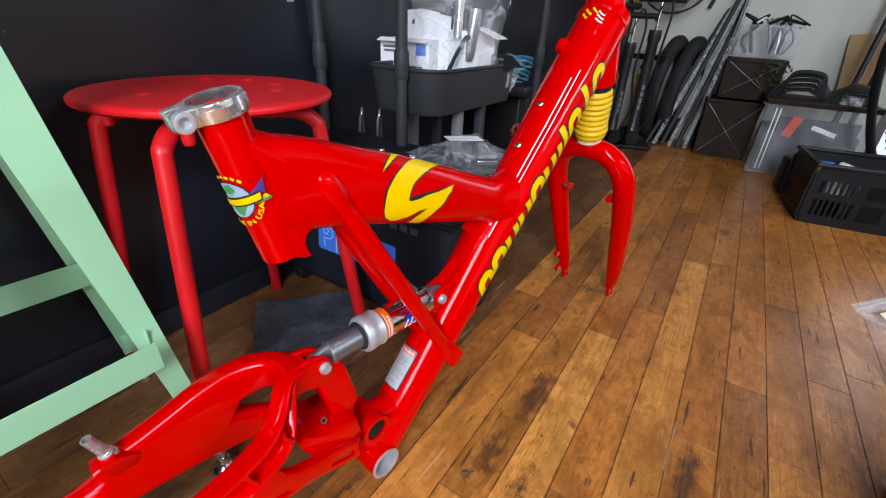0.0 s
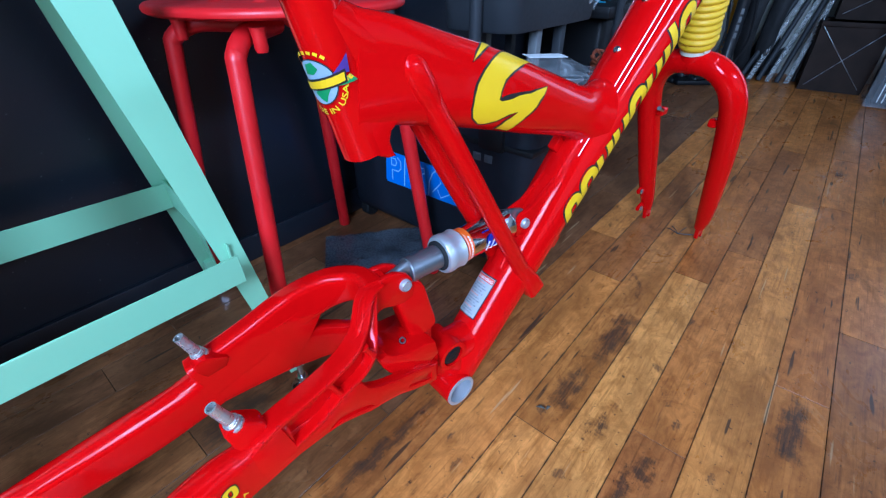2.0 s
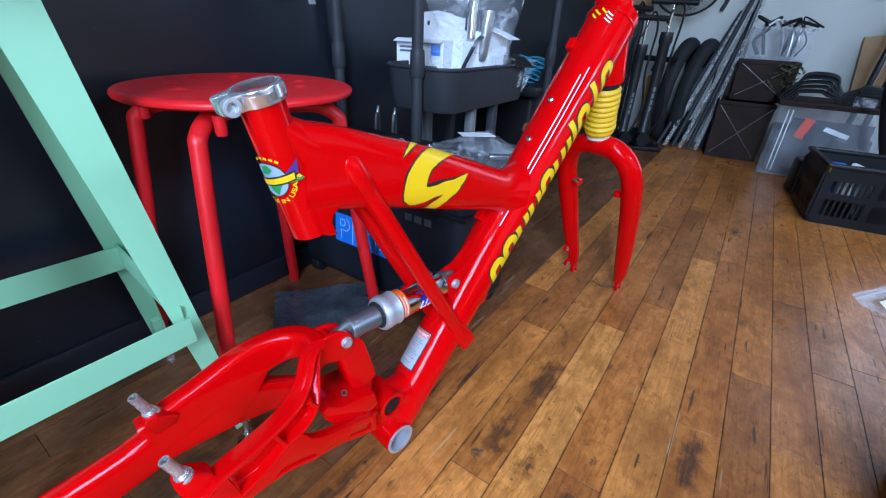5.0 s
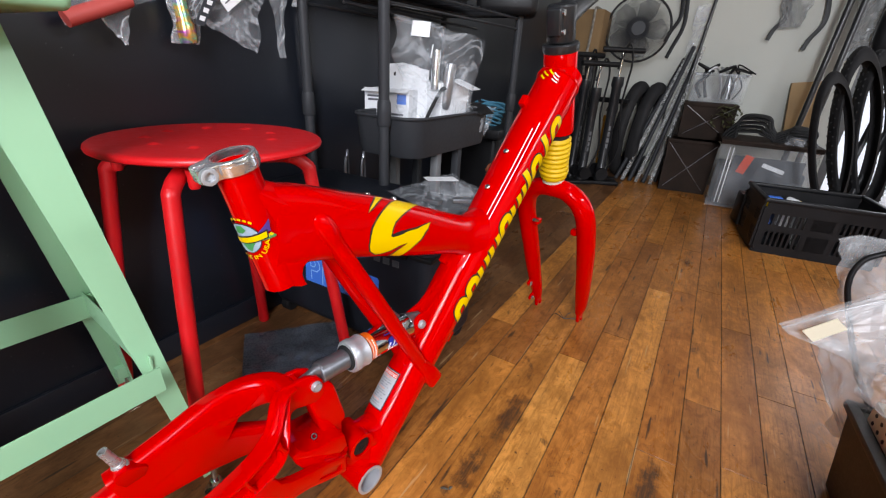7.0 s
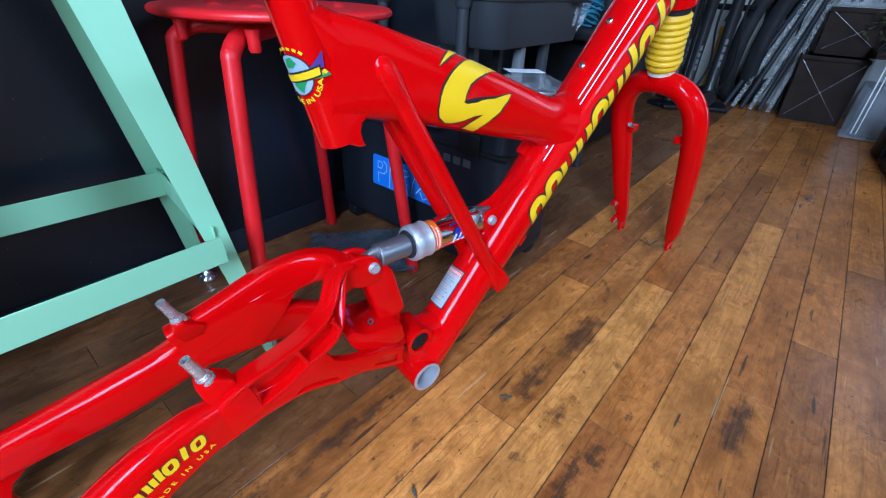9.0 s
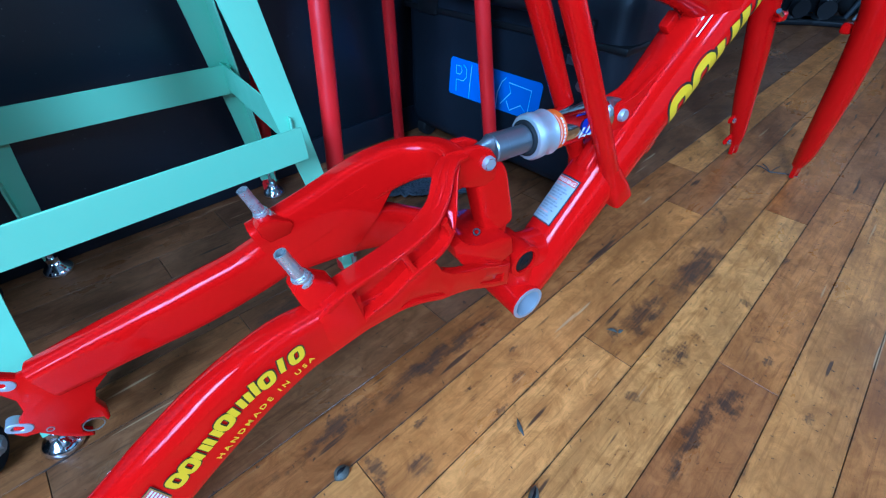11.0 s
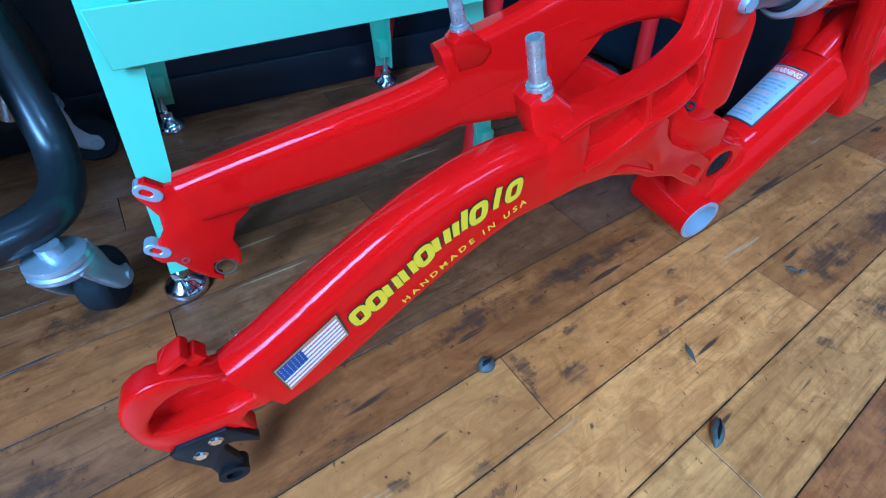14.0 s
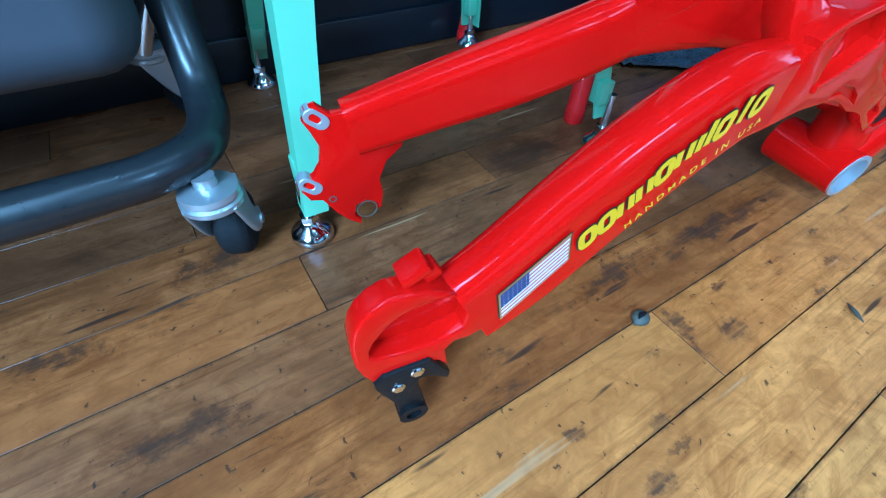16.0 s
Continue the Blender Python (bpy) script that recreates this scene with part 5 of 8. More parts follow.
def mark(kind, x, h, w):
    """A plain slanted mark of one cell: centre x, height h, width w."""
    sl = 0.24
    if kind == "o":
        pts = [(-0.5, -0.28), (-0.5, 0.28), (-0.3, 0.5), (0.3, 0.5), (0.5, 0.28), (0.5, -0.28), (0.3, -0.5), (-0.3, -0.5)]
    elif kind == "c":
        pts = [(0.42, 0.36), (0.2, 0.5), (-0.3, 0.5), (-0.5, 0.28), (-0.5, -0.28), (-0.3, -0.5), (0.2, -0.5), (0.42, -0.36)]
    elif kind == "l":
        pts = [(0, -0.5), (0, 0.0), (0, 0.5)]
    else:
        pts = [(-0.45, -0.5), (-0.45, 0.0), (-0.45, 0.5)]
    return [(x + a * w + b_ * h * sl, b_ * h) for a, b_ in pts]


def brand(place, length, h, stroke, parent):
    """A row of plain slanted marks in yellow with a dark outline."""
    kinds = ["o", "o", "b", "b", "o", "b", "o", "o", "l", "o"]
    cell = length / len(kinds)
    for i, kd in enumerate(kinds):
        x = (i + 0.5) * cell
        tall = 1.35 if kd == "l" or i == 6 else 1.0
        w = cell * (0.66 if kd != "l" else 0.3)
        rows = [mark(kd, x, h, w)]
        closed = kd == "o"
        if kd == "b":
            rows = [mark("b", x, h, w), [(a + w * 0.9, b_) for a, b_ in mark("b", x, h, w)]]
        if kd == "l":
            rows = [[(a + (0.6 * h * 0.24 if b_ > 0 else 0), b_ * (1.75 if b_ > 0 else 1)) for a, b_ in rows[0]]]
        if i == 6:
            rows = [[(x - 0.35 * w + b_ * h * 0.24, b_ * h) for b_ in (-0.5, 0.0, 0.5)], [(x + 0.35 * w + b_ * h * 0.24, b_ * h) for b_ in (-0.5, 0.2, 0.88)]]
            closed = False
        for name, wd, eps, mat in (("outline_mark", stroke * 1.42, 0.00035, M_BLACKDECAL), ("yellow_mark", stroke, 0.0007, M_YELLOW)):
            t = bmesh.new()
            for n, r in enumerate(rows):
                ribbon(t, r, wd, lambda a, b_, eps=eps: place(a, b_, eps), closed and n == 0, 4)
            part(name, t, mat, parent, sharp=0)


brand(lambda a, b_, e: on_dt(0.228 + a, b_ - 0.0082, e), 0.362, 0.0300, 0.0108, down_tube)
# thin white lines on the down tube, painted in place of its reflected highlights
for off, s0, s1 in ((0.0325, 0.300, 0.560), (0.0385, 0.315, 0.545)):
    t = bmesh.new()
    ribbon(t, [(s0 + (s1 - s0) * k / 8, off) for k in range(9)], 0.0011, lambda a, b_: on_dt(a, b_, 0.0005), sub=2)
    part("pinstripe", t, M_LABEL, down_tube, sharp=0)
# small yellow and silver mark near the head
for k, (s0, a0, s1, a1, mt) in enumerate(((0.650, 0.070, 0.640, 0.058, M_YELLOW), (0.643, 0.072, 0.634, 0.062, M_YELLOW), (0.652, 0.060, 0.644, 0.050, M_YELLOW), (0.648, 0.050, 0.643, 0.040, M_LABEL), (0.642, 0.050, 0.637, 0.039, M_LABEL), (0.636, 0.050, 0.632, 0.039, M_LABEL))):
    t = bmesh.new()
    ribbon(t, [(s0, a0), ((s0 + s1) / 2 - 0.001, (a0 + a1) / 2), (s1, a1)], 0.0030 if k < 3 else 0.0018, lambda a, b_: on_dt(a, b_, 0.0022), sub=4)
    part("yellow_mark" if k < 3 else "pale_mark", t, mt, down_tube, sharp=0)
# warning label wrapped on the lower down tube
def on_label(a, b_, e=0.0005):
    return on_dt(0.0690 + a * 1.05, 0.0722 - b_ * 1.24, e)


def quad(place, a0, a1, b0, b1, nb=8, na=2):
    t = bmesh.new()
    g = [[t.verts.new(place(a0 + (a1 - a0) * i / na, b0 + (b1 - b0) * k / nb)) for k in range(nb + 1)] for i in range(na + 1)]
    for i in range(na):
        for k in range(nb):
            t.faces.new((g[i][k], g[i][k + 1], g[i + 1][k + 1], g[i + 1][k]))
    return t


part("warning_label", quad(lambda a, b_: on_label(a, b_, 0.0004), -0.0015, 0.0535, -0.0015, 0.0275), M_BLACKDECAL, down_tube, sharp=0)
wl = part("warning_label", quad(lambda a, b_: on_label(a, b_, 0.0007), 0, 0.052, 0, 0.026), M_SILVERL, down_tube, "silver-grey warning sticker with red heading", sharp=0)
part("heading_band", quad(lambda a, b_: on_label(a, b_, 0.0010), 0.0448, 0.0513, 0.0007, 0.0253), M_WARN, wl, sharp=0)
part("heading", text_mesh("WARNING", 0.0056, lambda x, y, wd: on_label(0.0458 + y, 0.0018 + x * 0.0222 / wd, 0.0014)), M_LABEL, wl, sharp=0)
for k in range(13):
    x1 = 0.0225 - 0.006 * ((k * 7) % 5) / 5
    part("text_bar", quad(lambda a, b_: on_label(a, b_, 0.0010), 0.0028 + k * 0.0032, 0.0045 + k * 0.0032, 0.0022, x1, 6, 1), M_INKL if k % 5 != 2 else M_WARNL, wl, sharp=0)


# lightning-like mark on the top tube
TT_FINE = glide(TT, 8)


def on_tt(u, a, eps=0.0005):
    """u along, a round the top tube from its right side upwards, as an angle times 30 mm."""
    wc, hv, hw, q = (float(np.interp(u, TT_FINE[:, 0], TT_FINE[:, c])) for c in (2, 3, 4, 5))
    ca, sa = math.cos(a / 0.030), math.sin(a / 0.030)
    return L(u, (hv + eps) * math.copysign(abs(ca) ** (2 / q), ca), wc + (hw / 0.955 + eps) * math.copysign(abs(sa) ** (2 / q), sa))


S_MARK = [(0.476, 0.0429), (0.500, 0.0470), (0.520, 0.0475), (0.486, 0.0268), (0.469, 0.0158), (0.4575, 0.0077), (0.4525, 0.0014), (0.4500, -0.0020), (0.4540, -0.0025), (0.4715, 0.0001), (0.4925, 0.0041), (0.5185, 0.0137), (0.5126, 0.0058), (0.502, -0.002), (0.490, -0.0097), (0.480, -0.0187), (0.4728, -0.0297),
          (0.4552, -0.0275), (0.4628, -0.0171), (0.4775, -0.0071), (0.465, -0.0103), (0.451, -0.0172), (0.4376, -0.0221), (0.4306, -0.0228), (0.4218, -0.0166), (0.4198, -0.0094), (0.4214, -0.0015), (0.427, 0.0035), (0.435, 0.0116), (0.4463, 0.0216), (0.4584, 0.0316)]


def outline(shape, w, place, sub=3):
    """One closed, mitred band of half-width w round a flat shape."""
    pts = [np.array(p) for p in shape]
    n = len(pts)
    rows = []
    for i in range(n):
        d0, d1 = pts[i] - pts[i - 1], pts[(i + 1) % n] - pts[i]
        n0, n1 = (np.array([-d[1], d[0]]) / np.linalg.norm(d) for d in (d0, d1))
        m = n0 + n1
        m = m / max(0.45, 0.5 * float(m @ m))
        rows.append((pts[i] + m * w, pts[i] - m * w))
    bm = bmesh.new()
    vs = []
    for i in range(n):
        (a0, b0), (a1, b1) = rows[i], rows[(i + 1) % n]
        for k in range(sub):
            f = k / sub
            vs.append((bm.verts.new(place(*(a0 + (a1 - a0) * f))), bm.verts.new(place(*(b0 + (b1 - b0) * f)))))
    for (a, b_), (c, d) in zip(vs, vs[1:] + vs[:1]):
        bm.faces.new((a, c, d, b_))
    return bm


FLAME = [(0.4414, 0.0403), (0.4526, 0.0419), (0.4361, 0.0275), (0.4259, 0.0182), (0.4191, 0.0123), (0.4255, 0.0211)]
for shape in (S_MARK, FLAME):
    part("yellow_mark", sheet(shape, lambda a, b_: on_tt(a, b_, 0.0008), 3), M_YELLOW, top_tube, sharp=0)
    part("outline_mark", outline(shape, 0.0017, lambda a, b_: on_tt(a, b_, 0.0005)), M_BLACKDECAL, top_tube, sharp=0)


# round sticker on the seat tube
def on_st(a, b_, eps=0.0005):
    """a round the tube from its rear edge towards its right side, b_ along it downwards, from the sticker's centre."""
    c = Vector((0.311, 0, 0.426)) + t_ax * b_ * 1.08
    r = 0.0186 + eps
    th = 0.30 + a * 1.08 / r
    x = Vector((t_ax.z, 0, -t_ax.x))
    return c + (x * math.cos(th) + Vector((0, -1, 0)) * math.sin(th)) * r


def disc(rad, place, n=30, sx=1.0):
    return sheet([(rad * math.cos(2 * math.pi * k / n) * sx, rad * math.sin(2 * math.pi * k / n)) for k in range(n)], place, 2)


part("globe_sticker", disc(0.0143, lambda a, b_: on_st(a, b_, 0.0004)), M_BLACKDECAL, seat_tube, "round globe sticker with yellow lettering", sharp=0)
part("globe", disc(0.0136, lambda a, b_: on_st(a, b_, 0.0007)), M_GLOBE, seat_tube, sharp=0)
for sh in ([(-0.006, -0.005), (-0.004, -0.011), (0.002, -0.0125), (0.001, -0.009), (0.005, -0.008), (0.001, -0.005)], [(-0.004, 0.006), (0.003, 0.004), (0.009, 0.004), (0.006, 0.0075), (0.003, 0.0125), (-0.001, 0.010)]):
    part("land_mark", sheet(sh, lambda a, b_: on_st(a, b_, 0.0009), 1), M_GREENP, seat_tube, sharp=0)
for sh, mt in (([(0.013, -0.004), (0.0255, -0.0125), (0.0235, -0.002)], M_PURPLE), ([(0.013, 0.0035), (0.0235, -0.001), (0.0275, 0.0045)], M_GREENP), ([(0.014, 0.0025), (0.0230, -0.001), (0.0260, 0.0022)], M_YELLOW)):
    part("pennant", sheet(sh, lambda a, b_: on_st(a, b_, 0.0010), 2), mt, seat_tube, sharp=0)
part("band", sheet([(-0.0135, -0.0008), (0.0215, -0.0048), (0.0205, 0.0028), (-0.0145, 0.0062)], lambda a, b_: on_st(a, b_, 0.0012), 3), M_BLACKDECAL, seat_tube, sharp=0)
part("band", sheet([(-0.0125, 0.0004), (0.0205, -0.0034), (0.0197, 0.0016), (-0.0133, 0.0050)], lambda a, b_: on_st(a, b_, 0.0015), 3), M_YELLOW, seat_tube, sharp=0)
for k in range(9):
    th = radians(-165 + 14 * k)
    t = bmesh.new()
    ribbon(t, [(0.0182 * math.cos(th - 0.08), 0.0182 * math.sin(th - 0.08)), (0.0178 * math.cos(th + 0.08), 0.0178 * math.sin(th + 0.08))], 0.0020, lambda a, b_: on_st(a, b_, 0.0010), sub=2)
    part("yellow_mark", t, M_YELLOW, seat_tube, sharp=0)


def on_arc(x, y, wd):
    th = radians(150 - 138 * x / wd)
    return on_st((0.0205 - y) * math.cos(th), (0.0205 - y) * math.sin(th), 0.0010)


part("inscription", text_mesh("MADE IN USA", 0.0052, on_arc), M_YELLOW, seat_tube, sharp=0)

# flag, marks and words on the right stay
STAY_FINE = glide(STAY_R, 10)


def on_stay(u, w, eps=0.0006):
    i = int(np.argmin(np.abs(STAY_FINE[:, 0] - u)))
    j = i + 1 if u > STAY_FINE[i, 0] and i + 1 < len(STAY_FINE) else max(i - 1, 0)
    a, b_ = STAY_FINE[i], STAY_FINE[j]
    f = 0 if abs(b_[0] - a[0]) < 1e-9 else (u - a[0]) / (b_[0] - a[0])
    r = a + (b_ - a) * f
    tx, tz = (b_[0] - a[0], b_[2] - a[2]) if j > i else (a[0] - b_[0], a[2] - b_[2])
    n = math.hypot(tx, tz)
    d = abs((w - r[2]) * tx / n - (u - r[0]) * tz / n)
    rad = min(r[3], r[4]) * STAY_ROUND
    over = min(max(0.0, d - (r[4] - rad)), rad * 0.98)
    return L(u, r[1] + r[3] - rad + math.sqrt(rad * rad - over * over) + eps, w)


FL = [Vector(p) for p in ((0.0175, 0.1085), (0.0505, 0.1315), (0.0545, 0.1135), (0.0215, 0.0885))]


def on_flag(a, b_, eps):
    """a along, b_ down the flag, both 0 to 1."""
    p = FL[0].lerp(FL[1], a).lerp(FL[3].lerp(FL[2], a), b_)
    return on_stay(p.x, p.y, eps)


part("flag_decal", quad(lambda a, b_: on_flag(a, b_, 0.0004), -0.045, 1.045, -0.09, 1.09, 8, 8), M_BLACKDECAL, swing, sharp=0)
fl = part("flag_decal", quad(lambda a, b_: on_flag(a, b_, 0.0006), -0.022, 1.022, -0.05, 1.05, 8, 8), M_GOLD, swing, "small striped flag decal with dull gold edge", sharp=0)
for k in range(13):
    part("stripe", quad(lambda a, b_: on_flag(a, b_, 0.0008), 0, 1, k / 13, (k + 1) / 13, 1, 8), M_FLAGRED if k % 2 == 0 else M_LABEL, fl, sharp=0)
part("canton", quad(lambda a, b_: on_flag(a, b_, 0.0010), 0, 0.42, 0, 7 / 13, 4, 4), M_CANTON, fl, sharp=0)
t = bmesh.new()
for i in range(6):
    for j in range(5):
        join(t, quad(lambda a, b_: on_flag(a, b_, 0.0012), 0.036 + i * 0.066, 0.050 + i * 0.066, 0.050 + j * 0.1, 0.072 + j * 0.1, 1, 1))
part("star_dots", t, M_LABEL, fl, sharp=0)

BR = glide([(0.0605, 0.1185), (0.084, 0.1335), (0.109, 0.1510), (0.131, 0.1605), (0.158, 0.1680)], 8)
HM = glide([(0.088, 0.1195), (0.109, 0.1330), (0.130, 0.1450), (0.163, 0.1580)], 8)


def along(curve, a, b_):
    """A point a metres along a curve of the stay's side and b_ metres above it."""
    seg = np.linalg.norm(np.diff(curve, axis=0), axis=1)
    cum = np.concatenate([[0], np.cumsum(seg)])
    i = int(min(max(np.searchsorted(cum, a) - 1, 0), len(seg) - 1))
    d = (curve[i + 1] - curve[i]) / seg[i]
    p = curve[i] + d * (a - cum[i]) + np.array([-d[1], d[0]]) * b_
    return p


brand(lambda a, b_, e: on_stay(*along(BR, a, b_ + 0.0045), 0.0004 + e), 0.110, 0.0095, 0.0038, swing)
t = text_mesh("H A N D M A D E   I N   U S A", 0.0058, lambda x, y, wd: on_stay(*along(HM, x / wd * 0.084, y + 0.0012), 0.0018))
part("inscription", t, M_YELLOW, swing, "small yellow capitals", sharp=0)


# ---- red stool ----
SC = Vector((-0.521, 0.534, 0))
stool = thing("stool", Matrix.Translation(SC), "round red painted steel stool with tubular legs", "stool")
bm = bmesh.new()
turned(bm, (0, 0, 0.4375), (0, 0, 0.4500), [(0, 0.146), (0.05, 0.1535), (0.25, 0.1575), (0.5, 0.1585), (0.75, 0.1575), (0.92, 0.1545), (0.98, 0.150), (1.0, 0.142)], 72)
seat = part("seat", bm, M_REDSTOOL, stool)
for k in range(9):
    a = radians(33 + 40 * k)
    c = Vector((0.088 * math.cos(a), 0.088 * math.sin(a), 0.4502))
    bm = bmesh.new()
    turned(bm, c, c + Vector((0, 0, 0.0026)), [(0, 0.0095), (0.35, 0.0075), (0.75, 0.005), (1, 0.0022)], 20)
    part("dimple", bm, M_REDSTOOL, seat)
for dx, dy in ((0.119, -0.165), (0.131, 0.133), (-0.137, 0.141), (-0.138, -0.148)):
    bm = bmesh.new()
    f = Vector((dx, dy, 0.0))
    t1 = Vector((dx * 0.745, dy * 0.745, 0.378))
    t2 = Vector((dx * 0.71, dy * 0.71, 0.406))
    t3 = Vector((dx * 0.56, dy * 0.56, 0.4210))
    t4 = Vector((dx * 0.15, dy * 0.15, 0.4215))
    pipe(bm, [f + Vector((0, 0, 0.012)), f.lerp(t1, 0.5), t1, t2, t3, t3.lerp(t4, 0.5), t4], 0.0108, 6, 20)
    leg = part("leg", bm, M_REDSTOOL, stool)
    bm = bmesh.new()
    turned(bm, f, f + Vector((0, 0, 0.016)), [(0, 0.0105), (0.1, 0.0115), (1, 0.0115)], 18)
    part("foot_cap", bm, M_REDSTOOL, leg)
    bm = bmesh.new()
    c = Vector((dx * 0.62 - dy * 0.1, dy * 0.62 + dx * 0.1, 0.0))
    turned(bm, c + Vector((0, 0, 0.405)), c + Vector((0, 0, 0.430)), [(0, 0.006), (0.15, 0.0075), (0.6, 0.0075), (1, 0.009)], 16)
    part("bumper", bm, M_REDSTOOL, stool)

# ---- mint green work stool ----
GF = {"a": Vector((-0.370, 0.034, 0)), "b": Vector((-0.660, 0.077, 0)), "c": Vector((-0.643, 0.384, 0)), "d": Vector((-0.349, 0.354, 0))}
GC = sum(GF.values(), Vector()) / 4
green = thing("work_stool", Matrix.Translation(GC), "mint green painted sheet-steel work stool on levelling feet", "stool")
ax = (GF["d"] - GF["a"] + GF["c"] - GF["b"]).normalized()  # along the wall
ay = Vector((-ax.y, ax.x, 0))  # towards the wall
GTOP = 0.612


def leg_at(f, z):
    """The outer corner of a leg at a height."""
    d = (f - GC)
    along, across = d.dot(ax), d.dot(ay)
    return ax * along * (1 - 0.66 * z) + ay * across * (1 - (1.2 if across < 0 else 0.84) * z) + Vector((0, 0, z))


for key, f in GF.items():
    sx = 1 if (f - GC).dot(ax) > 0 else -1
    sy = 1 if (f - GC).dot(ay) > 0 else -1
    bm = bmesh.new()
    th = 0.0022
    prof = []
    for z, w in ((0.032, 0.0190), (0.045, 0.0195), (0.15, 0.0235), (0.30, 0.0320), (GTOP - 0.02, 0.0480)):
        o = leg_at(f, z)
        ix, iy = -ax * sx, -ay * sy
        o = o + ax * sx * (0.012 - 0.010 * z if key == "d" else 0.008) + ay * sy * (0.0 if key == "d" else 0.018 if sy < 0 else 0.006)
        pts = [o, o + ix * w, o + ix * w + iy * th, o + ix * th + iy * th, o + iy * w + ix * th, o + iy * w]
        prof.append([bm.verts.new(p_) for p_ in pts])
    for a, b_ in zip(prof, prof[1:]):
        for k in range(6):
            bm.faces.new((a[k], a[(k + 1) % 6], b_[(k + 1) % 6], b_[k]))
    bm.faces.new(prof[0][::-1]), bm.faces.new(prof[-1])
    leg = part("leg", bm, M_GREEN, green, sharp=30)
    c = leg_at(f, 0)
    c.z = 0
    bm = bmesh.new()
    cyl(bm, c + Vector((0, 0, 0.012)), c + Vector((0, 0, 0.060)), 0.0042, None, 14)
    turned(bm, c + Vector((0, 0, 0.018)), c + Vector((0, 0, 0.0245)), [(0, 0.0078), (1, 0.0078)], 6)
    part("stem", bm, M_CHROME, leg, "threaded steel stem")
    bm = bmesh.new()
    turned(bm, c, c + Vector((0, 0, 0.0185)), [(0, 0.0165), (0.12, 0.0180), (0.30, 0.0178), (0.55, 0.0145), (0.75, 0.0095), (1, 0.0075)], 32)
    part("levelling_foot", bm, M_CHROME, leg, "round chrome levelling foot")
    bm = bmesh.new()
    nut = leg_at(f, 0.060)
    box(bm, nut, (0.016, 0.016, 0.024), 0.002)
    part("foot_socket", bm, M_GREEN, leg)
# rails between the legs, with bolts
def rail(p, q, z, h, out, bolts=False, trim=0.0, rise=0.0):
    """A folded sheet rail between two leg corners, its face outwards."""
    a, b_ = leg_at(GF[p], z) - Vector((0, 0, rise)), leg_at(GF[q], z) + Vector((0, 0, rise))
    t = (b_ - a).normalized()
    bm = bmesh.new()
    n = t.cross(Vector((0, 0, 1)))
    n = n if n.dot((a + b_) / 2) > 0 else -n
    rot = Matrix((t, n, t.cross(n))).transposed().to_4x4()
    c = (a + b_) / 2 + n * out - t * trim / 2
    ln = (b_ - a).length + 0.006 - trim
    box(bm, (0, 0, 0), (ln, 0.0024, h), 0.0006, 1, Matrix.Translation(c) @ rot)
    r = part("rail", bm, M_GREEN, green)
    for e, s in ((a, 1), (b_, -1)) if bolts else ():
        bm = bmesh.new()
        cc = e + t * 0.011 * s + n * (out + 0.0012)
        turned(bm, cc, cc + n * 0.004, [(0, 0.0062), (0.6, 0.0058), (1, 0.0035)], 16)
        part("bolt", bm, M_ALLOYD, r, "dull steel bolt head")


rail("a", "d", 0.2080, 0.034, 0.0290, False, 0.010, 0.006)
rail("b", "c", 0.2090, 0.038, -0.008, True)
rail("c", "d", 0.2120, 0.036, -0.006)
rail("a", "b", 0.2120, 0.036, -0.006)
bm = bmesh.new()
rot = Matrix((ax, ay, Vector((0, 0, 1)))).transposed().to_4x4()
box(bm, (0, 0, 0), (0.262, 0.262, 0.028), 0.008, 3, Matrix.Translation((0, 0, GTOP - 0.004)) @ rot)
part("seat", bm, M_GREEN, green)

# ---- black wheeled tool case with the blue sticker ----
case = thing("tool_case", pose(-0.458, 0.815, 0), "black moulded tool case with a blue sticker standing on the floor", "case")
bm = bmesh.new()
box(bm, (0, 0, 0.172), (0.440, 0.190, 0.300), 0.030, 5)
part("shell", bm, M_CASE, case)
bm = bmesh.new()
box(bm, (0, 0.0, 0.250), (0.446, 0.196, 0.010), 0.003)
part("seam", bm, M_BLACKPL, case)
bm = bmesh.new()
pipe(bm, [(-0.09, -0.093, 0.285), (-0.085, -0.115, 0.289), (0.0, -0.120, 0.290), (0.085, -0.115, 0.289), (0.09, -0.093, 0.285)], 0.010, 5, 14)
part("handle", bm, M_BLACKPL, case)
for x in (-0.15, 0.15):
    bm = bmesh.new()
    box(bm, (x, -0.098, 0.262), (0.045, 0.012, 0.038), 0.004)
    part("latch", bm, M_BLACKPL, case)
for x in (-0.19, 0.19):
    for y in (-0.07, 0.07):
        bm = bmesh.new()
        turned(bm, (x - 0.012, y, 0.020), (x + 0.012, y, 0.020), [(0, 0.016), (0.15, 0.020), (0.85, 0.020), (1, 0.016)], 24)
        part("wheel", bm, M_RUBBER, case)


def on_case(a, b_, d=0.0):
    return Vector((a + 0.458, -0.0952 - d, b_))


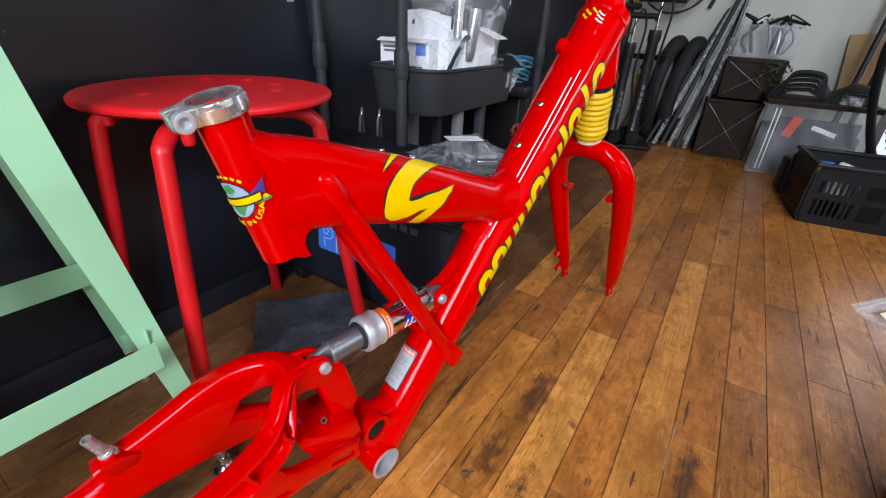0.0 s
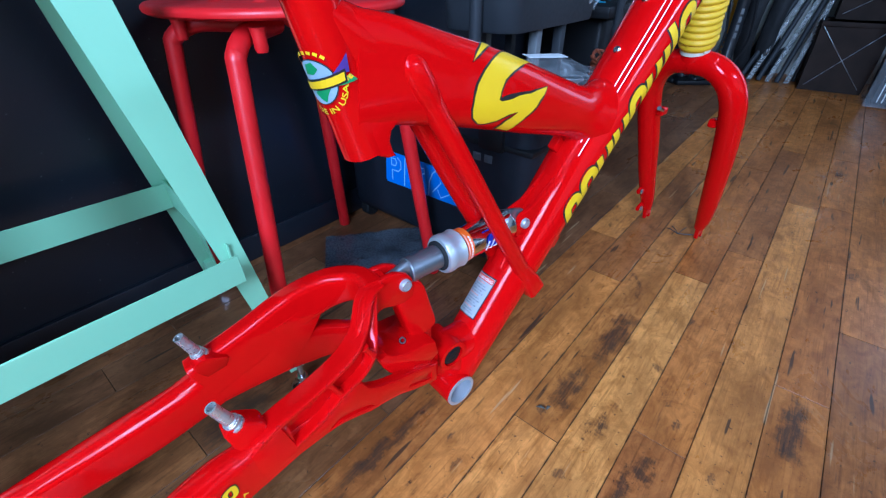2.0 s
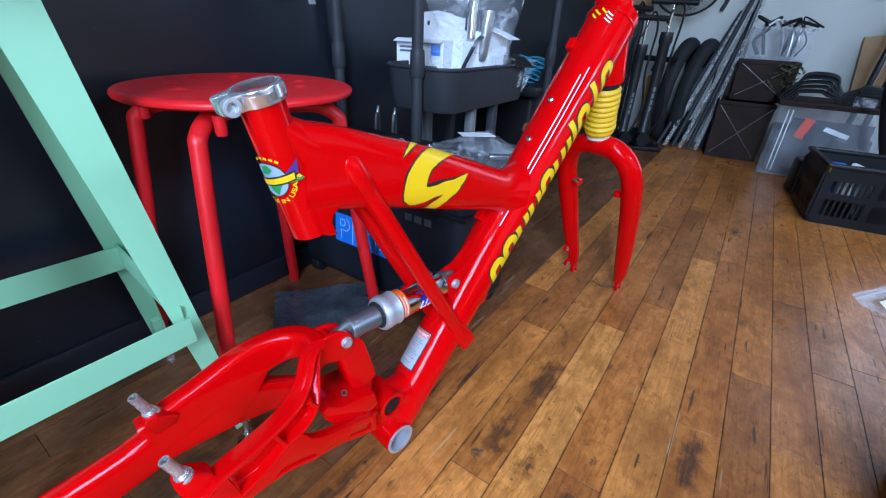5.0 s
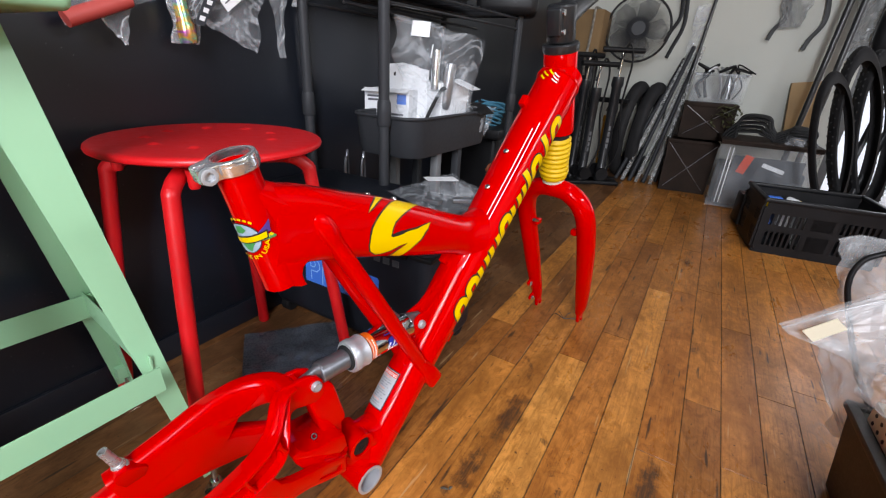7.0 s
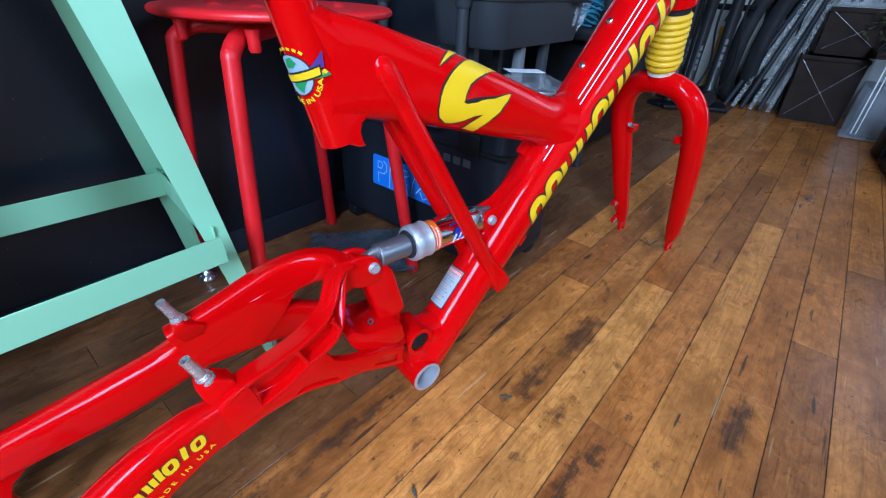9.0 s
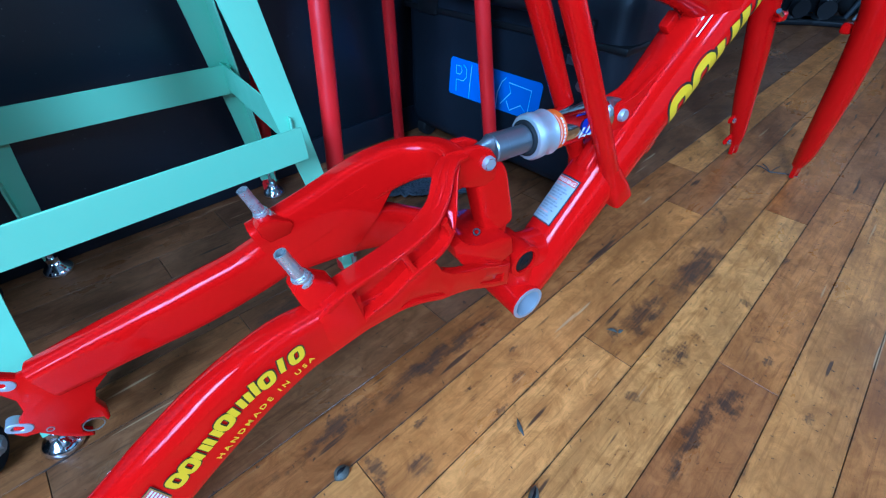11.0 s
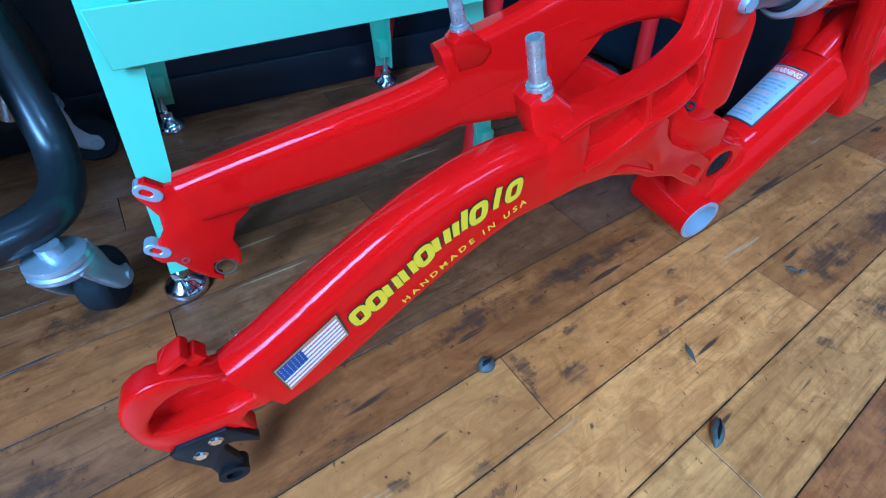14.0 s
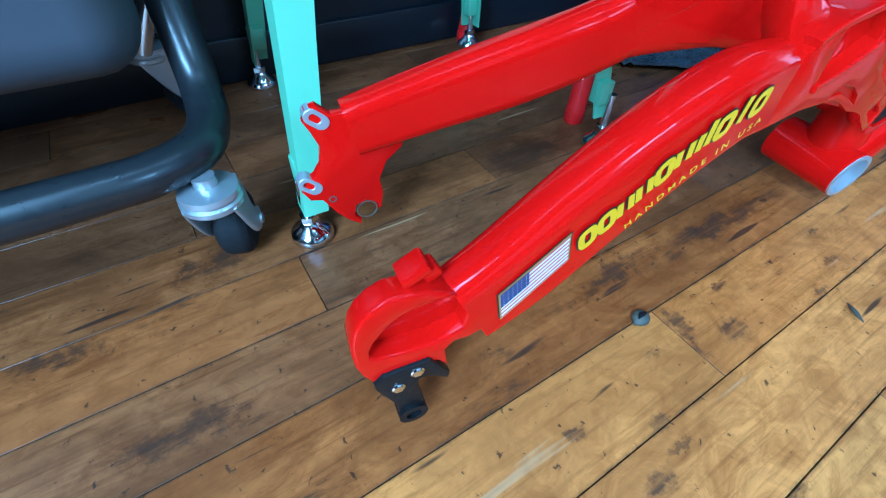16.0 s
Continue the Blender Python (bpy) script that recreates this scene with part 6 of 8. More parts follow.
bm = bmesh.new()
plate(bm, [(-0.553, 0.119), (-0.556, 0.123), (-0.551, 0.180), (-0.547, 0.184), (-0.357, 0.1835), (-0.353, 0.179), (-0.357, 0.125), (-0.361, 0.1215)], lambda a, b_, d: on_case(a, b_, d), 0.0, 0.0012)
st = part("sticker", bm, M_BLUE, case, "blue rectangular sticker with pale outlines", sharp=0)
for pts in ([(-0.537, 0.127), (-0.537, 0.148), (-0.520, 0.148), (-0.512, 0.156), (-0.512, 0.170), (-0.520, 0.176)], [(-0.537, 0.158), (-0.537, 0.172), (-0.526, 0.172), (-0.523, 0.165), (-0.527, 0.158), (-0.537, 0.158)], [(-0.505, 0.122), (-0.503, 0.150), (-0.500, 0.180)],
            [(-0.470, 0.128), (-0.470, 0.146), (-0.455, 0.128), (-0.455, 0.146)], [(-0.468, 0.156), (-0.468, 0.172), (-0.452, 0.172), (-0.450, 0.163), (-0.468, 0.156)], [(-0.442, 0.122), (-0.440, 0.150), (-0.432, 0.168), (-0.424, 0.176)],
            [(-0.432, 0.132), (-0.412, 0.155), (-0.418, 0.170), (-0.372, 0.168), (-0.376, 0.128), (-0.390, 0.140), (-0.412, 0.126), (-0.420, 0.140)]):
    t = bmesh.new()
    ribbon(t, pts, 0.0022, lambda a, b_: on_case(a, b_, 0.0016), sub=1)
    part("pale_line", t, M_LBLUE, st, sharp=0)
for k in range(3):
    bm = bmesh.new()
    box(bm, (0.10 + 0.022 * k, -0.0955, 0.226), (0.015, 0.002, 0.013), 0.0008)
    part("grey_mark", bm, M_SLATE, case)

# dark sheet lying under the stool
bm = bmesh.new()
g = [[bm.verts.new((-0.10 + 0.2 * i / 28, -0.080 + 0.16 * j / 24, 0.0055 + 0.0065 * abs(noise.noise((i * 0.30, j * 0.22, 0.3))) + 0.0035 * noise.noise((i * 0.9, j * 0.5, 4.0)))) for j in range(25)] for i in range(29)]
for i in range(28):
    for j in range(24):
        bm.faces.new((g[i][j], g[i + 1][j], g[i + 1][j + 1], g[i][j + 1]))
res = bmesh.ops.extrude_face_region(bm, geom=bm.faces[:])
bmesh.ops.translate(bm, vec=(0, 0, 0.004), verts=[v for v in res["geom"] if isinstance(v, bmesh.types.BMVert)])
solid("mat_offcut", bm, M_CRUMPLE, "dark grey crumpled plastic sheet lying on the floor", "sheet", pose(-0.500, 0.630, 0.0025, 0, 0, 52))

# ---- black trolley behind the tool case ----
cart = thing("utility_trolley", pose(-0.478, 1.065, 0), "charcoal metal trolley with a deep tray on castors", "trolley")


def tray(z0, z1, lx, ly, name):
    bm = bmesh.new()
    t = bmesh.new()
    n = 8
    rows = []
    for z, k in ((z0, 0.93), (z0 + 0.006, 0.95), (z1, 1.0), (z1, 0.985), (z0 + 0.01, 0.93)):
        pts = []
        for cx, cy, a0 in ((1, 1, 0), (-1, 1, 90), (-1, -1, 180), (1, -1, 270)):
            for i in range(n + 1):
                a = radians(a0 + 90 * i / n)
                pts.append(t.verts.new(((cx * (lx / 2 - 0.045) + 0.045 * math.cos(a)) * k, (cy * (ly / 2 - 0.045) + 0.045 * math.sin(a)) * k, z)))
        rows.append(pts)
    for a, b_ in zip(rows, rows[1:]):
        for i in range(len(a)):
            t.faces.new((a[i], a[(i + 1) % len(a)], b_[(i + 1) % len(a)], b_[i]))
    t.faces.new(rows[0][::-1]), t.faces.new(rows[-1])
    join(bm, t)
    tr = part(name, bm, M_TRAY, cart)
    bm = bmesh.new()
    pts = []
    for cx, cy, a0 in ((1, 1, 0), (-1, 1, 90), (-1, -1, 180), (1, -1, 270)):
        for i in range(n + 1):
            a = radians(a0 + 90 * i / n)
            pts.append((cx * (lx / 2 - 0.045) + 0.046 * math.cos(a), cy * (ly / 2 - 0.045) + 0.046 * math.sin(a), z1))
    pipe(bm, pts + [pts[0]], 0.0035, 1, 8, False)
    part("rim", bm, M_TRAY, tr)


tray(0.378, 0.461, 0.176, 0.372, "tray")
tray(0.050, 0.120, 0.170, 0.330, "tray")
for x in (-0.06, 0.06):
    for y in (-0.05, 0.05):
        bm = bmesh.new()
        box(bm, (x, y, 0.225), (0.020, 0.020, 0.31), 0.003)
        part("upright", bm, M_GREYPL if y < 0 else M_TRAY, cart)
for x in (-0.07, 0.07):
    for y in (-0.14, 0.14):
        bm = bmesh.new()
        turned(bm, (x - 0.01, y, 0.022), (x + 0.01, y, 0.022), [(0, 0.019), (0.15, 0.022), (0.85, 0.022), (1, 0.019)], 24)
        cyl(bm, (x, y, 0.035), (x, y, 0.055), 0.008)
        part("castor", bm, M_RUBBER, cart)

# white carton, bags and leads in the tray
bx = thing("parts_carton", pose(-0.548, 1.015, 0.388, 0, 0, 14), "open white cardboard parts carton with a blue patch", "carton")
bm = bmesh.new()
box(bm, (0, 0, 0.060), (0.112, 0.070, 0.120), 0.0015)
part("body", bm, M_WHITE, bx)
bm = bmesh.new()
plate(bm, [(-0.045, 0.118), (0.052, 0.118), (0.052, 0.172), (0.012, 0.178), (-0.040, 0.172)], lambda a, b_, d: Vector((a, 0.0345 + d, b_)), 0.0, 0.0012, 0, 1, [[(-0.012, 0.148), (0.016, 0.148), (0.016, 0.155), (0.006, 0.159), (-0.004, 0.159), (-0.012, 0.155)]])
part("hang_tab", bm, M_WHITE, bx)
bm = bmesh.new()
box(bm, (0.0, -0.043, 0.118), (0.110, 0.020, 0.0012), 0, 1, Euler((0.3, 0, 0)).to_matrix().to_4x4())
part("flap", bm, M_WHITE, bx)
bm = bmesh.new()
box(bm, (0.038, -0.0356, 0.100), (0.022, 0.0008, 0.022))
part("blue_patch", bm, M_BLUE, bx)
for k, (x, z, w) in enumerate(((-0.022, 0.104, 0.052), (-0.030, 0.096, 0.034), (0.0, 0.066, 0.085), (-0.012, 0.056, 0.060))):
    bm = bmesh.new()
    box(bm, (x, -0.0356, z), (w, 0.0008, 0.0045))
    part("text_bar", bm, M_INK, bx)
bm = bmesh.new()
plate(bm, [(-0.03, 0), (0.045, 0), (0.05, 0.165), (0.01, 0.172), (-0.028, 0.160)], lambda a, b_, d: Vector((a, d + 0.01 * math.sin(a * 60), b_)), 0.0, 0.0010)
solid("paper_sheet", bm, M_WHITE, "white folded paper leaflet standing in the tray", "paper", pose(-0.520, 1.035, 0.388, -4, 0, 20))
bx2 = thing("parts_carton", pose(-0.470, 1.115, 0.388, 0, 0, -8), "open white cardboard parts carton among plastic bags", "carton")
bm = bmesh.new()
box(bm, (0, 0, 0.070), (0.085, 0.110, 0.140), 0.0015)
part("body", bm, M_WHITE, bx2)
bm = bmesh.new()
box(bm, (0.055, 0.02, 0.137), (0.060, 0.070, 0.0015), 0, 1, Euler((0, 0.35, 0.3)).to_matrix().to_4x4())
part("flap", bm, M_WHITE, bx2)


def bag(name, corners, m, label, material=M_BAG, puff=0.012, seed=0, nx=22, ny=26, group=""):
    """A creased flat bag between four corners: lower left, lower right, upper right, upper left."""
    c = [Vector(p_) for p_ in corners]
    n = (c[1] - c[0]).cross(c[3] - c[0]).normalized()
    across, rise = (c[2] - c[3]).normalized(), (c[3] - c[0]).normalized()
    wave = min(0.016, 0.10 * (c[3] - c[0]).length)
    bm = bmesh.new()
    for s in (1, -1):
        g = []
        for i in range(nx + 1):
            row = []
            for j in range(ny + 1):
                a, b_ = i / nx, j / ny
                p_ = c[0].lerp(c[1], a).lerp(c[3].lerp(c[2], a), b_)
                e = (4 * a * (1 - a)) ** 0.6 * (4 * b_ * (1 - b_) * 0.7 + 0.3 * b_) ** 0.6
                k = noise.noise((a * 3.1 + seed, b_ * 3.7, s * 2.0 + seed * 1.7)) + 0.5 * noise.noise((a * 8 + seed, b_ * 9, seed + s))
                edge = noise.noise((a * 4 + seed, b_ * 5, 9.1 + seed)) * wave
                k += 0.30 * noise.noise((a * 17 + seed, b_ * 15, seed - s))
                lift = noise.noise((a * 3.3 + seed, 4.7, seed)) * wave * 1.3 * b_
                row.append(bm.verts.new(p_ + n * (s * puff * e * (0.7 + 0.7 * k)) + across * edge + rise * lift))
            g.append(row)
        for i in range(nx):
            for j in range(ny):
                bm.faces.new((g[i][j], g[i + 1][j], g[i + 1][j + 1], g[i][j + 1]))
    bmesh.ops.remove_doubles(bm, verts=bm.verts, dist=1e-5)
    return solid(name, bm, material, label, "bag", m, group, sharp=0)


bag("plastic_bag", [(-0.500, 0.990, 0.392), (-0.402, 1.105, 0.392), (-0.360, 1.110, 0.628), (-0.515, 0.975, 0.662)], pose(0, 0, 0), "clear plastic parts bag standing in the trolley tray", M_BAG2, 0.042, 3)
bm = bmesh.new()
box(bm, (0, 0, 0), (0.040, 0.0008, 0.030))
solid("paper_label", bm, M_LABEL, "white paper label on the standing clear bag", "label", pose(-0.460, 0.998, 0.635, -8, 3, 22))
bm = bmesh.new()
turned(bm, (0, 0, 0), (0.012, 0.004, 0.10), [(0, 0.011), (0.1, 0.014), (0.9, 0.014), (1, 0.012)], 24)
solid("silver_tube", bm, M_ALLOYD, "short silver metal tube inside the clear bag", "tube", pose(-0.438, 1.072, 0.470))
bag("plastic_bag", [(-0.02, -0.05, 0.0), (0.03, 0.06, 0.0), (0.045, 0.085, 0.075), (0.00, -0.055, 0.085)], pose(-0.425, 1.165, 0.395), "clear plastic bag with a black part in the tray", M_BAG2, 0.02, 5)
bm = bmesh.new()
pipe(bm, [(0, 0, 0), (0.01, 0.03, 0.06), (0.02, 0.07, 0.115), (0.01, 0.11, 0.10), (0.0, 0.115, 0.05), (0.0, 0.11, 0.0)], 0.0042, 6, 10)
solid("black_hose", bm, M_BLACKPL, "looped black brake hose inside the bag", "hose", pose(-0.448, 0.975, 0.400))
bm = bmesh.new()
cyl(bm, (0, 0, 0), (0, 0.004, 0.085), 0.010, None, 20)
solid("alloy_tube", bm, M_ALLOY, "short silver alloy tube inside the bag", "tube", pose(-0.452, 1.050, 0.512))
bm = bmesh.new()
box(bm, (0, 0, 0), (0.003, 0.050, 0.055), 0.0005)
box(bm, (0.02, 0.01, 0.012), (0.040, 0.055, 0.003), 0.0005, 1, Euler((0, 0.5, 0)).to_matrix().to_4x4())
solid("black_card_box", bm, M_BLACKPL, "small open black card box in the tray", "box", pose(-0.410, 1.175, 0.455, 0, 0, -20))
bm = bmesh.new()
box(bm, (0, 0, 0), (0.002, 0.034, 0.026))
solid("paper_label", bm, M_LABEL, "white paper label stuck on the bag", "label", pose(-0.428, 0.995, 0.592, 0, 8, 32))

b_ = bag("plastic_bag", [(-0.395, 0.800, 0.332), (-0.240, 0.740, 0.330), (-0.185, 0.860, 0.336), (-0.350, 0.960, 0.346)], pose(0, 0, 0), "clear plastic bag of small parts lying on the black tool case", M_BAG2, 0.016, 61)
bm = bmesh.new()
plate(bm, [(-0.030, -0.018), (0.034, -0.016), (0.032, 0.018), (-0.032, 0.016)], lambda a, b, d: Vector((-0.318 + a * 0.75 - b * 0.7, 0.872 + a * 0.65 + b * 0.6, 0.3565 + d)), 0.0, 0.0006)
part("paper_label", bm, M_LABEL, b_, "white paper label")
for k, (x_, y_) in enumerate(((-0.29, 0.80), (-0.25, 0.84), (-0.22, 0.82))):
    bm = bmesh.new()
    box(bm, (0, 0, 0), (0.036, 0.016, 0.008), 0.002)
    solid("metal_clip", bm, M_GREYALLOY, "small dull metal part inside the clear bag", "part", pose(x_, y_, 0.3335, 0, 0, 40 * k), "parts in the bag")

# wire shelving: two poles with collars, wire shelf, dark goods
rack = thing("wire_rack", pose(-0.455, 0.865, 0), "dark grey tubular wire shelving rack beside the wall", "rack")
for x, y in ((0.0, 0.0), (0.035, 0.575), (-0.215, 0.0), (-0.215, 0.575)):
    bm = bmesh.new()
    cyl(bm, (x, y, 0.0), (x, y, 1.30), 0.0110, None, 20)
    for z in (0.245, 0.445, 0.72):
        turned(bm, (x, y, z), (x, y, z + 0.050), [(0, 0.0125), (0.1, 0.0150), (0.9, 0.0138), (1, 0.0125)], 20)
    part("post", bm, M_TRAY, rack)
SHELF_Z = 0.70
for x in (-0.215, -0.10, 0.0):
    for dz in (0.004, 0.030):
        bm = bmesh.new()
        cyl(bm, (x, 0, SHELF_Z - dz), (x + (0.035 if x == 0 else 0), 0.575, SHELF_Z - dz), 0.003, None, 8)
        part("shelf_rod", bm, M_BLACKSAT, rack)
for k in range(20):
    y = 0.02 + k * 0.029
    bm = bmesh.new()
    cyl(bm, (-0.215, y, SHELF_Z), (0.015 + 0.03 * y, y, SHELF_Z), 0.0018, None, 6)
    part("shelf_wire", bm, M_BLACKSAT, rack)


# clear bag of parts on the trolley's lower level, cable bundle
bag("plastic_bag", [(-0.06, -0.10, 0.0), (0.06, -0.09, 0.0), (0.07, 0.10, 0.035), (-0.06, 0.10, 0.045)], pose(-0.455, 1.10, 0.218, 0, 0, 0), "clear plastic bag of small parts with a white label", M_BAG2, 0.035, 8)
bm = bmesh.new()
box(bm, (0, 0, 0), (0.150, 0.26, 0.12), 0.012, 3)
solid("parts_box", bm, M_BLACKPL, "black box under the bag on the trolley", "box", pose(-0.475, 1.10, 0.150))
bm = bmesh.new()
for k in range(14):
    a = random.random() * 6.28
    pts = [(0.03 * math.cos(a + i * 0.9) * (1 + 0.3 * random.random()), 0.035 * math.sin(a + i * 0.9) * (1 + 0.3 * random.random()), 0.012 + 0.05 * random.random()) for i in range(6)]
    pipe(bm, pts, 0.0022, 5, 6)
solid("cable_bundle", bm, plain("rust_red_cable", (0.22, 0.05, 0.02), 0.5), "tangle of rust red and black cables", "cables", pose(-0.375, 1.30, 0.24), kind="stuff")
bm = bmesh.new()
for k in range(10):
    pipe(bm, [(0.05 * math.cos(i * 0.55 + k) * (0.8 + 0.04 * k), 0.055 * math.sin(i * 0.55 + k), 0.01 * k * 0.6 + 0.01 * math.sin(i + k)) for i in range(12)], 0.003, 3, 6)
solid("cable_coil", bm, M_AQUA, "coil of aqua and grey cable on the rack", "cables", pose(-0.52, 1.50, 0.40), kind="stuff")
bm = bmesh.new()
box(bm, (0, 0, 0), (0.26, 0.46, 0.030), 0.006)
solid("shelf_board", bm, M_BLACKPL, "black lower shelf of the rack with coils on it", "shelf", pose(-0.555, 1.62, 0.375))
bm = bmesh.new()
box(bm, (0, 0, 0.187), (0.22, 0.40, 0.345), 0.02, 3)
solid("storage_tub", bm, M_BLACKPL, "black plastic tub under the rack shelf", "tub", pose(-0.57, 1.66, 0.0))
# dark goods on the upper shelf
for k, (x, y, sx, sy, sz) in enumerate(((-0.55, 1.02, 0.16, 0.17, 0.13), (-0.56, 1.20, 0.15, 0.14, 0.09), (-0.46, 1.44, 0.17, 0.13, 0.07))):
    bm = bmesh.new()
    box(bm, (0, 0, sz / 2), (sx, sy, sz), 0.02, 3)
    solid("black_pouch", bm, M_BLACKPL, "black folded fabric pouch on the wire shelf", "pouch", pose(x, y, 0.703, 0, 0, 10 * k), "pouches on the wire shelf")

# two thin wire hooks standing between stool and case
for k, (x, y) in enumerate(((-0.630, 0.925), (-0.590, 0.940))):
    bm = bmesh.new()
    pipe(bm, [(0, 0, 0), (0, 0.0, 0.16), (0.004, 0.004, 0.325), (0.0, 0.014, 0.342), (-0.004, 0.022, 0.330), (0, 0.020, 0.0)], 0.0036, 5, 8)
    solid("wire_hook", bm, M_GREYALLOY, "bent grey wire stand leaning by the wall", "wire stand", pose(x, y, 0.0), "wire stands")

# ---- bags of parts hanging on the dark wall ----
def wall_bag(corners, seed, label, mat=M_BAG, puff=0.010):
    """Corners as y, z on the wall: lower left, lower right, upper right, upper left."""
    return bag("hanging_bag", [(0.003 * (k % 2), y, z) for k, (y, z) in enumerate(corners)], pose(X_WALL + 0.026, 0, 0), label, mat, puff, seed, group="hanging parts bags")


wall_bag([(0.440, 0.590), (0.588, 0.648), (0.600, 0.800), (0.430, 0.790)], 11, "clear bag with a pale red part hanging on the dark wall", M_BAG2, 0.020)
wall_bag([(0.507, 0.570), (0.511, 0.571), (0.530, 0.640), (0.472, 0.618)], 12, "empty pointed clear bag hanging on the dark wall", M_BAG, 0.004)
wall_bag([(0.583, 0.577), (0.618, 0.577), (0.690, 0.790), (0.580, 0.790)], 13, "clear bag with an iridescent part hanging on the dark wall", M_BAG, 0.014)
wall_bag([(0.640, 0.612), (0.735, 0.566), (0.800, 0.790), (0.690, 0.790)], 15, "clear bag with a white card hanging on the dark wall", M_BAG2, 0.010)
wall_bag([(0.793, 0.562), (0.797, 0.563), (0.832, 0.790), (0.762, 0.790)], 17, "narrow pointed clear bag hanging on the dark wall", M_BAG2, 0.008)
wall_bag([(0.838, 0.659), (0.842, 0.660), (0.890, 0.790), (0.815, 0.790)], 19, "small pointed clear bag hanging on the dark wall", M_BAG2, 0.006)
bm = bmesh.new()
cyl(bm, (0, 0, 0), (0, 0.085, 0.034), 0.011, None, 18)
solid("red_grip", bm, plain("pale_red_rubber", (0.45, 0.06, 0.05), 0.5), "pale red grip inside the bag", "grip", pose(X_WALL + 0.034, 0.436, 0.598))
irid = Mat("iridescent_anodised", rough=0.25, metal=0.7)
irid.to("Base Color", irid.ramp(irid.noise(irid.coords((1, 3, 6)), 14, 2), (0.3, (0.40, 0.07, 0.45)), (0.45, (0.85, 0.38, 0.06)), (0.58, (0.16, 0.55, 0.34)), (0.72, (0.45, 0.08, 0.60))))
bm = bmesh.new()
turned(bm, (0, 0, 0), (0, -0.010, 0.095), [(0, 0.013), (0.08, 0.0145), (0.3, 0.0135), (0.35, 0.011), (0.95, 0.010), (1, 0.009)], 20)
solid("iridescent_stem", bm, irid.m, "iridescent purple and orange metal part in the bag", "bike part", pose(X_WALL + 0.033, 0.603, 0.579))
bm = bmesh.new()
plate(bm, [(0.613, 0.608), (0.628, 0.606), (0.664, 0.659), (0.645, 0.664)], lambda a, z, d: Vector((d, a, z)), 0.0, 0.0016)
card = solid("printed_card", bm, M_DARKPAPER, "dark printed card in the bag", "card", pose(X_WALL + 0.040, 0, 0))
for k in range(4):
    bm = bmesh.new()
    y, z = 0.6255 + 0.0085 * k, 0.617 + 0.0125 * k
    plate(bm, [(y - 0.005, z - 0.002), (y + 0.003, z - 0.004), (y + 0.007, z + 0.003), (y - 0.002, z + 0.005)], lambda a, b_, d: Vector((0.0018 + d, a, b_)), 0.0, 0.0006)
    part("pale_bar", bm, M_LABEL, card)
bm = bmesh.new()
plate(bm, [(0.664, 0.648), (0.676, 0.632), (0.730, 0.672), (0.704, 0.700)], lambda a, z, d: Vector((d, a, z)), 0.0, 0.0010)
leaf = solid("paper_label", bm, M_LABEL, "white printed paper card inside the bag", "label", pose(X_WALL + 0.040, 0, 0))
for k in range(4):
    bm = bmesh.new()
    y, z = 0.672 + 0.006 * k, 0.6455 + 0.009 * k - 0.003 * k
    plate(bm, [(y, z), (y + 0.0012, z - 0.0016), (y + 0.034, z + 0.0235), (y + 0.0328, z + 0.0251)], lambda a, b_, d: Vector((0.0012 + d, a, b_)), 0.0, 0.0003)
    part("text_bar", bm, M_INK, leaf)
bm = bmesh.new()
for y in (0.48, 0.60, 0.69, 0.79, 0.85):
    cyl(bm, (0.002, y, 0.795), (0.050, y, 0.800), 0.0025, None, 8)
box(bm, (0.003, 0.665, 0.800), (0.006, 0.46, 0.02), 0.001)
solid("hook_rail", bm, M_BLACKSAT, "black rail with hooks on the dark wall", "hook rail", pose(X_WALL, 0, 0))

# ---- black trolley on castors behind the swingarm ----
tr = thing("castor_trolley", Matrix.Translation((-0.50, -0.30, 0)), "black tubular trolley with a moulded black tub on castors", "trolley")


def T_(x, y, z):
    return (x + 0.50, y + 0.30, z)


bm = bmesh.new()
pipe(bm, [T_(-0.365, -0.62, 0.096), T_(-0.365, -0.25, 0.096), T_(-0.3655, -0.085, 0.096), T_(-0.370, -0.045, 0.096), T_(-0.385, -0.020, 0.0965), T_(-0.410, -0.008, 0.100), T_(-0.435, -0.004, 0.114), T_(-0.451, -0.003, 0.140), T_(-0.462, -0.003, 0.175), T_(-0.475, -0.003, 0.240), T_(-0.500, -0.004, 0.360), T_(-0.505, -0.004, 0.42)], 0.0138, 6, 24)
part("tube_frame", bm, M_BLACKSAT, tr, "bent glossy black steel tube")
bm = bmesh.new()
pipe(bm, [T_(-0.640, -0.62, 0.096), T_(-0.640, -0.20, 0.096), T_(-0.630, -0.045, 0.10), T_(-0.600, -0.012, 0.125), T_(-0.57, -0.010, 0.20), T_(-0.55, -0.012, 0.42)], 0.0150, 6, 20)
part("tube_frame", bm, M_BLACKSAT, tr)
bm = bmesh.new()
box(bm, T_(-0.530, -0.262, 0.350), (0.240, 0.480, 0.440), 0.034, 6)
part("tub", bm, M_TUB, tr, "black moulded plastic tub")
bm = bmesh.new()
cyl(bm, T_(-0.498, -0.030, 0.120), T_(-0.470, 0.000, 0.190), 0.006, None, 12)
part("brace", bm, M_ALLOY, tr)


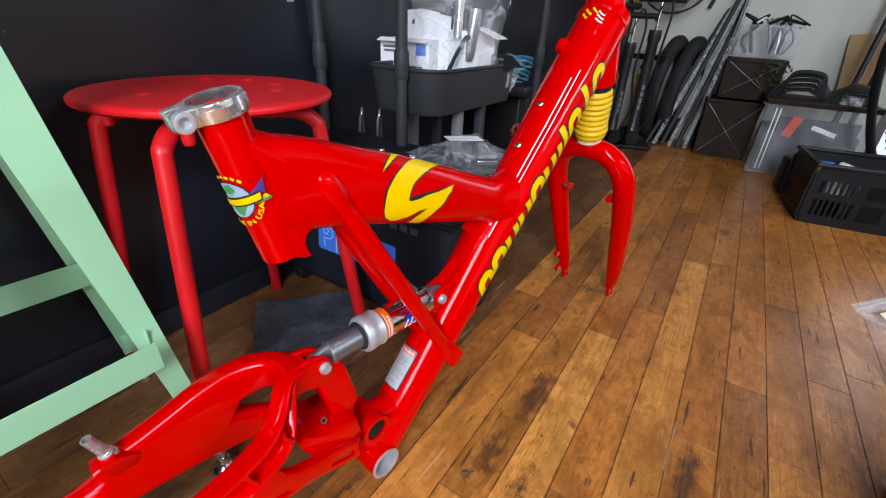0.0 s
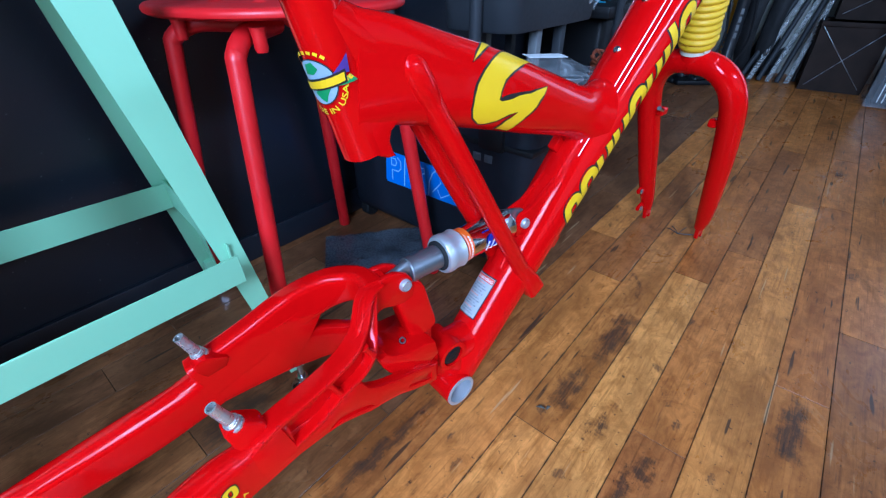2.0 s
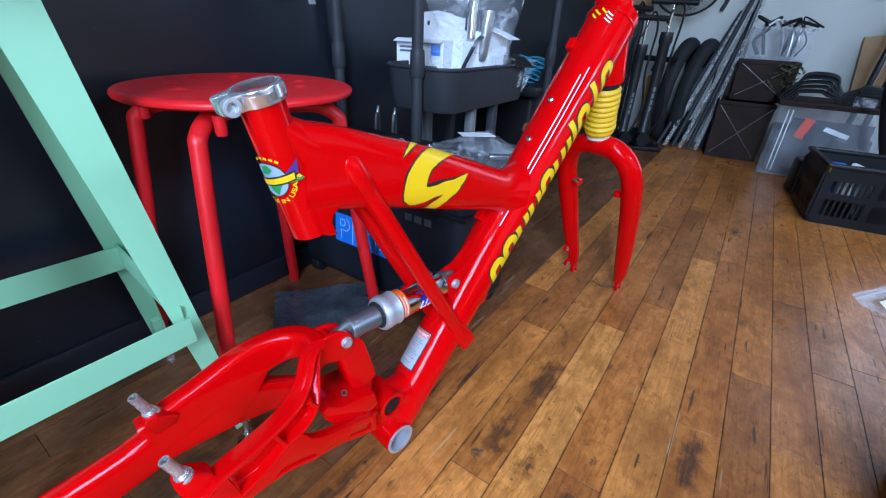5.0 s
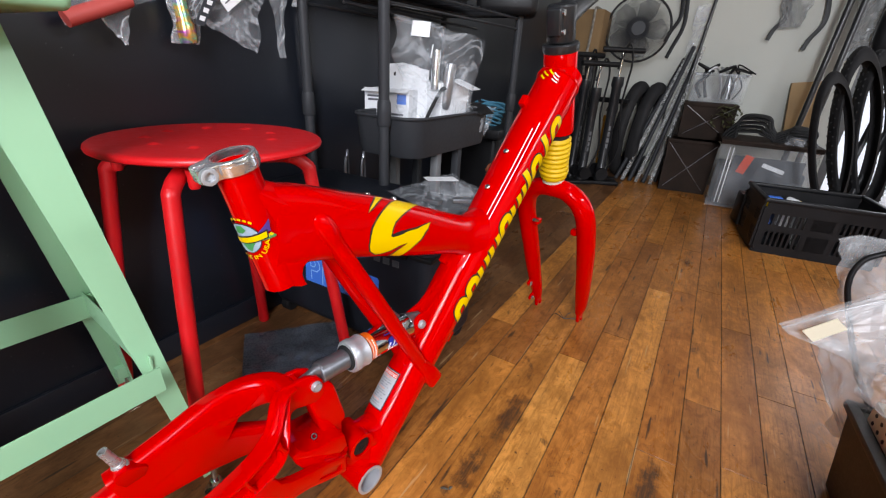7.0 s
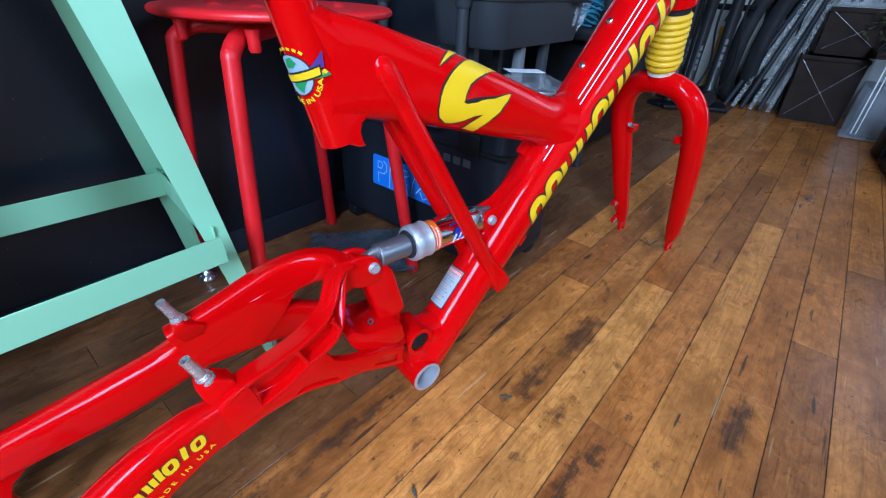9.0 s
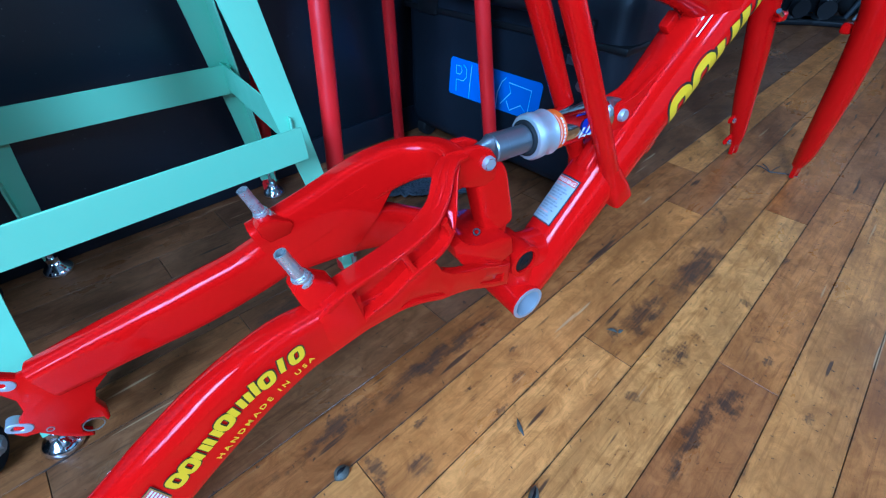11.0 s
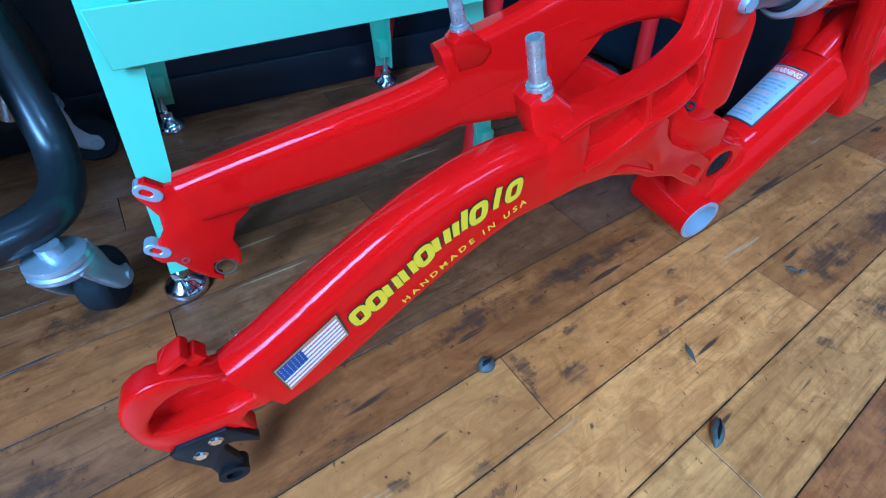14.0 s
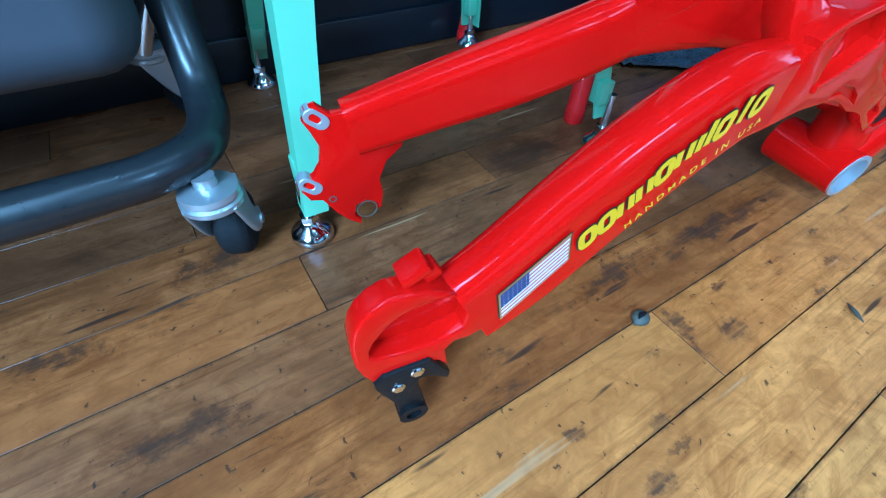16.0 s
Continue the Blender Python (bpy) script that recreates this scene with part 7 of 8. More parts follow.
def castor(x, y, yaw, parent):
    c = Matrix.Translation(T_(x, y, 0)) @ Euler((0, 0, radians(yaw))).to_matrix().to_4x4()

    def P(a, b_, d):
        return c @ Vector((a, b_, d))

    bm = bmesh.new()
    turned(bm, P(0, 0, 0.0665), P(0, 0, 0.0815), [(0, 0.019), (0.12, 0.0205), (0.35, 0.0205), (0.45, 0.0185), (0.55, 0.0185), (0.62, 0.0200), (0.85, 0.0190), (1, 0.010)], 32)
    cyl(bm, P(0, 0, 0.080), P(0, 0, 0.0885), 0.0075, None, 16)
    body = part("castor", bm, M_ZINC, parent, "zinc-plated swivel castor")
    for s in (1, -1):
        bm = bmesh.new()
        loft(bm, [(*P(0.000, 0.0150 * s, 0.074), 0.0150, 0.0020, 4), (*P(0.004, 0.0160 * s, 0.062), 0.0135, 0.0020, 4), (*P(0.009, 0.0165 * s, 0.046), 0.0100, 0.0020, 4), (*P(0.019, 0.0165 * s, 0.031), 0.0090, 0.0020, 4), (*P(0.030, 0.0165 * s, 0.0255), 0.0080, 0.0020, 3)], side=tuple(c.to_3x3() @ Vector((1, 0, 0))), steps=5, seg=18)
        turned(bm, P(0.026, 0.0135 * s, 0.0262), P(0.026, 0.0200 * s, 0.0262), [(0, 0.0085), (0.6, 0.0085), (0.7, 0.0045), (1, 0.004)], 20)
        part("fork_plate", bm, M_ZINC, body)
    bm = bmesh.new()
    turned(bm, P(0.026, -0.0115, 0.0262), P(0.026, 0.0115, 0.0262), [(0, 0.0215), (0.12, 0.0250), (0.25, 0.0262), (0.75, 0.0262), (0.88, 0.0250), (1, 0.0215)], 44)
    part("tyre", bm, M_RUBBER, body, "black rubber wheel")
    return body


castor(-0.364, -0.026, 160, tr)
castor(-0.628, -0.030, 100, tr)
castor(-0.378, -0.58, 200, tr)
castor(-0.645, -0.58, 160, tr)

# ---- things along the back wall ----
def tyre_ring(bm, c, r, rt, axis, squash=1.0, sag=1.0, seg=56):
    """A tyre: open-bellied ring round an axis."""
    c, axis = Vector(c), Vector(axis).normalized()
    s, n = axes_of(axis)
    prof = [(-1.0, -0.55), (-0.95, 0.1), (-0.7, 0.7), (-0.3, 0.95), (0.3, 0.95), (0.7, 0.7), (0.95, 0.1), (1.0, -0.55), (0.85, -0.5), (0.75, 0.1), (0.5, 0.55), (-0.5, 0.55), (-0.75, 0.1), (-0.85, -0.5)]
    rows = []
    for k in range(seg):
        a = 2 * math.pi * k / seg
        d = s * math.cos(a) * squash + n * math.sin(a) * sag
        rows.append([bm.verts.new(c + d * (r + v * rt) + axis * (u * rt)) for u, v in prof])
    m = len(prof)
    for k in range(seg):
        a, b_ = rows[k], rows[(k + 1) % seg]
        for i in range(m):
            bm.faces.new((a[i], a[(i + 1) % m], b_[(i + 1) % m], b_[i]))


def knobs(bm, c, r, rt, axis, squash, sag, count):
    c, axis = Vector(c), Vector(axis).normalized()
    s, n = axes_of(axis)
    for k in range(count):
        a = 2 * math.pi * k / count
        d = s * math.cos(a) * squash + n * math.sin(a) * sag
        for off in (-0.6, 0.0, 0.6):
            if (k + (off == 0)) % 2 == 0:
                p_ = c + d * (r + rt * (0.90 - 0.3 * abs(off))) + axis * off * rt
                box(bm, p_, (rt * 0.17, rt * 0.17, rt * 0.17))


for k, (x, y, lean) in enumerate(((-0.275, 2.93, 8), (-0.190, 2.95, 10))):
    bm = bmesh.new()
    tyre_ring(bm, (0, 0, 0), 0.235, 0.036, (0.96, -0.28, 0.0), 0.55, 1.0)
    solid("tyre", bm, M_TYRE, "black folding tyre standing against the off-white wall", "tyre", pose(x, y, 0.266, 0, lean * 0.4, 0), "tyres at the wall")

M_FANBLADE = clear("smoky_fan_blade", (0.22, 0.225, 0.22), 0.3, 0.38, 0.1, 5)
fan = thing("electric_fan", pose(-0.335, 2.88, 0.79, 0, 0, 12), "grey wall fan with a round wire guard", "fan")
bm = bmesh.new()
for k in range(150):
    a = 2 * math.pi * k / 150
    pipe(bm, [(0.035 * math.cos(a), -0.055, 0.035 * math.sin(a)), (0.11 * math.cos(a), -0.048, 0.11 * math.sin(a)), (0.158 * math.cos(a), -0.018, 0.158 * math.sin(a))], 0.0009, 2, 4, False)
part("guard", bm, M_TRAY, fan, "fine grey wire guard")
bm = bmesh.new()
pipe(bm, [(0.160 * math.cos(2 * math.pi * k / 60), -0.010, 0.160 * math.sin(2 * math.pi * k / 60)) for k in range(61)], 0.006, 1, 10, False)
part("guard_rim", bm, M_BLACKPL, fan)
bm = bmesh.new()
turned(bm, (0, -0.060, 0), (0, -0.040, 0), [(0, 0.034), (0.3, 0.038), (1, 0.038)], 30)
part("badge", bm, M_TRAY, fan)
for k in range(5):
    bm = bmesh.new()
    a = 2 * math.pi * k / 5
    plate(bm, [(0.02, -0.02), (0.075, -0.05), (0.135, -0.045), (0.145, 0.01), (0.11, 0.05), (0.05, 0.03)], lambda p_, q_, d, a=a: Vector((p_ * math.cos(a) - q_ * math.sin(a), -0.02 + d + q_ * 0.25, p_ * math.sin(a) + q_ * math.cos(a))), 0.0, 0.002)
    part("blade", bm, M_FANBLADE, fan)
bm = bmesh.new()
turned(bm, (0, -0.01, 0), (0, 0.11, 0), [(0, 0.05), (0.2, 0.06), (0.7, 0.055), (1, 0.03)], 28)
cyl(bm, (0, 0.10, 0), (0, 0.17, -0.05), 0.02)
part("motor", bm, M_BLACKPL, fan)

# floor pumps standing by the wall
def pump(x, y, yaw, body, h, label, r=0.018):
    root = thing("floor_pump", pose(x, y, 0, 0, 0, yaw), label, "pump", "floor pumps")
    bm = bmesh.new()
    turned(bm, (0, 0, 0.02), (0, 0, h * 0.80), [(0, r * 1.25), (0.06, r * 1.2), (0.08, r), (0.90, r), (0.92, r * 1.25), (1, r * 1.15)], 22)
    barrel = part("barrel", bm, body, root)
    for k in range(4):
        bm = bmesh.new()
        box(bm, (0, -r, h * (0.30 + 0.045 * k)), (r * 0.5, 0.002, h * 0.032), 0.0005, 1)
        part("print_bar", bm, M_GREYPL, barrel)
    bm = bmesh.new()
    cyl(bm, (0, 0, h * 0.78), (0, 0, h * 0.97), 0.006, None, 12)
    part("rod", bm, M_CHROME, root)
    bm = bmesh.new()
    cyl(bm, (-0.10, 0, h * 0.98), (0.10, 0, h * 0.98), 0.013, None, 16)
    part("handle", bm, M_BLACKPL, root)
    bm = bmesh.new()
    box(bm, (0, 0, 0.011), (0.20, 0.085, 0.022), 0.008, 3)
    part("base", bm, M_BLACKPL, root)
    bm = bmesh.new()
    cyl(bm, (0, -0.02, 0.06), (0, -0.045, 0.06), 0.032, None, 26)
    part("gauge", bm, M_BLACKPL, root)
    bm = bmesh.new()
    pipe(bm, [(0.02, -0.01, 0.06), (0.06, -0.02, 0.2), (0.035, -0.02, h * 0.6), (0.05, -0.01, h * 0.9), (0.02, -0.005, h * 1.02), (-0.012, 0, h * 0.85)], 0.005, 6, 8)
    part("hose", bm, M_BLACKPL, root)


M_AMBER = plain("amber_paint", (0.50, 0.22, 0.01), 0.35)
M_CORD = plain("braided_cord", (0.20, 0.18, 0.15), 0.8, 0, 0, 0.5, 260, 0.4)
M_CARDD = plain("dull_brown_card", (0.20, 0.115, 0.05), 0.8, 0, 0, 0.15, 20, 0.2)
pump(-0.335, 2.62, 25, M_BLACKSAT, 0.69, "tall black floor pump with pale print standing by the wall", 0.024)
pump(-0.375, 2.74, -15, M_AMBER, 0.44, "amber yellow floor pump standing by the wall")
pump(-0.420, 2.56, 40, M_BLACKSAT, 0.62, "black floor pump with a gauge standing by the wall", 0.022)
pump(-0.490, 2.60, 62, M_BLACKSAT, 0.66, "slim black floor pump standing by the wall", 0.020)
# grey rope over the carton's front edge
bm = bmesh.new()
pipe(bm, [(-0.520, 2.790, 0.8725), (-0.524, 2.715, 0.8725), (-0.525, 2.690, 0.862), (-0.526, 2.688, 0.80), (-0.530, 2.688, 0.70), (-0.538, 2.688, 0.62), (-0.532, 2.688, 0.55)], 0.0065, 6, 10)
solid("rope", bm, M_CORD, "braided grey rope hanging over the carton", "rope")
bm = bmesh.new()
box(bm, (0, 0, 0), (0.10, 0.06, 0.66), 0.006)
solid("display_stand", bm, M_BLACKPL, "tall black display stand behind the pumps", "stand", pose(-0.545, 2.76, 0.331))
bm = bmesh.new()
box(bm, (0, 0, 0.10), (0.16, 0.20, 0.20), 0.004)
solid("carton", bm, M_CARDD, "brown cardboard carton beside the fan", "carton", pose(-0.56, 2.80, 0.665))

M_RODF = clear("scuffed_rod_film", (0.55, 0.56, 0.55), 0.15, 0.22, 0.5, 20)
# bundles of wrapped rods leaning at the wall
for k in range(6):
    bm = bmesh.new()
    o = 0.022 * k
    cyl(bm, (-0.275 + o * 1.7, 2.80 - 0.01 * (k % 2), 0.006), (-0.085 + o * 0.7, 3.03 - 0.01 * (k % 3), 0.66 + 0.03 * (k % 3)), 0.011, None, 12)
    solid("wrapped_rod", bm, M_RODF if k % 2 else M_TRAY, "slim rod wrapped in clear film leaning on the wall", "rod", None, "leaning rods")
for k, (x0, y0, x1, z1) in enumerate(((-0.070, 2.90, 0.020, 1.35), (0.62, 2.45, 0.86, 1.55), (0.66, 2.42, 0.93, 1.50))):
    bm = bmesh.new()
    cyl(bm, (x0, y0, 0.0), (x1, 3.04, z1), 0.0085 if k == 0 else 0.012, None, 14)
    solid("black_pole", bm, M_BLACKSAT, "thin black pole leaning against the wall", "pole", None, "leaning poles")

# brown fabric bins with a crossed cord
def fabric_bin(x, y, z, w, d, h, yaw, label):
    root = thing("fabric_bin", pose(x, y, z, 0, 0, yaw), label, "bin", "fabric bins")
    bm = bmesh.new()
    t = bmesh.new()
    rows = []
    for zz, k in ((0, 0.94), (h, 1.0), (h, 0.96), (0.01, 0.90)):
        rows.append([t.verts.new((sx * w / 2 * k, sy * d / 2 * k, zz)) for sx, sy in ((1, 1), (-1, 1), (-1, -1), (1, -1))])
    for a, b_ in zip(rows, rows[1:]):
        for i in range(4):
            t.faces.new((a[i], a[(i + 1) % 4], b_[(i + 1) % 4], b_[i]))
    t.faces.new(rows[0][::-1]), t.faces.new(rows[-1])
    bmesh.ops.subdivide_edges(t, edges=t.edges[:], cuts=5, use_grid_fill=True)
    for v in t.verts:
        v.co += Vector((noise.noise(v.co * 14), noise.noise(v.co * 14 + Vector((5, 0, 0))), 0)) * 0.004
    join(bm, t)
    part("body", bm, M_BROWNBIN, root)
    bm = bmesh.new()
    box(bm, (0, -d / 2 - 0.002, h - 0.008), (w * 1.02, 0.006, 0.018), 0.002)
    part("rim", bm, M_BROWNBIN, root)
    for s in (1, -1):
        bm = bmesh.new()
        cyl(bm, (-w * 0.46 * s, -d / 2 - 0.003, h * 0.93), (w * 0.40 * s, -d / 2 * 0.95 - 0.004, 0.02), 0.0016, None, 8)
        part("cord", bm, M_ALLOYD, root)


fabric_bin(0.060, 2.86, 0.0, 0.235, 0.22, 0.270, 6, "dark brown fabric bin with a crossed cord on the floor")
fabric_bin(0.095, 2.93, 0.272, 0.245, 0.18, 0.180, 4, "dark brown fabric bin stacked on another bin")
bm = bmesh.new()
for k in range(70):
    c = Vector((random.uniform(-0.06, 0.06), random.uniform(-0.04, 0.04), random.uniform(0, 0.09)))
    t = bmesh.new()
    d = Euler((random.uniform(-1, 1), random.uniform(-1, 1), random.uniform(0, 6))).to_matrix().to_4x4()
    vs = [t.verts.new(p_) for p_ in ((0, 0, 0), (0.012, 0.006, 0.002), (0.026, 0, 0), (0.012, -0.006, 0.002))]
    t.faces.new(vs)
    join(bm, t, Matrix.Translation(c) @ d)
solid("dried_plant", bm, M_LEAF, "small dried green plant in front of the bins", "plant", pose(0.185, 2.80, 0.355), kind="stuff", sharp=0)

# clear plastic boxes
def clear_box(x, y, z, w, d, h, yaw, label, lid=M_BROWNBIN, group="clear boxes"):
    root = thing("clear_box", pose(x, y, z, 0, 0, yaw), label, "storage box", group)
    th = 0.003
    for nm, c, s in (("front_wall", (0, -d / 2, h / 2), (w, th, h)), ("back_wall", (0, d / 2, h / 2), (w, th, h)), ("side_wall", (-w / 2, 0, h / 2), (th, d - 2 * th, h)), ("side_wall", (w / 2, 0, h / 2), (th, d - 2 * th, h)), ("base", (0, 0, th), (w - 2 * th, d - 2 * th, th))):
        bm = bmesh.new()
        box(bm, c, s, 0.001, 1)
        part(nm, bm, M_CLEARBOX, root, sharp=0)
    bm = bmesh.new()
    for sx, sy, lx, ly in ((0, -1, w + 0.012, 0.010), (0, 1, w + 0.012, 0.010), (-1, 0, 0.010, d), (1, 0, 0.010, d)):
        box(bm, (sx * w / 2, sy * d / 2, h - 0.006), (lx, ly, 0.013), 0.002)
    part("rim", bm, lid, root)
    return root


cb = clear_box(0.370, 2.70, 0.004, 0.370, 0.28, 0.305, 3, "clear plastic storage box with a printed black carton inside", M_BROWNBIN)
for nm, mat, c, s in (("printed_panel", M_DARKPAPER, (0.01, -0.132, 0.165), (0.27, 0.003, 0.165)), ("red_patch", M_WARN, (-0.075, -0.1345, 0.210), (0.035, 0.002, 0.085)), ("pale_patch", M_GREYPL, (0.135, -0.1345, 0.125), (0.045, 0.002, 0.055)), ("mark_bar", M_LABEL, (0.035, -0.1345, 0.205), (0.090, 0.002, 0.018)), ("mark_bar", M_INK, (0.06, -0.1345, 0.180), (0.040, 0.002, 0.008))):
    bm = bmesh.new()
    box(bm, c, s, 0.0005, 1, Euler((0, 0.28, 0)).to_matrix().to_4x4() if nm != "printed_panel" else None)
    part(nm, bm, mat, cb, sharp=0)
bm = bmesh.new()
box(bm, (0, 0, 0.10), (0.33, 0.24, 0.18), 0.01)
part("contents", bm, M_TRAY, cb)
bm = bmesh.new()
box(bm, (0, 0, 0.3080), (0.388, 0.300, 0.011), 0.003)
part("lid", bm, M_BROWNBIN, cb)
for x in (-0.15, -0.135):
    bm = bmesh.new()
    box(bm, (x, -0.143, 0.15), (0.004, 0.004, 0.26), 0.001)
    part("corner_rib", bm, M_LABEL, cb)
cb2 = clear_box(0.110, 2.93, 0.455, 0.240, 0.17, 0.140, 3, "clear plastic box of hooks and cables on the bins", M_CLEARBOX)
for k in range(9):
    bm = bmesh.new()
    x, y = random.uniform(-0.08, 0.08), random.uniform(-0.05, 0.05)
    pipe(bm, [(x, y, 0.02), (x + random.uniform(-0.03, 0.03), y, 0.08), (x + random.uniform(-0.05, 0.05), y + 0.01, 0.14), (x + random.uniform(-0.06, 0.06), y, 0.165 + 0.02 * random.random()), (x + random.uniform(-0.09, 0.09), y - 0.01, 0.145)], 0.0035 + 0.002 * (k % 3), 5, 8)
    part("lever", bm, (M_BLACKPL, M_ALLOYD, M_BLACKPL)[k % 3], cb2)

# heap of folded inner tubes on the large box
def fold(cx, cy, cz, r, n, seed, name, label):
    bm = bmesh.new()
    for k in range(n):
        w = 0.030
        pts = []
        ph = seed + k * 0.45
        for i in range(16):
            a = math.pi * i / 15
            pts.append((cx + r * (0.7 + 0.06 * k) * math.cos(a) + 0.012 * math.sin(ph + i), cy + 0.012 * k - 0.05, cz + (r * (0.34 + 0.13 * k)) * math.sin(a) * (1 + 0.15 * math.sin(ph))))
        rows = [(*p_, w, 0.0050, 4) for p_ in pts]
        loft(bm, rows, side=(0.1, 1, 0.1), steps=2, seg=12)
    solid(name, bm, M_TYRE, label, "tyre", None, "folded tyres")


fold(0.300, 2.70, 0.318, 0.108, 5, 0.3, "folded_tyre", "folded black tyre lying on the clear box")
fold(0.475, 2.69, 0.318, 0.084, 5, 1.7, "folded_tyre", "folded black tyre lying on the clear box")
bag("plastic_bag", [(-0.03, -0.02, 0), (0.04, -0.02, 0), (0.045, 0.02, 0.03), (-0.03, 0.02, 0.035)], pose(0.455, 2.60, 0.318), "crumpled clear bag on the clear box", M_BAG2, 0.012, 21)

# black lattice crate
crate = thing("crate", pose(0.515, 2.130, 0, 0, 0, 8), "black plastic lattice crate with small goods on the floor", "crate")
W_, D_, H_ = 0.345, 0.250, 0.190


def crate_side(w, h, place):
    """A slatted side: three rails, and upright slats under them."""
    side = None
    for z0, z1 in ((0, 0.030), (h * 0.45, h * 0.56), (h - 0.042, h)):
        bm = bmesh.new()
        plate(bm, [(-w / 2, z0), (w / 2, z0), (w / 2, z1), (-w / 2, z1)], place, 0.0, 0.006)
        if side is None:
            side = part("side", bm, M_BLACKPL, crate)
        else:
            part("rail", bm, M_BLACKPL, side)
    n = max(6, int(w / 0.0155))
    for k in range(n + 1):
        x = -w / 2 + w * k / n
        half = 0.015 if k in (0, n) or abs(k - n // 2) <= 2 else 0.0032
        bm = bmesh.new()
        plate(bm, [(x - half, 0.02), (x + half, 0.02), (x + half, h - 0.02), (x - half, h - 0.02)], place, 0.0005, 0.0055)
        part("slat", bm, M_BLACKPL, side)


crate_side(W_, H_, lambda a, b_, d: Vector((a, -D_ / 2 - d - b_ * 0.02, b_)))
crate_side(W_, H_, lambda a, b_, d: Vector((a, D_ / 2 + d + b_ * 0.02, b_)))
crate_side(D_, H_, lambda a, b_, d: Vector((-W_ / 2 - d - b_ * 0.02, a, b_)))
crate_side(D_, H_, lambda a, b_, d: Vector((W_ / 2 + d + b_ * 0.02, a, b_)))
bm = bmesh.new()
box(bm, (0, 0, 0.004), (W_, D_, 0.008))
part("bottom", bm, M_BLACKPL, crate)
bm = bmesh.new()
for sx, sy, lx, ly in ((0, -1, W_ + 0.03, 0.018), (0, 1, W_ + 0.03, 0.018), (-1, 0, 0.018, D_ + 0.01), (1, 0, 0.018, D_ + 0.01)):
    box(bm, (sx * (W_ / 2 + 0.007), sy * (D_ / 2 + 0.007), H_ + 0.004), (lx, ly, 0.014), 0.004)
part("rim", bm, M_BLACKPL, crate)
for k in range(11):
    bm = bmesh.new()
    box(bm, (0, 0, 0), (random.uniform(0.03, 0.09), random.uniform(0.02, 0.05), random.uniform(0.03, 0.12)), 0.003, 1)
    mat = (M_WHITE, M_GREYPL, M_YELLOW, M_WHITE, M_BLUE, M_GREYPL)[k % 6]
    solid("small_pack", bm, mat, ("white", "grey", "yellow", "white", "blue", "grey")[k % 6] + " small packaged part inside the crate", "package", pose(0.500 + random.uniform(-0.13, 0.13), 2.150 + random.uniform(-0.08, 0.08), random.uniform(0.07, 0.14), random.uniform(-20, 20), random.uniform(-20, 20), random.uniform(0, 180)), "packages in the crate")
bm = bmesh.new()
box(bm, (0, 0, 0.065), (0.06, 0.10, 0.13), 0.01)
solid("black_bin", bm, M_BLACKPL, "small black plastic bin beside the crate", "bin", pose(0.335, 2.36, 0.0, 0, 0, 10))

# tyres standing by the glass door
for k, (x, y, z, r, rt, sq, lean) in enumerate(((0.545, 2.40, 0.350, 0.252, 0.029, 0.24, -16), (0.612, 2.47, 0.400, 0.286, 0.036, 0.24, -14), (0.680, 2.53, 0.392, 0.284, 0.040, 0.22, -14))):
    bm = bmesh.new()
    tyre_ring(bm, (0, 0, 0), r, rt, (0.25, -0.97, 0.0), sq, 1.0)
    if k:
        knobs(bm, (0, 0, 0), r, rt, (0.25, -0.97, 0.0), sq, 1.0, 110)
    solid("stored_tyre", bm, M_TYRE, ("smooth" if k == 0 else "knobbly") + " black tyre standing by the glass door", "tyre", pose(x, y, z, 0, lean, 0), "stored tyres")
for x0, x1 in ((0.47, 0.53), (0.53, 0.575)):
    bm = bmesh.new()
    cyl(bm, (x0, 2.88, 0.012), (x1, 2.93, 1.15), 0.013, None, 14)
    solid("leaning_pole", bm, M_BLACKSAT, "slim black pole leaning at the wall", "pole", None, "leaning poles")
bm = bmesh.new()
box(bm, (0, 0, 0), (0.12, 0.02, 0.30), 0.003)
solid("card_sheet", bm, M_CARD, "brown cardboard sheet standing at the wall", "card", pose(0.500, 3.035, 0.43, -3, -8, 0))
bm = bmesh.new()
box(bm, (0, 0, 0), (0.60, 0.40, 0.03), 0.004)
for x in (-0.27, 0.27):
    for y in (-0.17, 0.17):
        box(bm, (x, y, -0.065), (0.03, 0.03, 0.105), 0.003)
solid("low_table", bm, M_WHITE, "low white table by the glass door", "table", pose(1.02, 2.80, 0.117))
bm = bmesh.new()
box(bm, (0, 0, 0.05), (0.14, 0.10, 0.10), 0.01)
solid("wrapped_pack", bm, M_BAG2, "clear wrapped pack on the low table", "package", pose(0.86, 2.72, 0.133))
bag("hanging_bag", [(0.560, 2.94, 0.665), (0.645, 2.94, 0.715), (0.660, 2.96, 1.02), (0.550, 2.96, 1.02)], pose(0, 0, 0), "grey see-through bag hanging by the glass door", M_BAGGREY, 0.02, 51)
bm = bmesh.new()
loft(bm, [(0, 0, 0.0, 0.045, 0.02, 3), (0.01, 0, 0.06, 0.065, 0.035, 3), (0.02, 0, 0.18, 0.075, 0.040, 3), (0.03, 0, 0.32, 0.06, 0.03, 3)], side=(1, 0, 0), steps=4, seg=20)
solid("hanging_pouch", bm, M_BLACKPL, "black padded pouch hanging by the glass door", "pouch", pose(0.690, 2.88, 0.690))
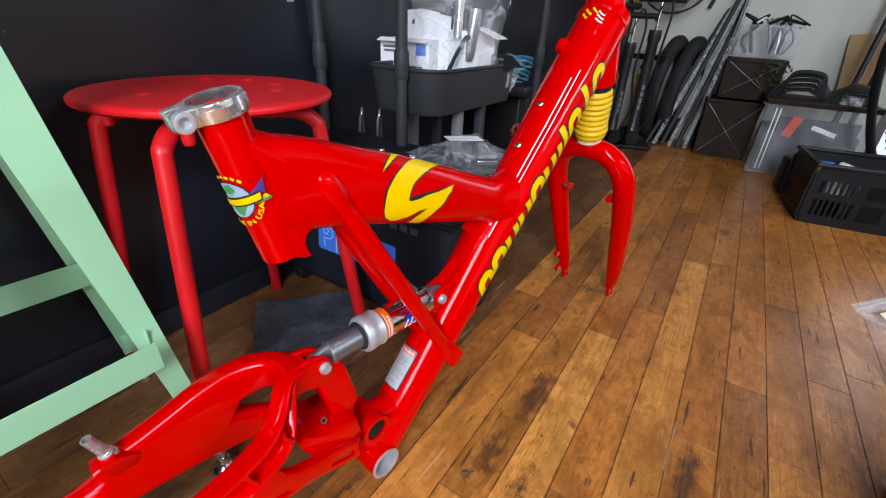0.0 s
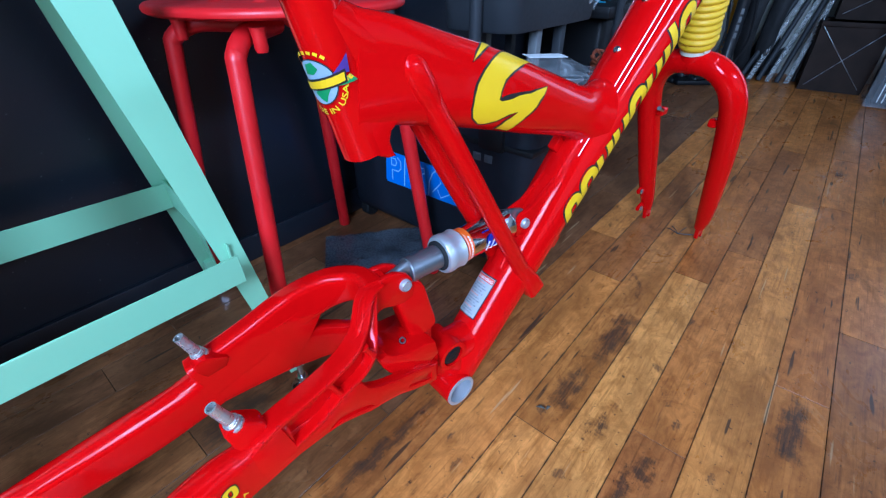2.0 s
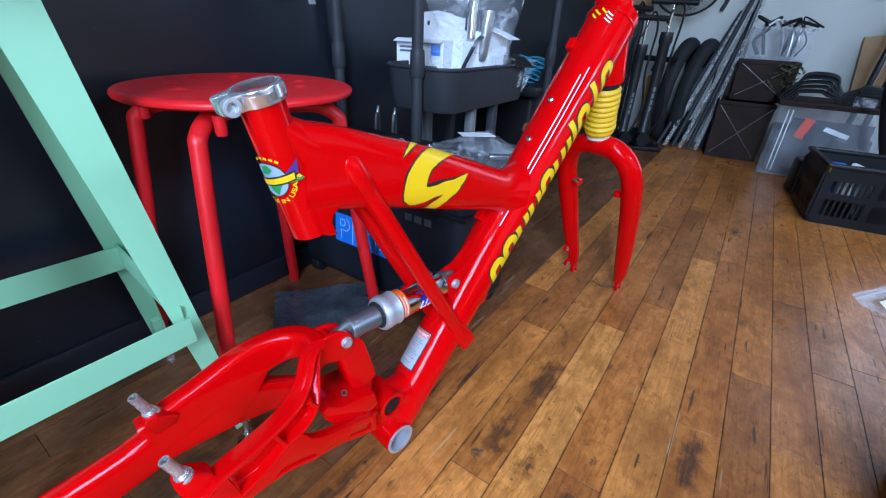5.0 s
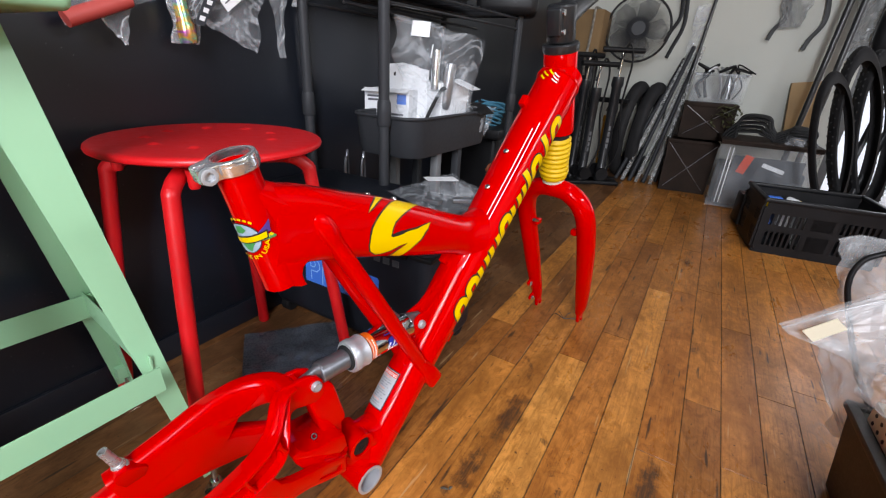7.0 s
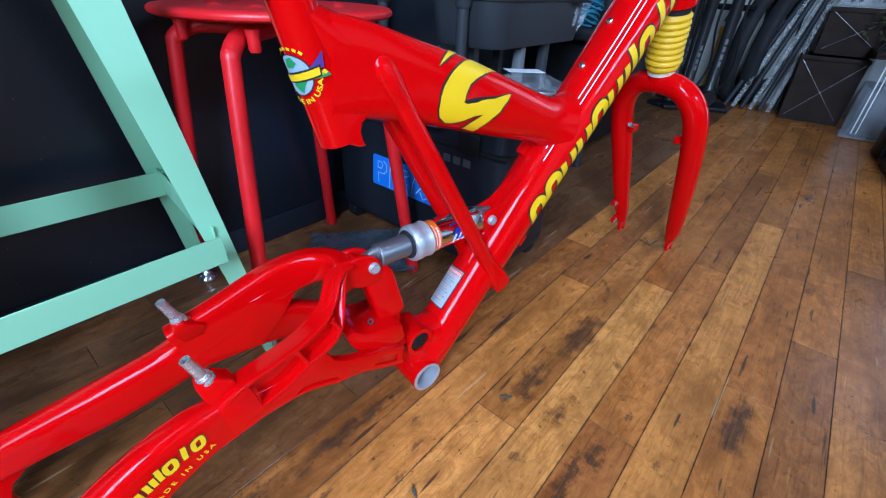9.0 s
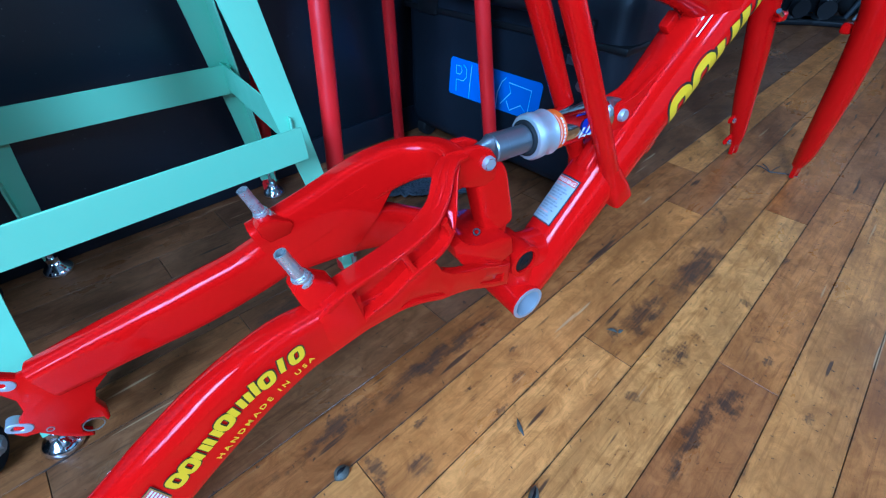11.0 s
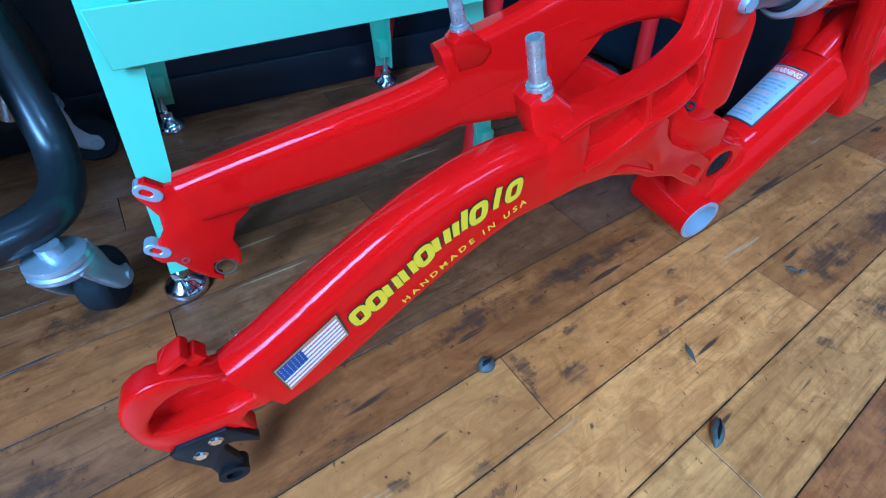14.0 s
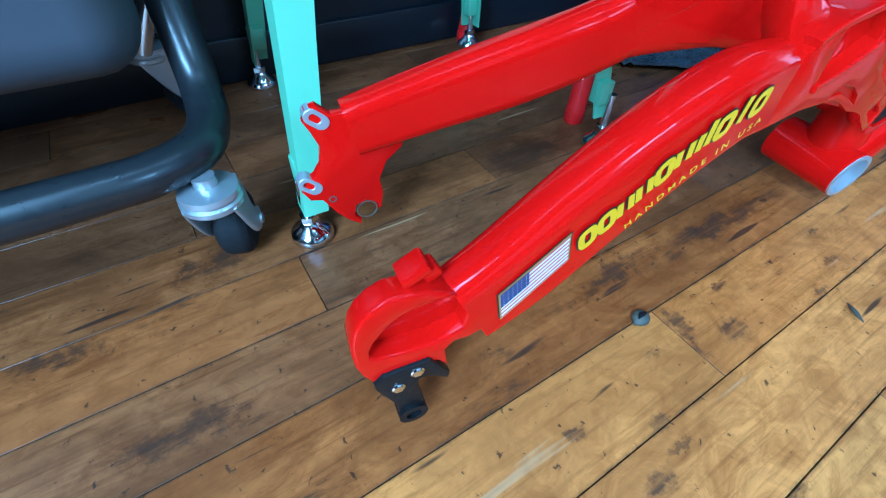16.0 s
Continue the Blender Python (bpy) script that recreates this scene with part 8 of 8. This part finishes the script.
# straps and bags hanging on the back wall
for k, (x, z0, z1) in enumerate(((-0.150, 0.66, 1.0), (-0.175, 0.74, 1.0), (0.290, 0.76, 0.98), (0.445, 0.72, 0.98))):
    bm = bmesh.new()
    loft(bm, [(0, 0, z1, 0.010, 0.0015, 4), (0.02, -0.012, (z0 + z1) / 2, 0.010, 0.0015, 4), (-0.015, -0.01, z0 + 0.05, 0.010, 0.0015, 4), (-0.03, -0.012, z0, 0.010, 0.0015, 4)], side=(1, 0, 0), steps=6, seg=8)
    solid("strap", bm, M_BLACKPL, "black webbing strap hanging on the off-white wall", "strap", pose(x, 3.045, 0), "hanging straps")
bag("hanging_bag", [(0.0, 0, 0.0), (0.085, 0, 0.01), (0.125, 0, 0.22), (-0.03, 0, 0.22)], pose(0.290, 3.03, 0.810), "grey see-through bag hanging on the off-white wall", M_BAGGREY, 0.02, 31)
bag("hanging_bag", [(0.0, 0, 0.0), (0.05, 0, 0.02), (0.07, 0, 0.30), (0.0, 0, 0.30)], pose(-0.085, 3.03, 0.62), "long see-through bag hanging on the off-white wall", M_BAG, 0.012, 33)

# ---- box with bags at the near right ----
rb = thing("parts_bin", pose(0.553, 0.668, 0, 0, 0, 3), "dark parts bin filled with bags and a cream perforated tray", "bin")
bm = bmesh.new()
plate(bm, [(-0.135, -0.20), (0.135, -0.20), (0.135, 0.20), (-0.135, 0.20)], lambda a, b_, d: Vector((a * (1 + 0.75 * d), b_ * (1 + 0.4 * d), d)), 0.0, 0.148, 0.006, 2)
part("body", bm, M_BINBODY, rb)
bm = bmesh.new()
for sx, sy, lx, ly in ((0, -1, 0.312, 0.016), (0, 1, 0.312, 0.016), (-1, 0, 0.016, 0.43), (1, 0, 0.016, 0.43)):
    box(bm, (sx * 0.150, sy * 0.210, 0.148), (lx, ly, 0.012), 0.004)
part("rim", bm, M_BINBODY, rb)
bm = bmesh.new()
box(bm, (-0.128, 0.01, 0.168), (0.030, 0.34, 0.034), 0.004)
tray_p = part("cream_tray", bm, M_CREAM, rb, "cream plastic perforated strip")
bm = bmesh.new()
for k in range(18):
    for j in range(2):
        cyl(bm, (-0.1436, -0.145 + 0.018 * k, 0.160 + 0.013 * j), (-0.1428, -0.145 + 0.018 * k, 0.160 + 0.013 * j), 0.003, None, 8)
part("perforation", bm, M_BLACKPL, tray_p)


def labelled_bag(corners, label, material, puff, seed):
    return bag("plastic_bag", corners, pose(0, 0, 0), label, material, puff, seed, 22, 24)


b_ = labelled_bag([(0.289, 0.860, 0.236), (0.480, 0.850, 0.205), (0.470, 0.900, 0.395), (0.274, 0.858, 0.250)], "clear plastic bag with a white label over the bin", M_BAG3, 0.010, 45)
bm = bmesh.new()
plate(bm, [(0.298, 0.255), (0.327, 0.286), (0.342, 0.274), (0.314, 0.243)], lambda a, z, d: Vector((a, 0.842 - d, z)), 0.0, 0.0008)
part("paper_label", bm, M_CREAM, b_, "pale paper label")
bm = bmesh.new()
pipe(bm, [(0.279, 0.852, 0.2470), (0.330, 0.858, 0.290), (0.400, 0.872, 0.336), (0.465, 0.890, 0.376)], 0.0016, 4, 8)
part("seal_strip", bm, M_BAG3, b_)
labelled_bag([(0.358, 0.970, 0.262), (0.480, 0.960, 0.262), (0.480, 1.000, 0.400), (0.329, 0.985, 0.357)], "clear plastic bag with a black hose, standing in the bin", M_BAG3, 0.018, 41)
labelled_bag([(0.398, 0.884, 0.078), (0.415, 0.866, 0.110), (0.392, 0.850, 0.240), (0.322, 0.872, 0.236)], "clear plastic bag hanging down the side of the bin", M_BAG3, 0.010, 47)
labelled_bag([(0.362, 0.800, 0.208), (0.440, 0.690, 0.200), (0.440, 0.760, 0.310), (0.360, 0.815, 0.245)], "crumpled milky plastic bag in the parts bin", M_BAG3, 0.030, 43)
bm = bmesh.new()
pipe(bm, [(0.415, 0.862, 0.146), (0.395, 0.920, 0.185), (0.363, 0.950, 0.270), (0.354, 0.955, 0.305), (0.357, 0.958, 0.330), (0.369, 0.960, 0.346), (0.400, 0.960, 0.358), (0.46, 0.950, 0.34)], 0.004, 6, 10)
solid("black_hose", bm, M_BLACKPL, "black hose curving inside the bag", "hose")

# small dried gum nuts on the floor
for x, y, a, b_, yaw in ((-0.165, 0.206, 0.0078, 0.0066, 100), (-0.034, 0.312, 0.0125, 0.0046, 118)):
    bm = bmesh.new()
    loft(bm, [(-a, 0, 0.003, 0.0006, 0.0006), (-a * 0.6, 0, 0.0045, b_ * 0.75, 0.0030), (0, 0, 0.005, b_, 0.0042), (a * 0.6, 0, 0.0045, b_ * 0.75, 0.0030), (a, 0, 0.003, 0.0006, 0.0006)], steps=4, seg=16)
    for v in bm.verts:
        v.co += v.normal * 0.0008 * noise.noise(v.co * 420) * 1.8 if v.normal.length else Vector()
    nut = solid("dried_pod", bm, M_GUM, "small dull green dried pod on the floor", "pod", pose(x, y, 0.0, 0, 0, yaw), "dried pods")
    bm = bmesh.new()
    loft(bm, [(-a * 0.62, 0, 0.0078, 0.0004, 0.0008), (-a * 0.2, 0.0004, 0.0090, b_ * 0.30, 0.0009), (a * 0.25, -0.0003, 0.0090, b_ * 0.24, 0.0009), (a * 0.66, 0, 0.0077, 0.0004, 0.0008)], steps=3, seg=8)
    part("slit", bm, M_BLACKPL, nut)
for x, y, yaw, ln in ((-0.083, 0.532, 20, 0.006), (-0.083, 0.357, 150, 0.009), (-0.075, 0.538, 80, 0.004)):
    bm = bmesh.new()
    loft(bm, [(-ln, 0, 0.0012, 0.0004, 0.0004), (0, 0.001, 0.0022, 0.0022, 0.0012), (ln, 0, 0.0014, 0.0004, 0.0004)], steps=4, seg=8)
    solid("wood_splinter", bm, M_GUM, "tiny dark chip of debris on the floor", "debris", pose(x, y, 0.0, 0, 0, yaw), "floor debris")
for k, yaw in enumerate((20, 75, 120, 150)):
    bm = bmesh.new()
    pipe(bm, [(0, 0, 0.001), (0.02, 0.002, 0.0025), (0.045 - 0.006 * k, 0.004, 0.001)], 0.0008, 4, 6)
    solid("dry_stalk", bm, M_SLATE, "thin dry stalk lying by the fork tip", "debris", pose(-0.075, 1.10, 0.0, 0, 0, yaw), "floor debris")

# ---- floor boards ----
PW = 0.0621
SEAM0 = -0.1664
sub = bmesh.new()
box(sub, (0, 0, 0), (X_RIGHT - X_WALL + 0.2, Y_BACK - Y_REAR + 0.3, 0.05))
floor = solid("floor", sub, M_SUB, "worn honey-brown narrow hardwood boards with dark stains", "floor", Matrix.Translation(((X_RIGHT + X_WALL) / 2, (Y_BACK + Y_REAR) / 2, -0.0285)), kind="structure", sharp=0)
JOINTS = {-8: [-0.15, 0.287, 0.75], -7: [0.183, 0.55], -6: [0.0, 0.62], -5: [0.42], -4: [0.22, 0.9], -3: [0.015, 0.70], -2: [0.398, 1.2], -1: [0.4725, 1.0], 0: [0.222, 0.862, 1.5], 1: [0.502, 1.25], 2: [0.30, 0.956, 1.6], 3: [0.58, 1.1, 1.82], 4: [0.35, 1.42], 5: [0.773, 1.45, 1.83], 6: [0.45, 0.955, 1.5], 7: [0.813, 1.3, 2.05], 8: [0.55, 1.05, 1.7], 9: [0.30, 1.11]}
# how pale each known board is, by its row and the joint where it begins (0: the one that ends at the first joint);
# glare on the near boards and shade on the left rows are put into it
TONES_AND_LIGHT = {(2, 0.30): 0.86, (3, 0): 0.44, (4, 0.35): 0.76, (2, 0.956): 0.5, (1, 0.502): 0.62, (1, 0): 0.93, (0, 0.222): 0.72, (-1, 0): 0.45, (-1, 0.4725): 0.44, (3, 0.58): 0.6, (0, 0): 0.93, (-2, 0): 0.32, (-3, 0): 0.40, (-3, 0.015): 0.27,
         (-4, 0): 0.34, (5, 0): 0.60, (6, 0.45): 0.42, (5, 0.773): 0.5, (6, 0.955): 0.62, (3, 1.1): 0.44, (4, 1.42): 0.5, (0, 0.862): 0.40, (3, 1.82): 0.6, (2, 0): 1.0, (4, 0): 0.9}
rng = random.Random(5)
meshes = {}
k0, k1 = int((X_WALL - SEAM0) // PW), int((X_RIGHT - SEAM0) // PW) + 1
for k in range(k0, k1 + 1):
    xa, xb = max(SEAM0 + k * PW, X_WALL), min(SEAM0 + (k + 1) * PW, X_RIGHT)
    if xb - xa < 0.006:
        continue
    cuts = list(JOINTS.get(k, []))
    y = (cuts[0] if cuts else rng.uniform(-0.2, 0.5))
    if not cuts:
        cuts = [y]
    while cuts[0] > Y_REAR + 0.5:
        cuts.insert(0, cuts[0] - rng.uniform(0.45, 1.0))
    while cuts[-1] < Y_BACK - 0.5:
        cuts.append(cuts[-1] + rng.uniform(0.45, 0.95))
    ends = [Y_REAR] + [c for c in cuts if Y_REAR + 0.05 < c < Y_BACK - 0.05] + [Y_BACK]
    for ya, yb in zip(ends, ends[1:]):
        g = 0.00025
        w, ln = xb - xa - 2 * g, yb - ya - 2 * g
        key = (round(w, 4), round(ln, 4))
        if key not in meshes:
            t = bmesh.new()
            bmesh.ops.create_cube(t, size=1)
            bmesh.ops.scale(t, vec=(w, ln, 0.012), verts=t.verts)
            bezel(t, [e for e in t.edges if min(v.co.z for v in e.verts) > 0], 0.0004, 1)
            me = bpy.data.meshes.new("board")
            t.to_mesh(me)
            t.free()
            me.materials.append(M_FLOOR)
            meshes[key] = me
        tone = TONES_AND_LIGHT.get((k, ya))
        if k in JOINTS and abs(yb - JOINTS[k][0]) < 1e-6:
            tone = TONES_AND_LIGHT.get((k, 0), tone)
        # unlisted boards: random tone, darker left of the frame to paint in shade
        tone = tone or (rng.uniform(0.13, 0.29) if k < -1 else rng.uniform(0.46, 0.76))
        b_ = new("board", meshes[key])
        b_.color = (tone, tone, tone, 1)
        b_.parent = floor
        b_.matrix_world = Matrix.Translation(((xa + xb) / 2, (ya + yb) / 2, -0.006 + rng.uniform(-0.0003, 0.0)))
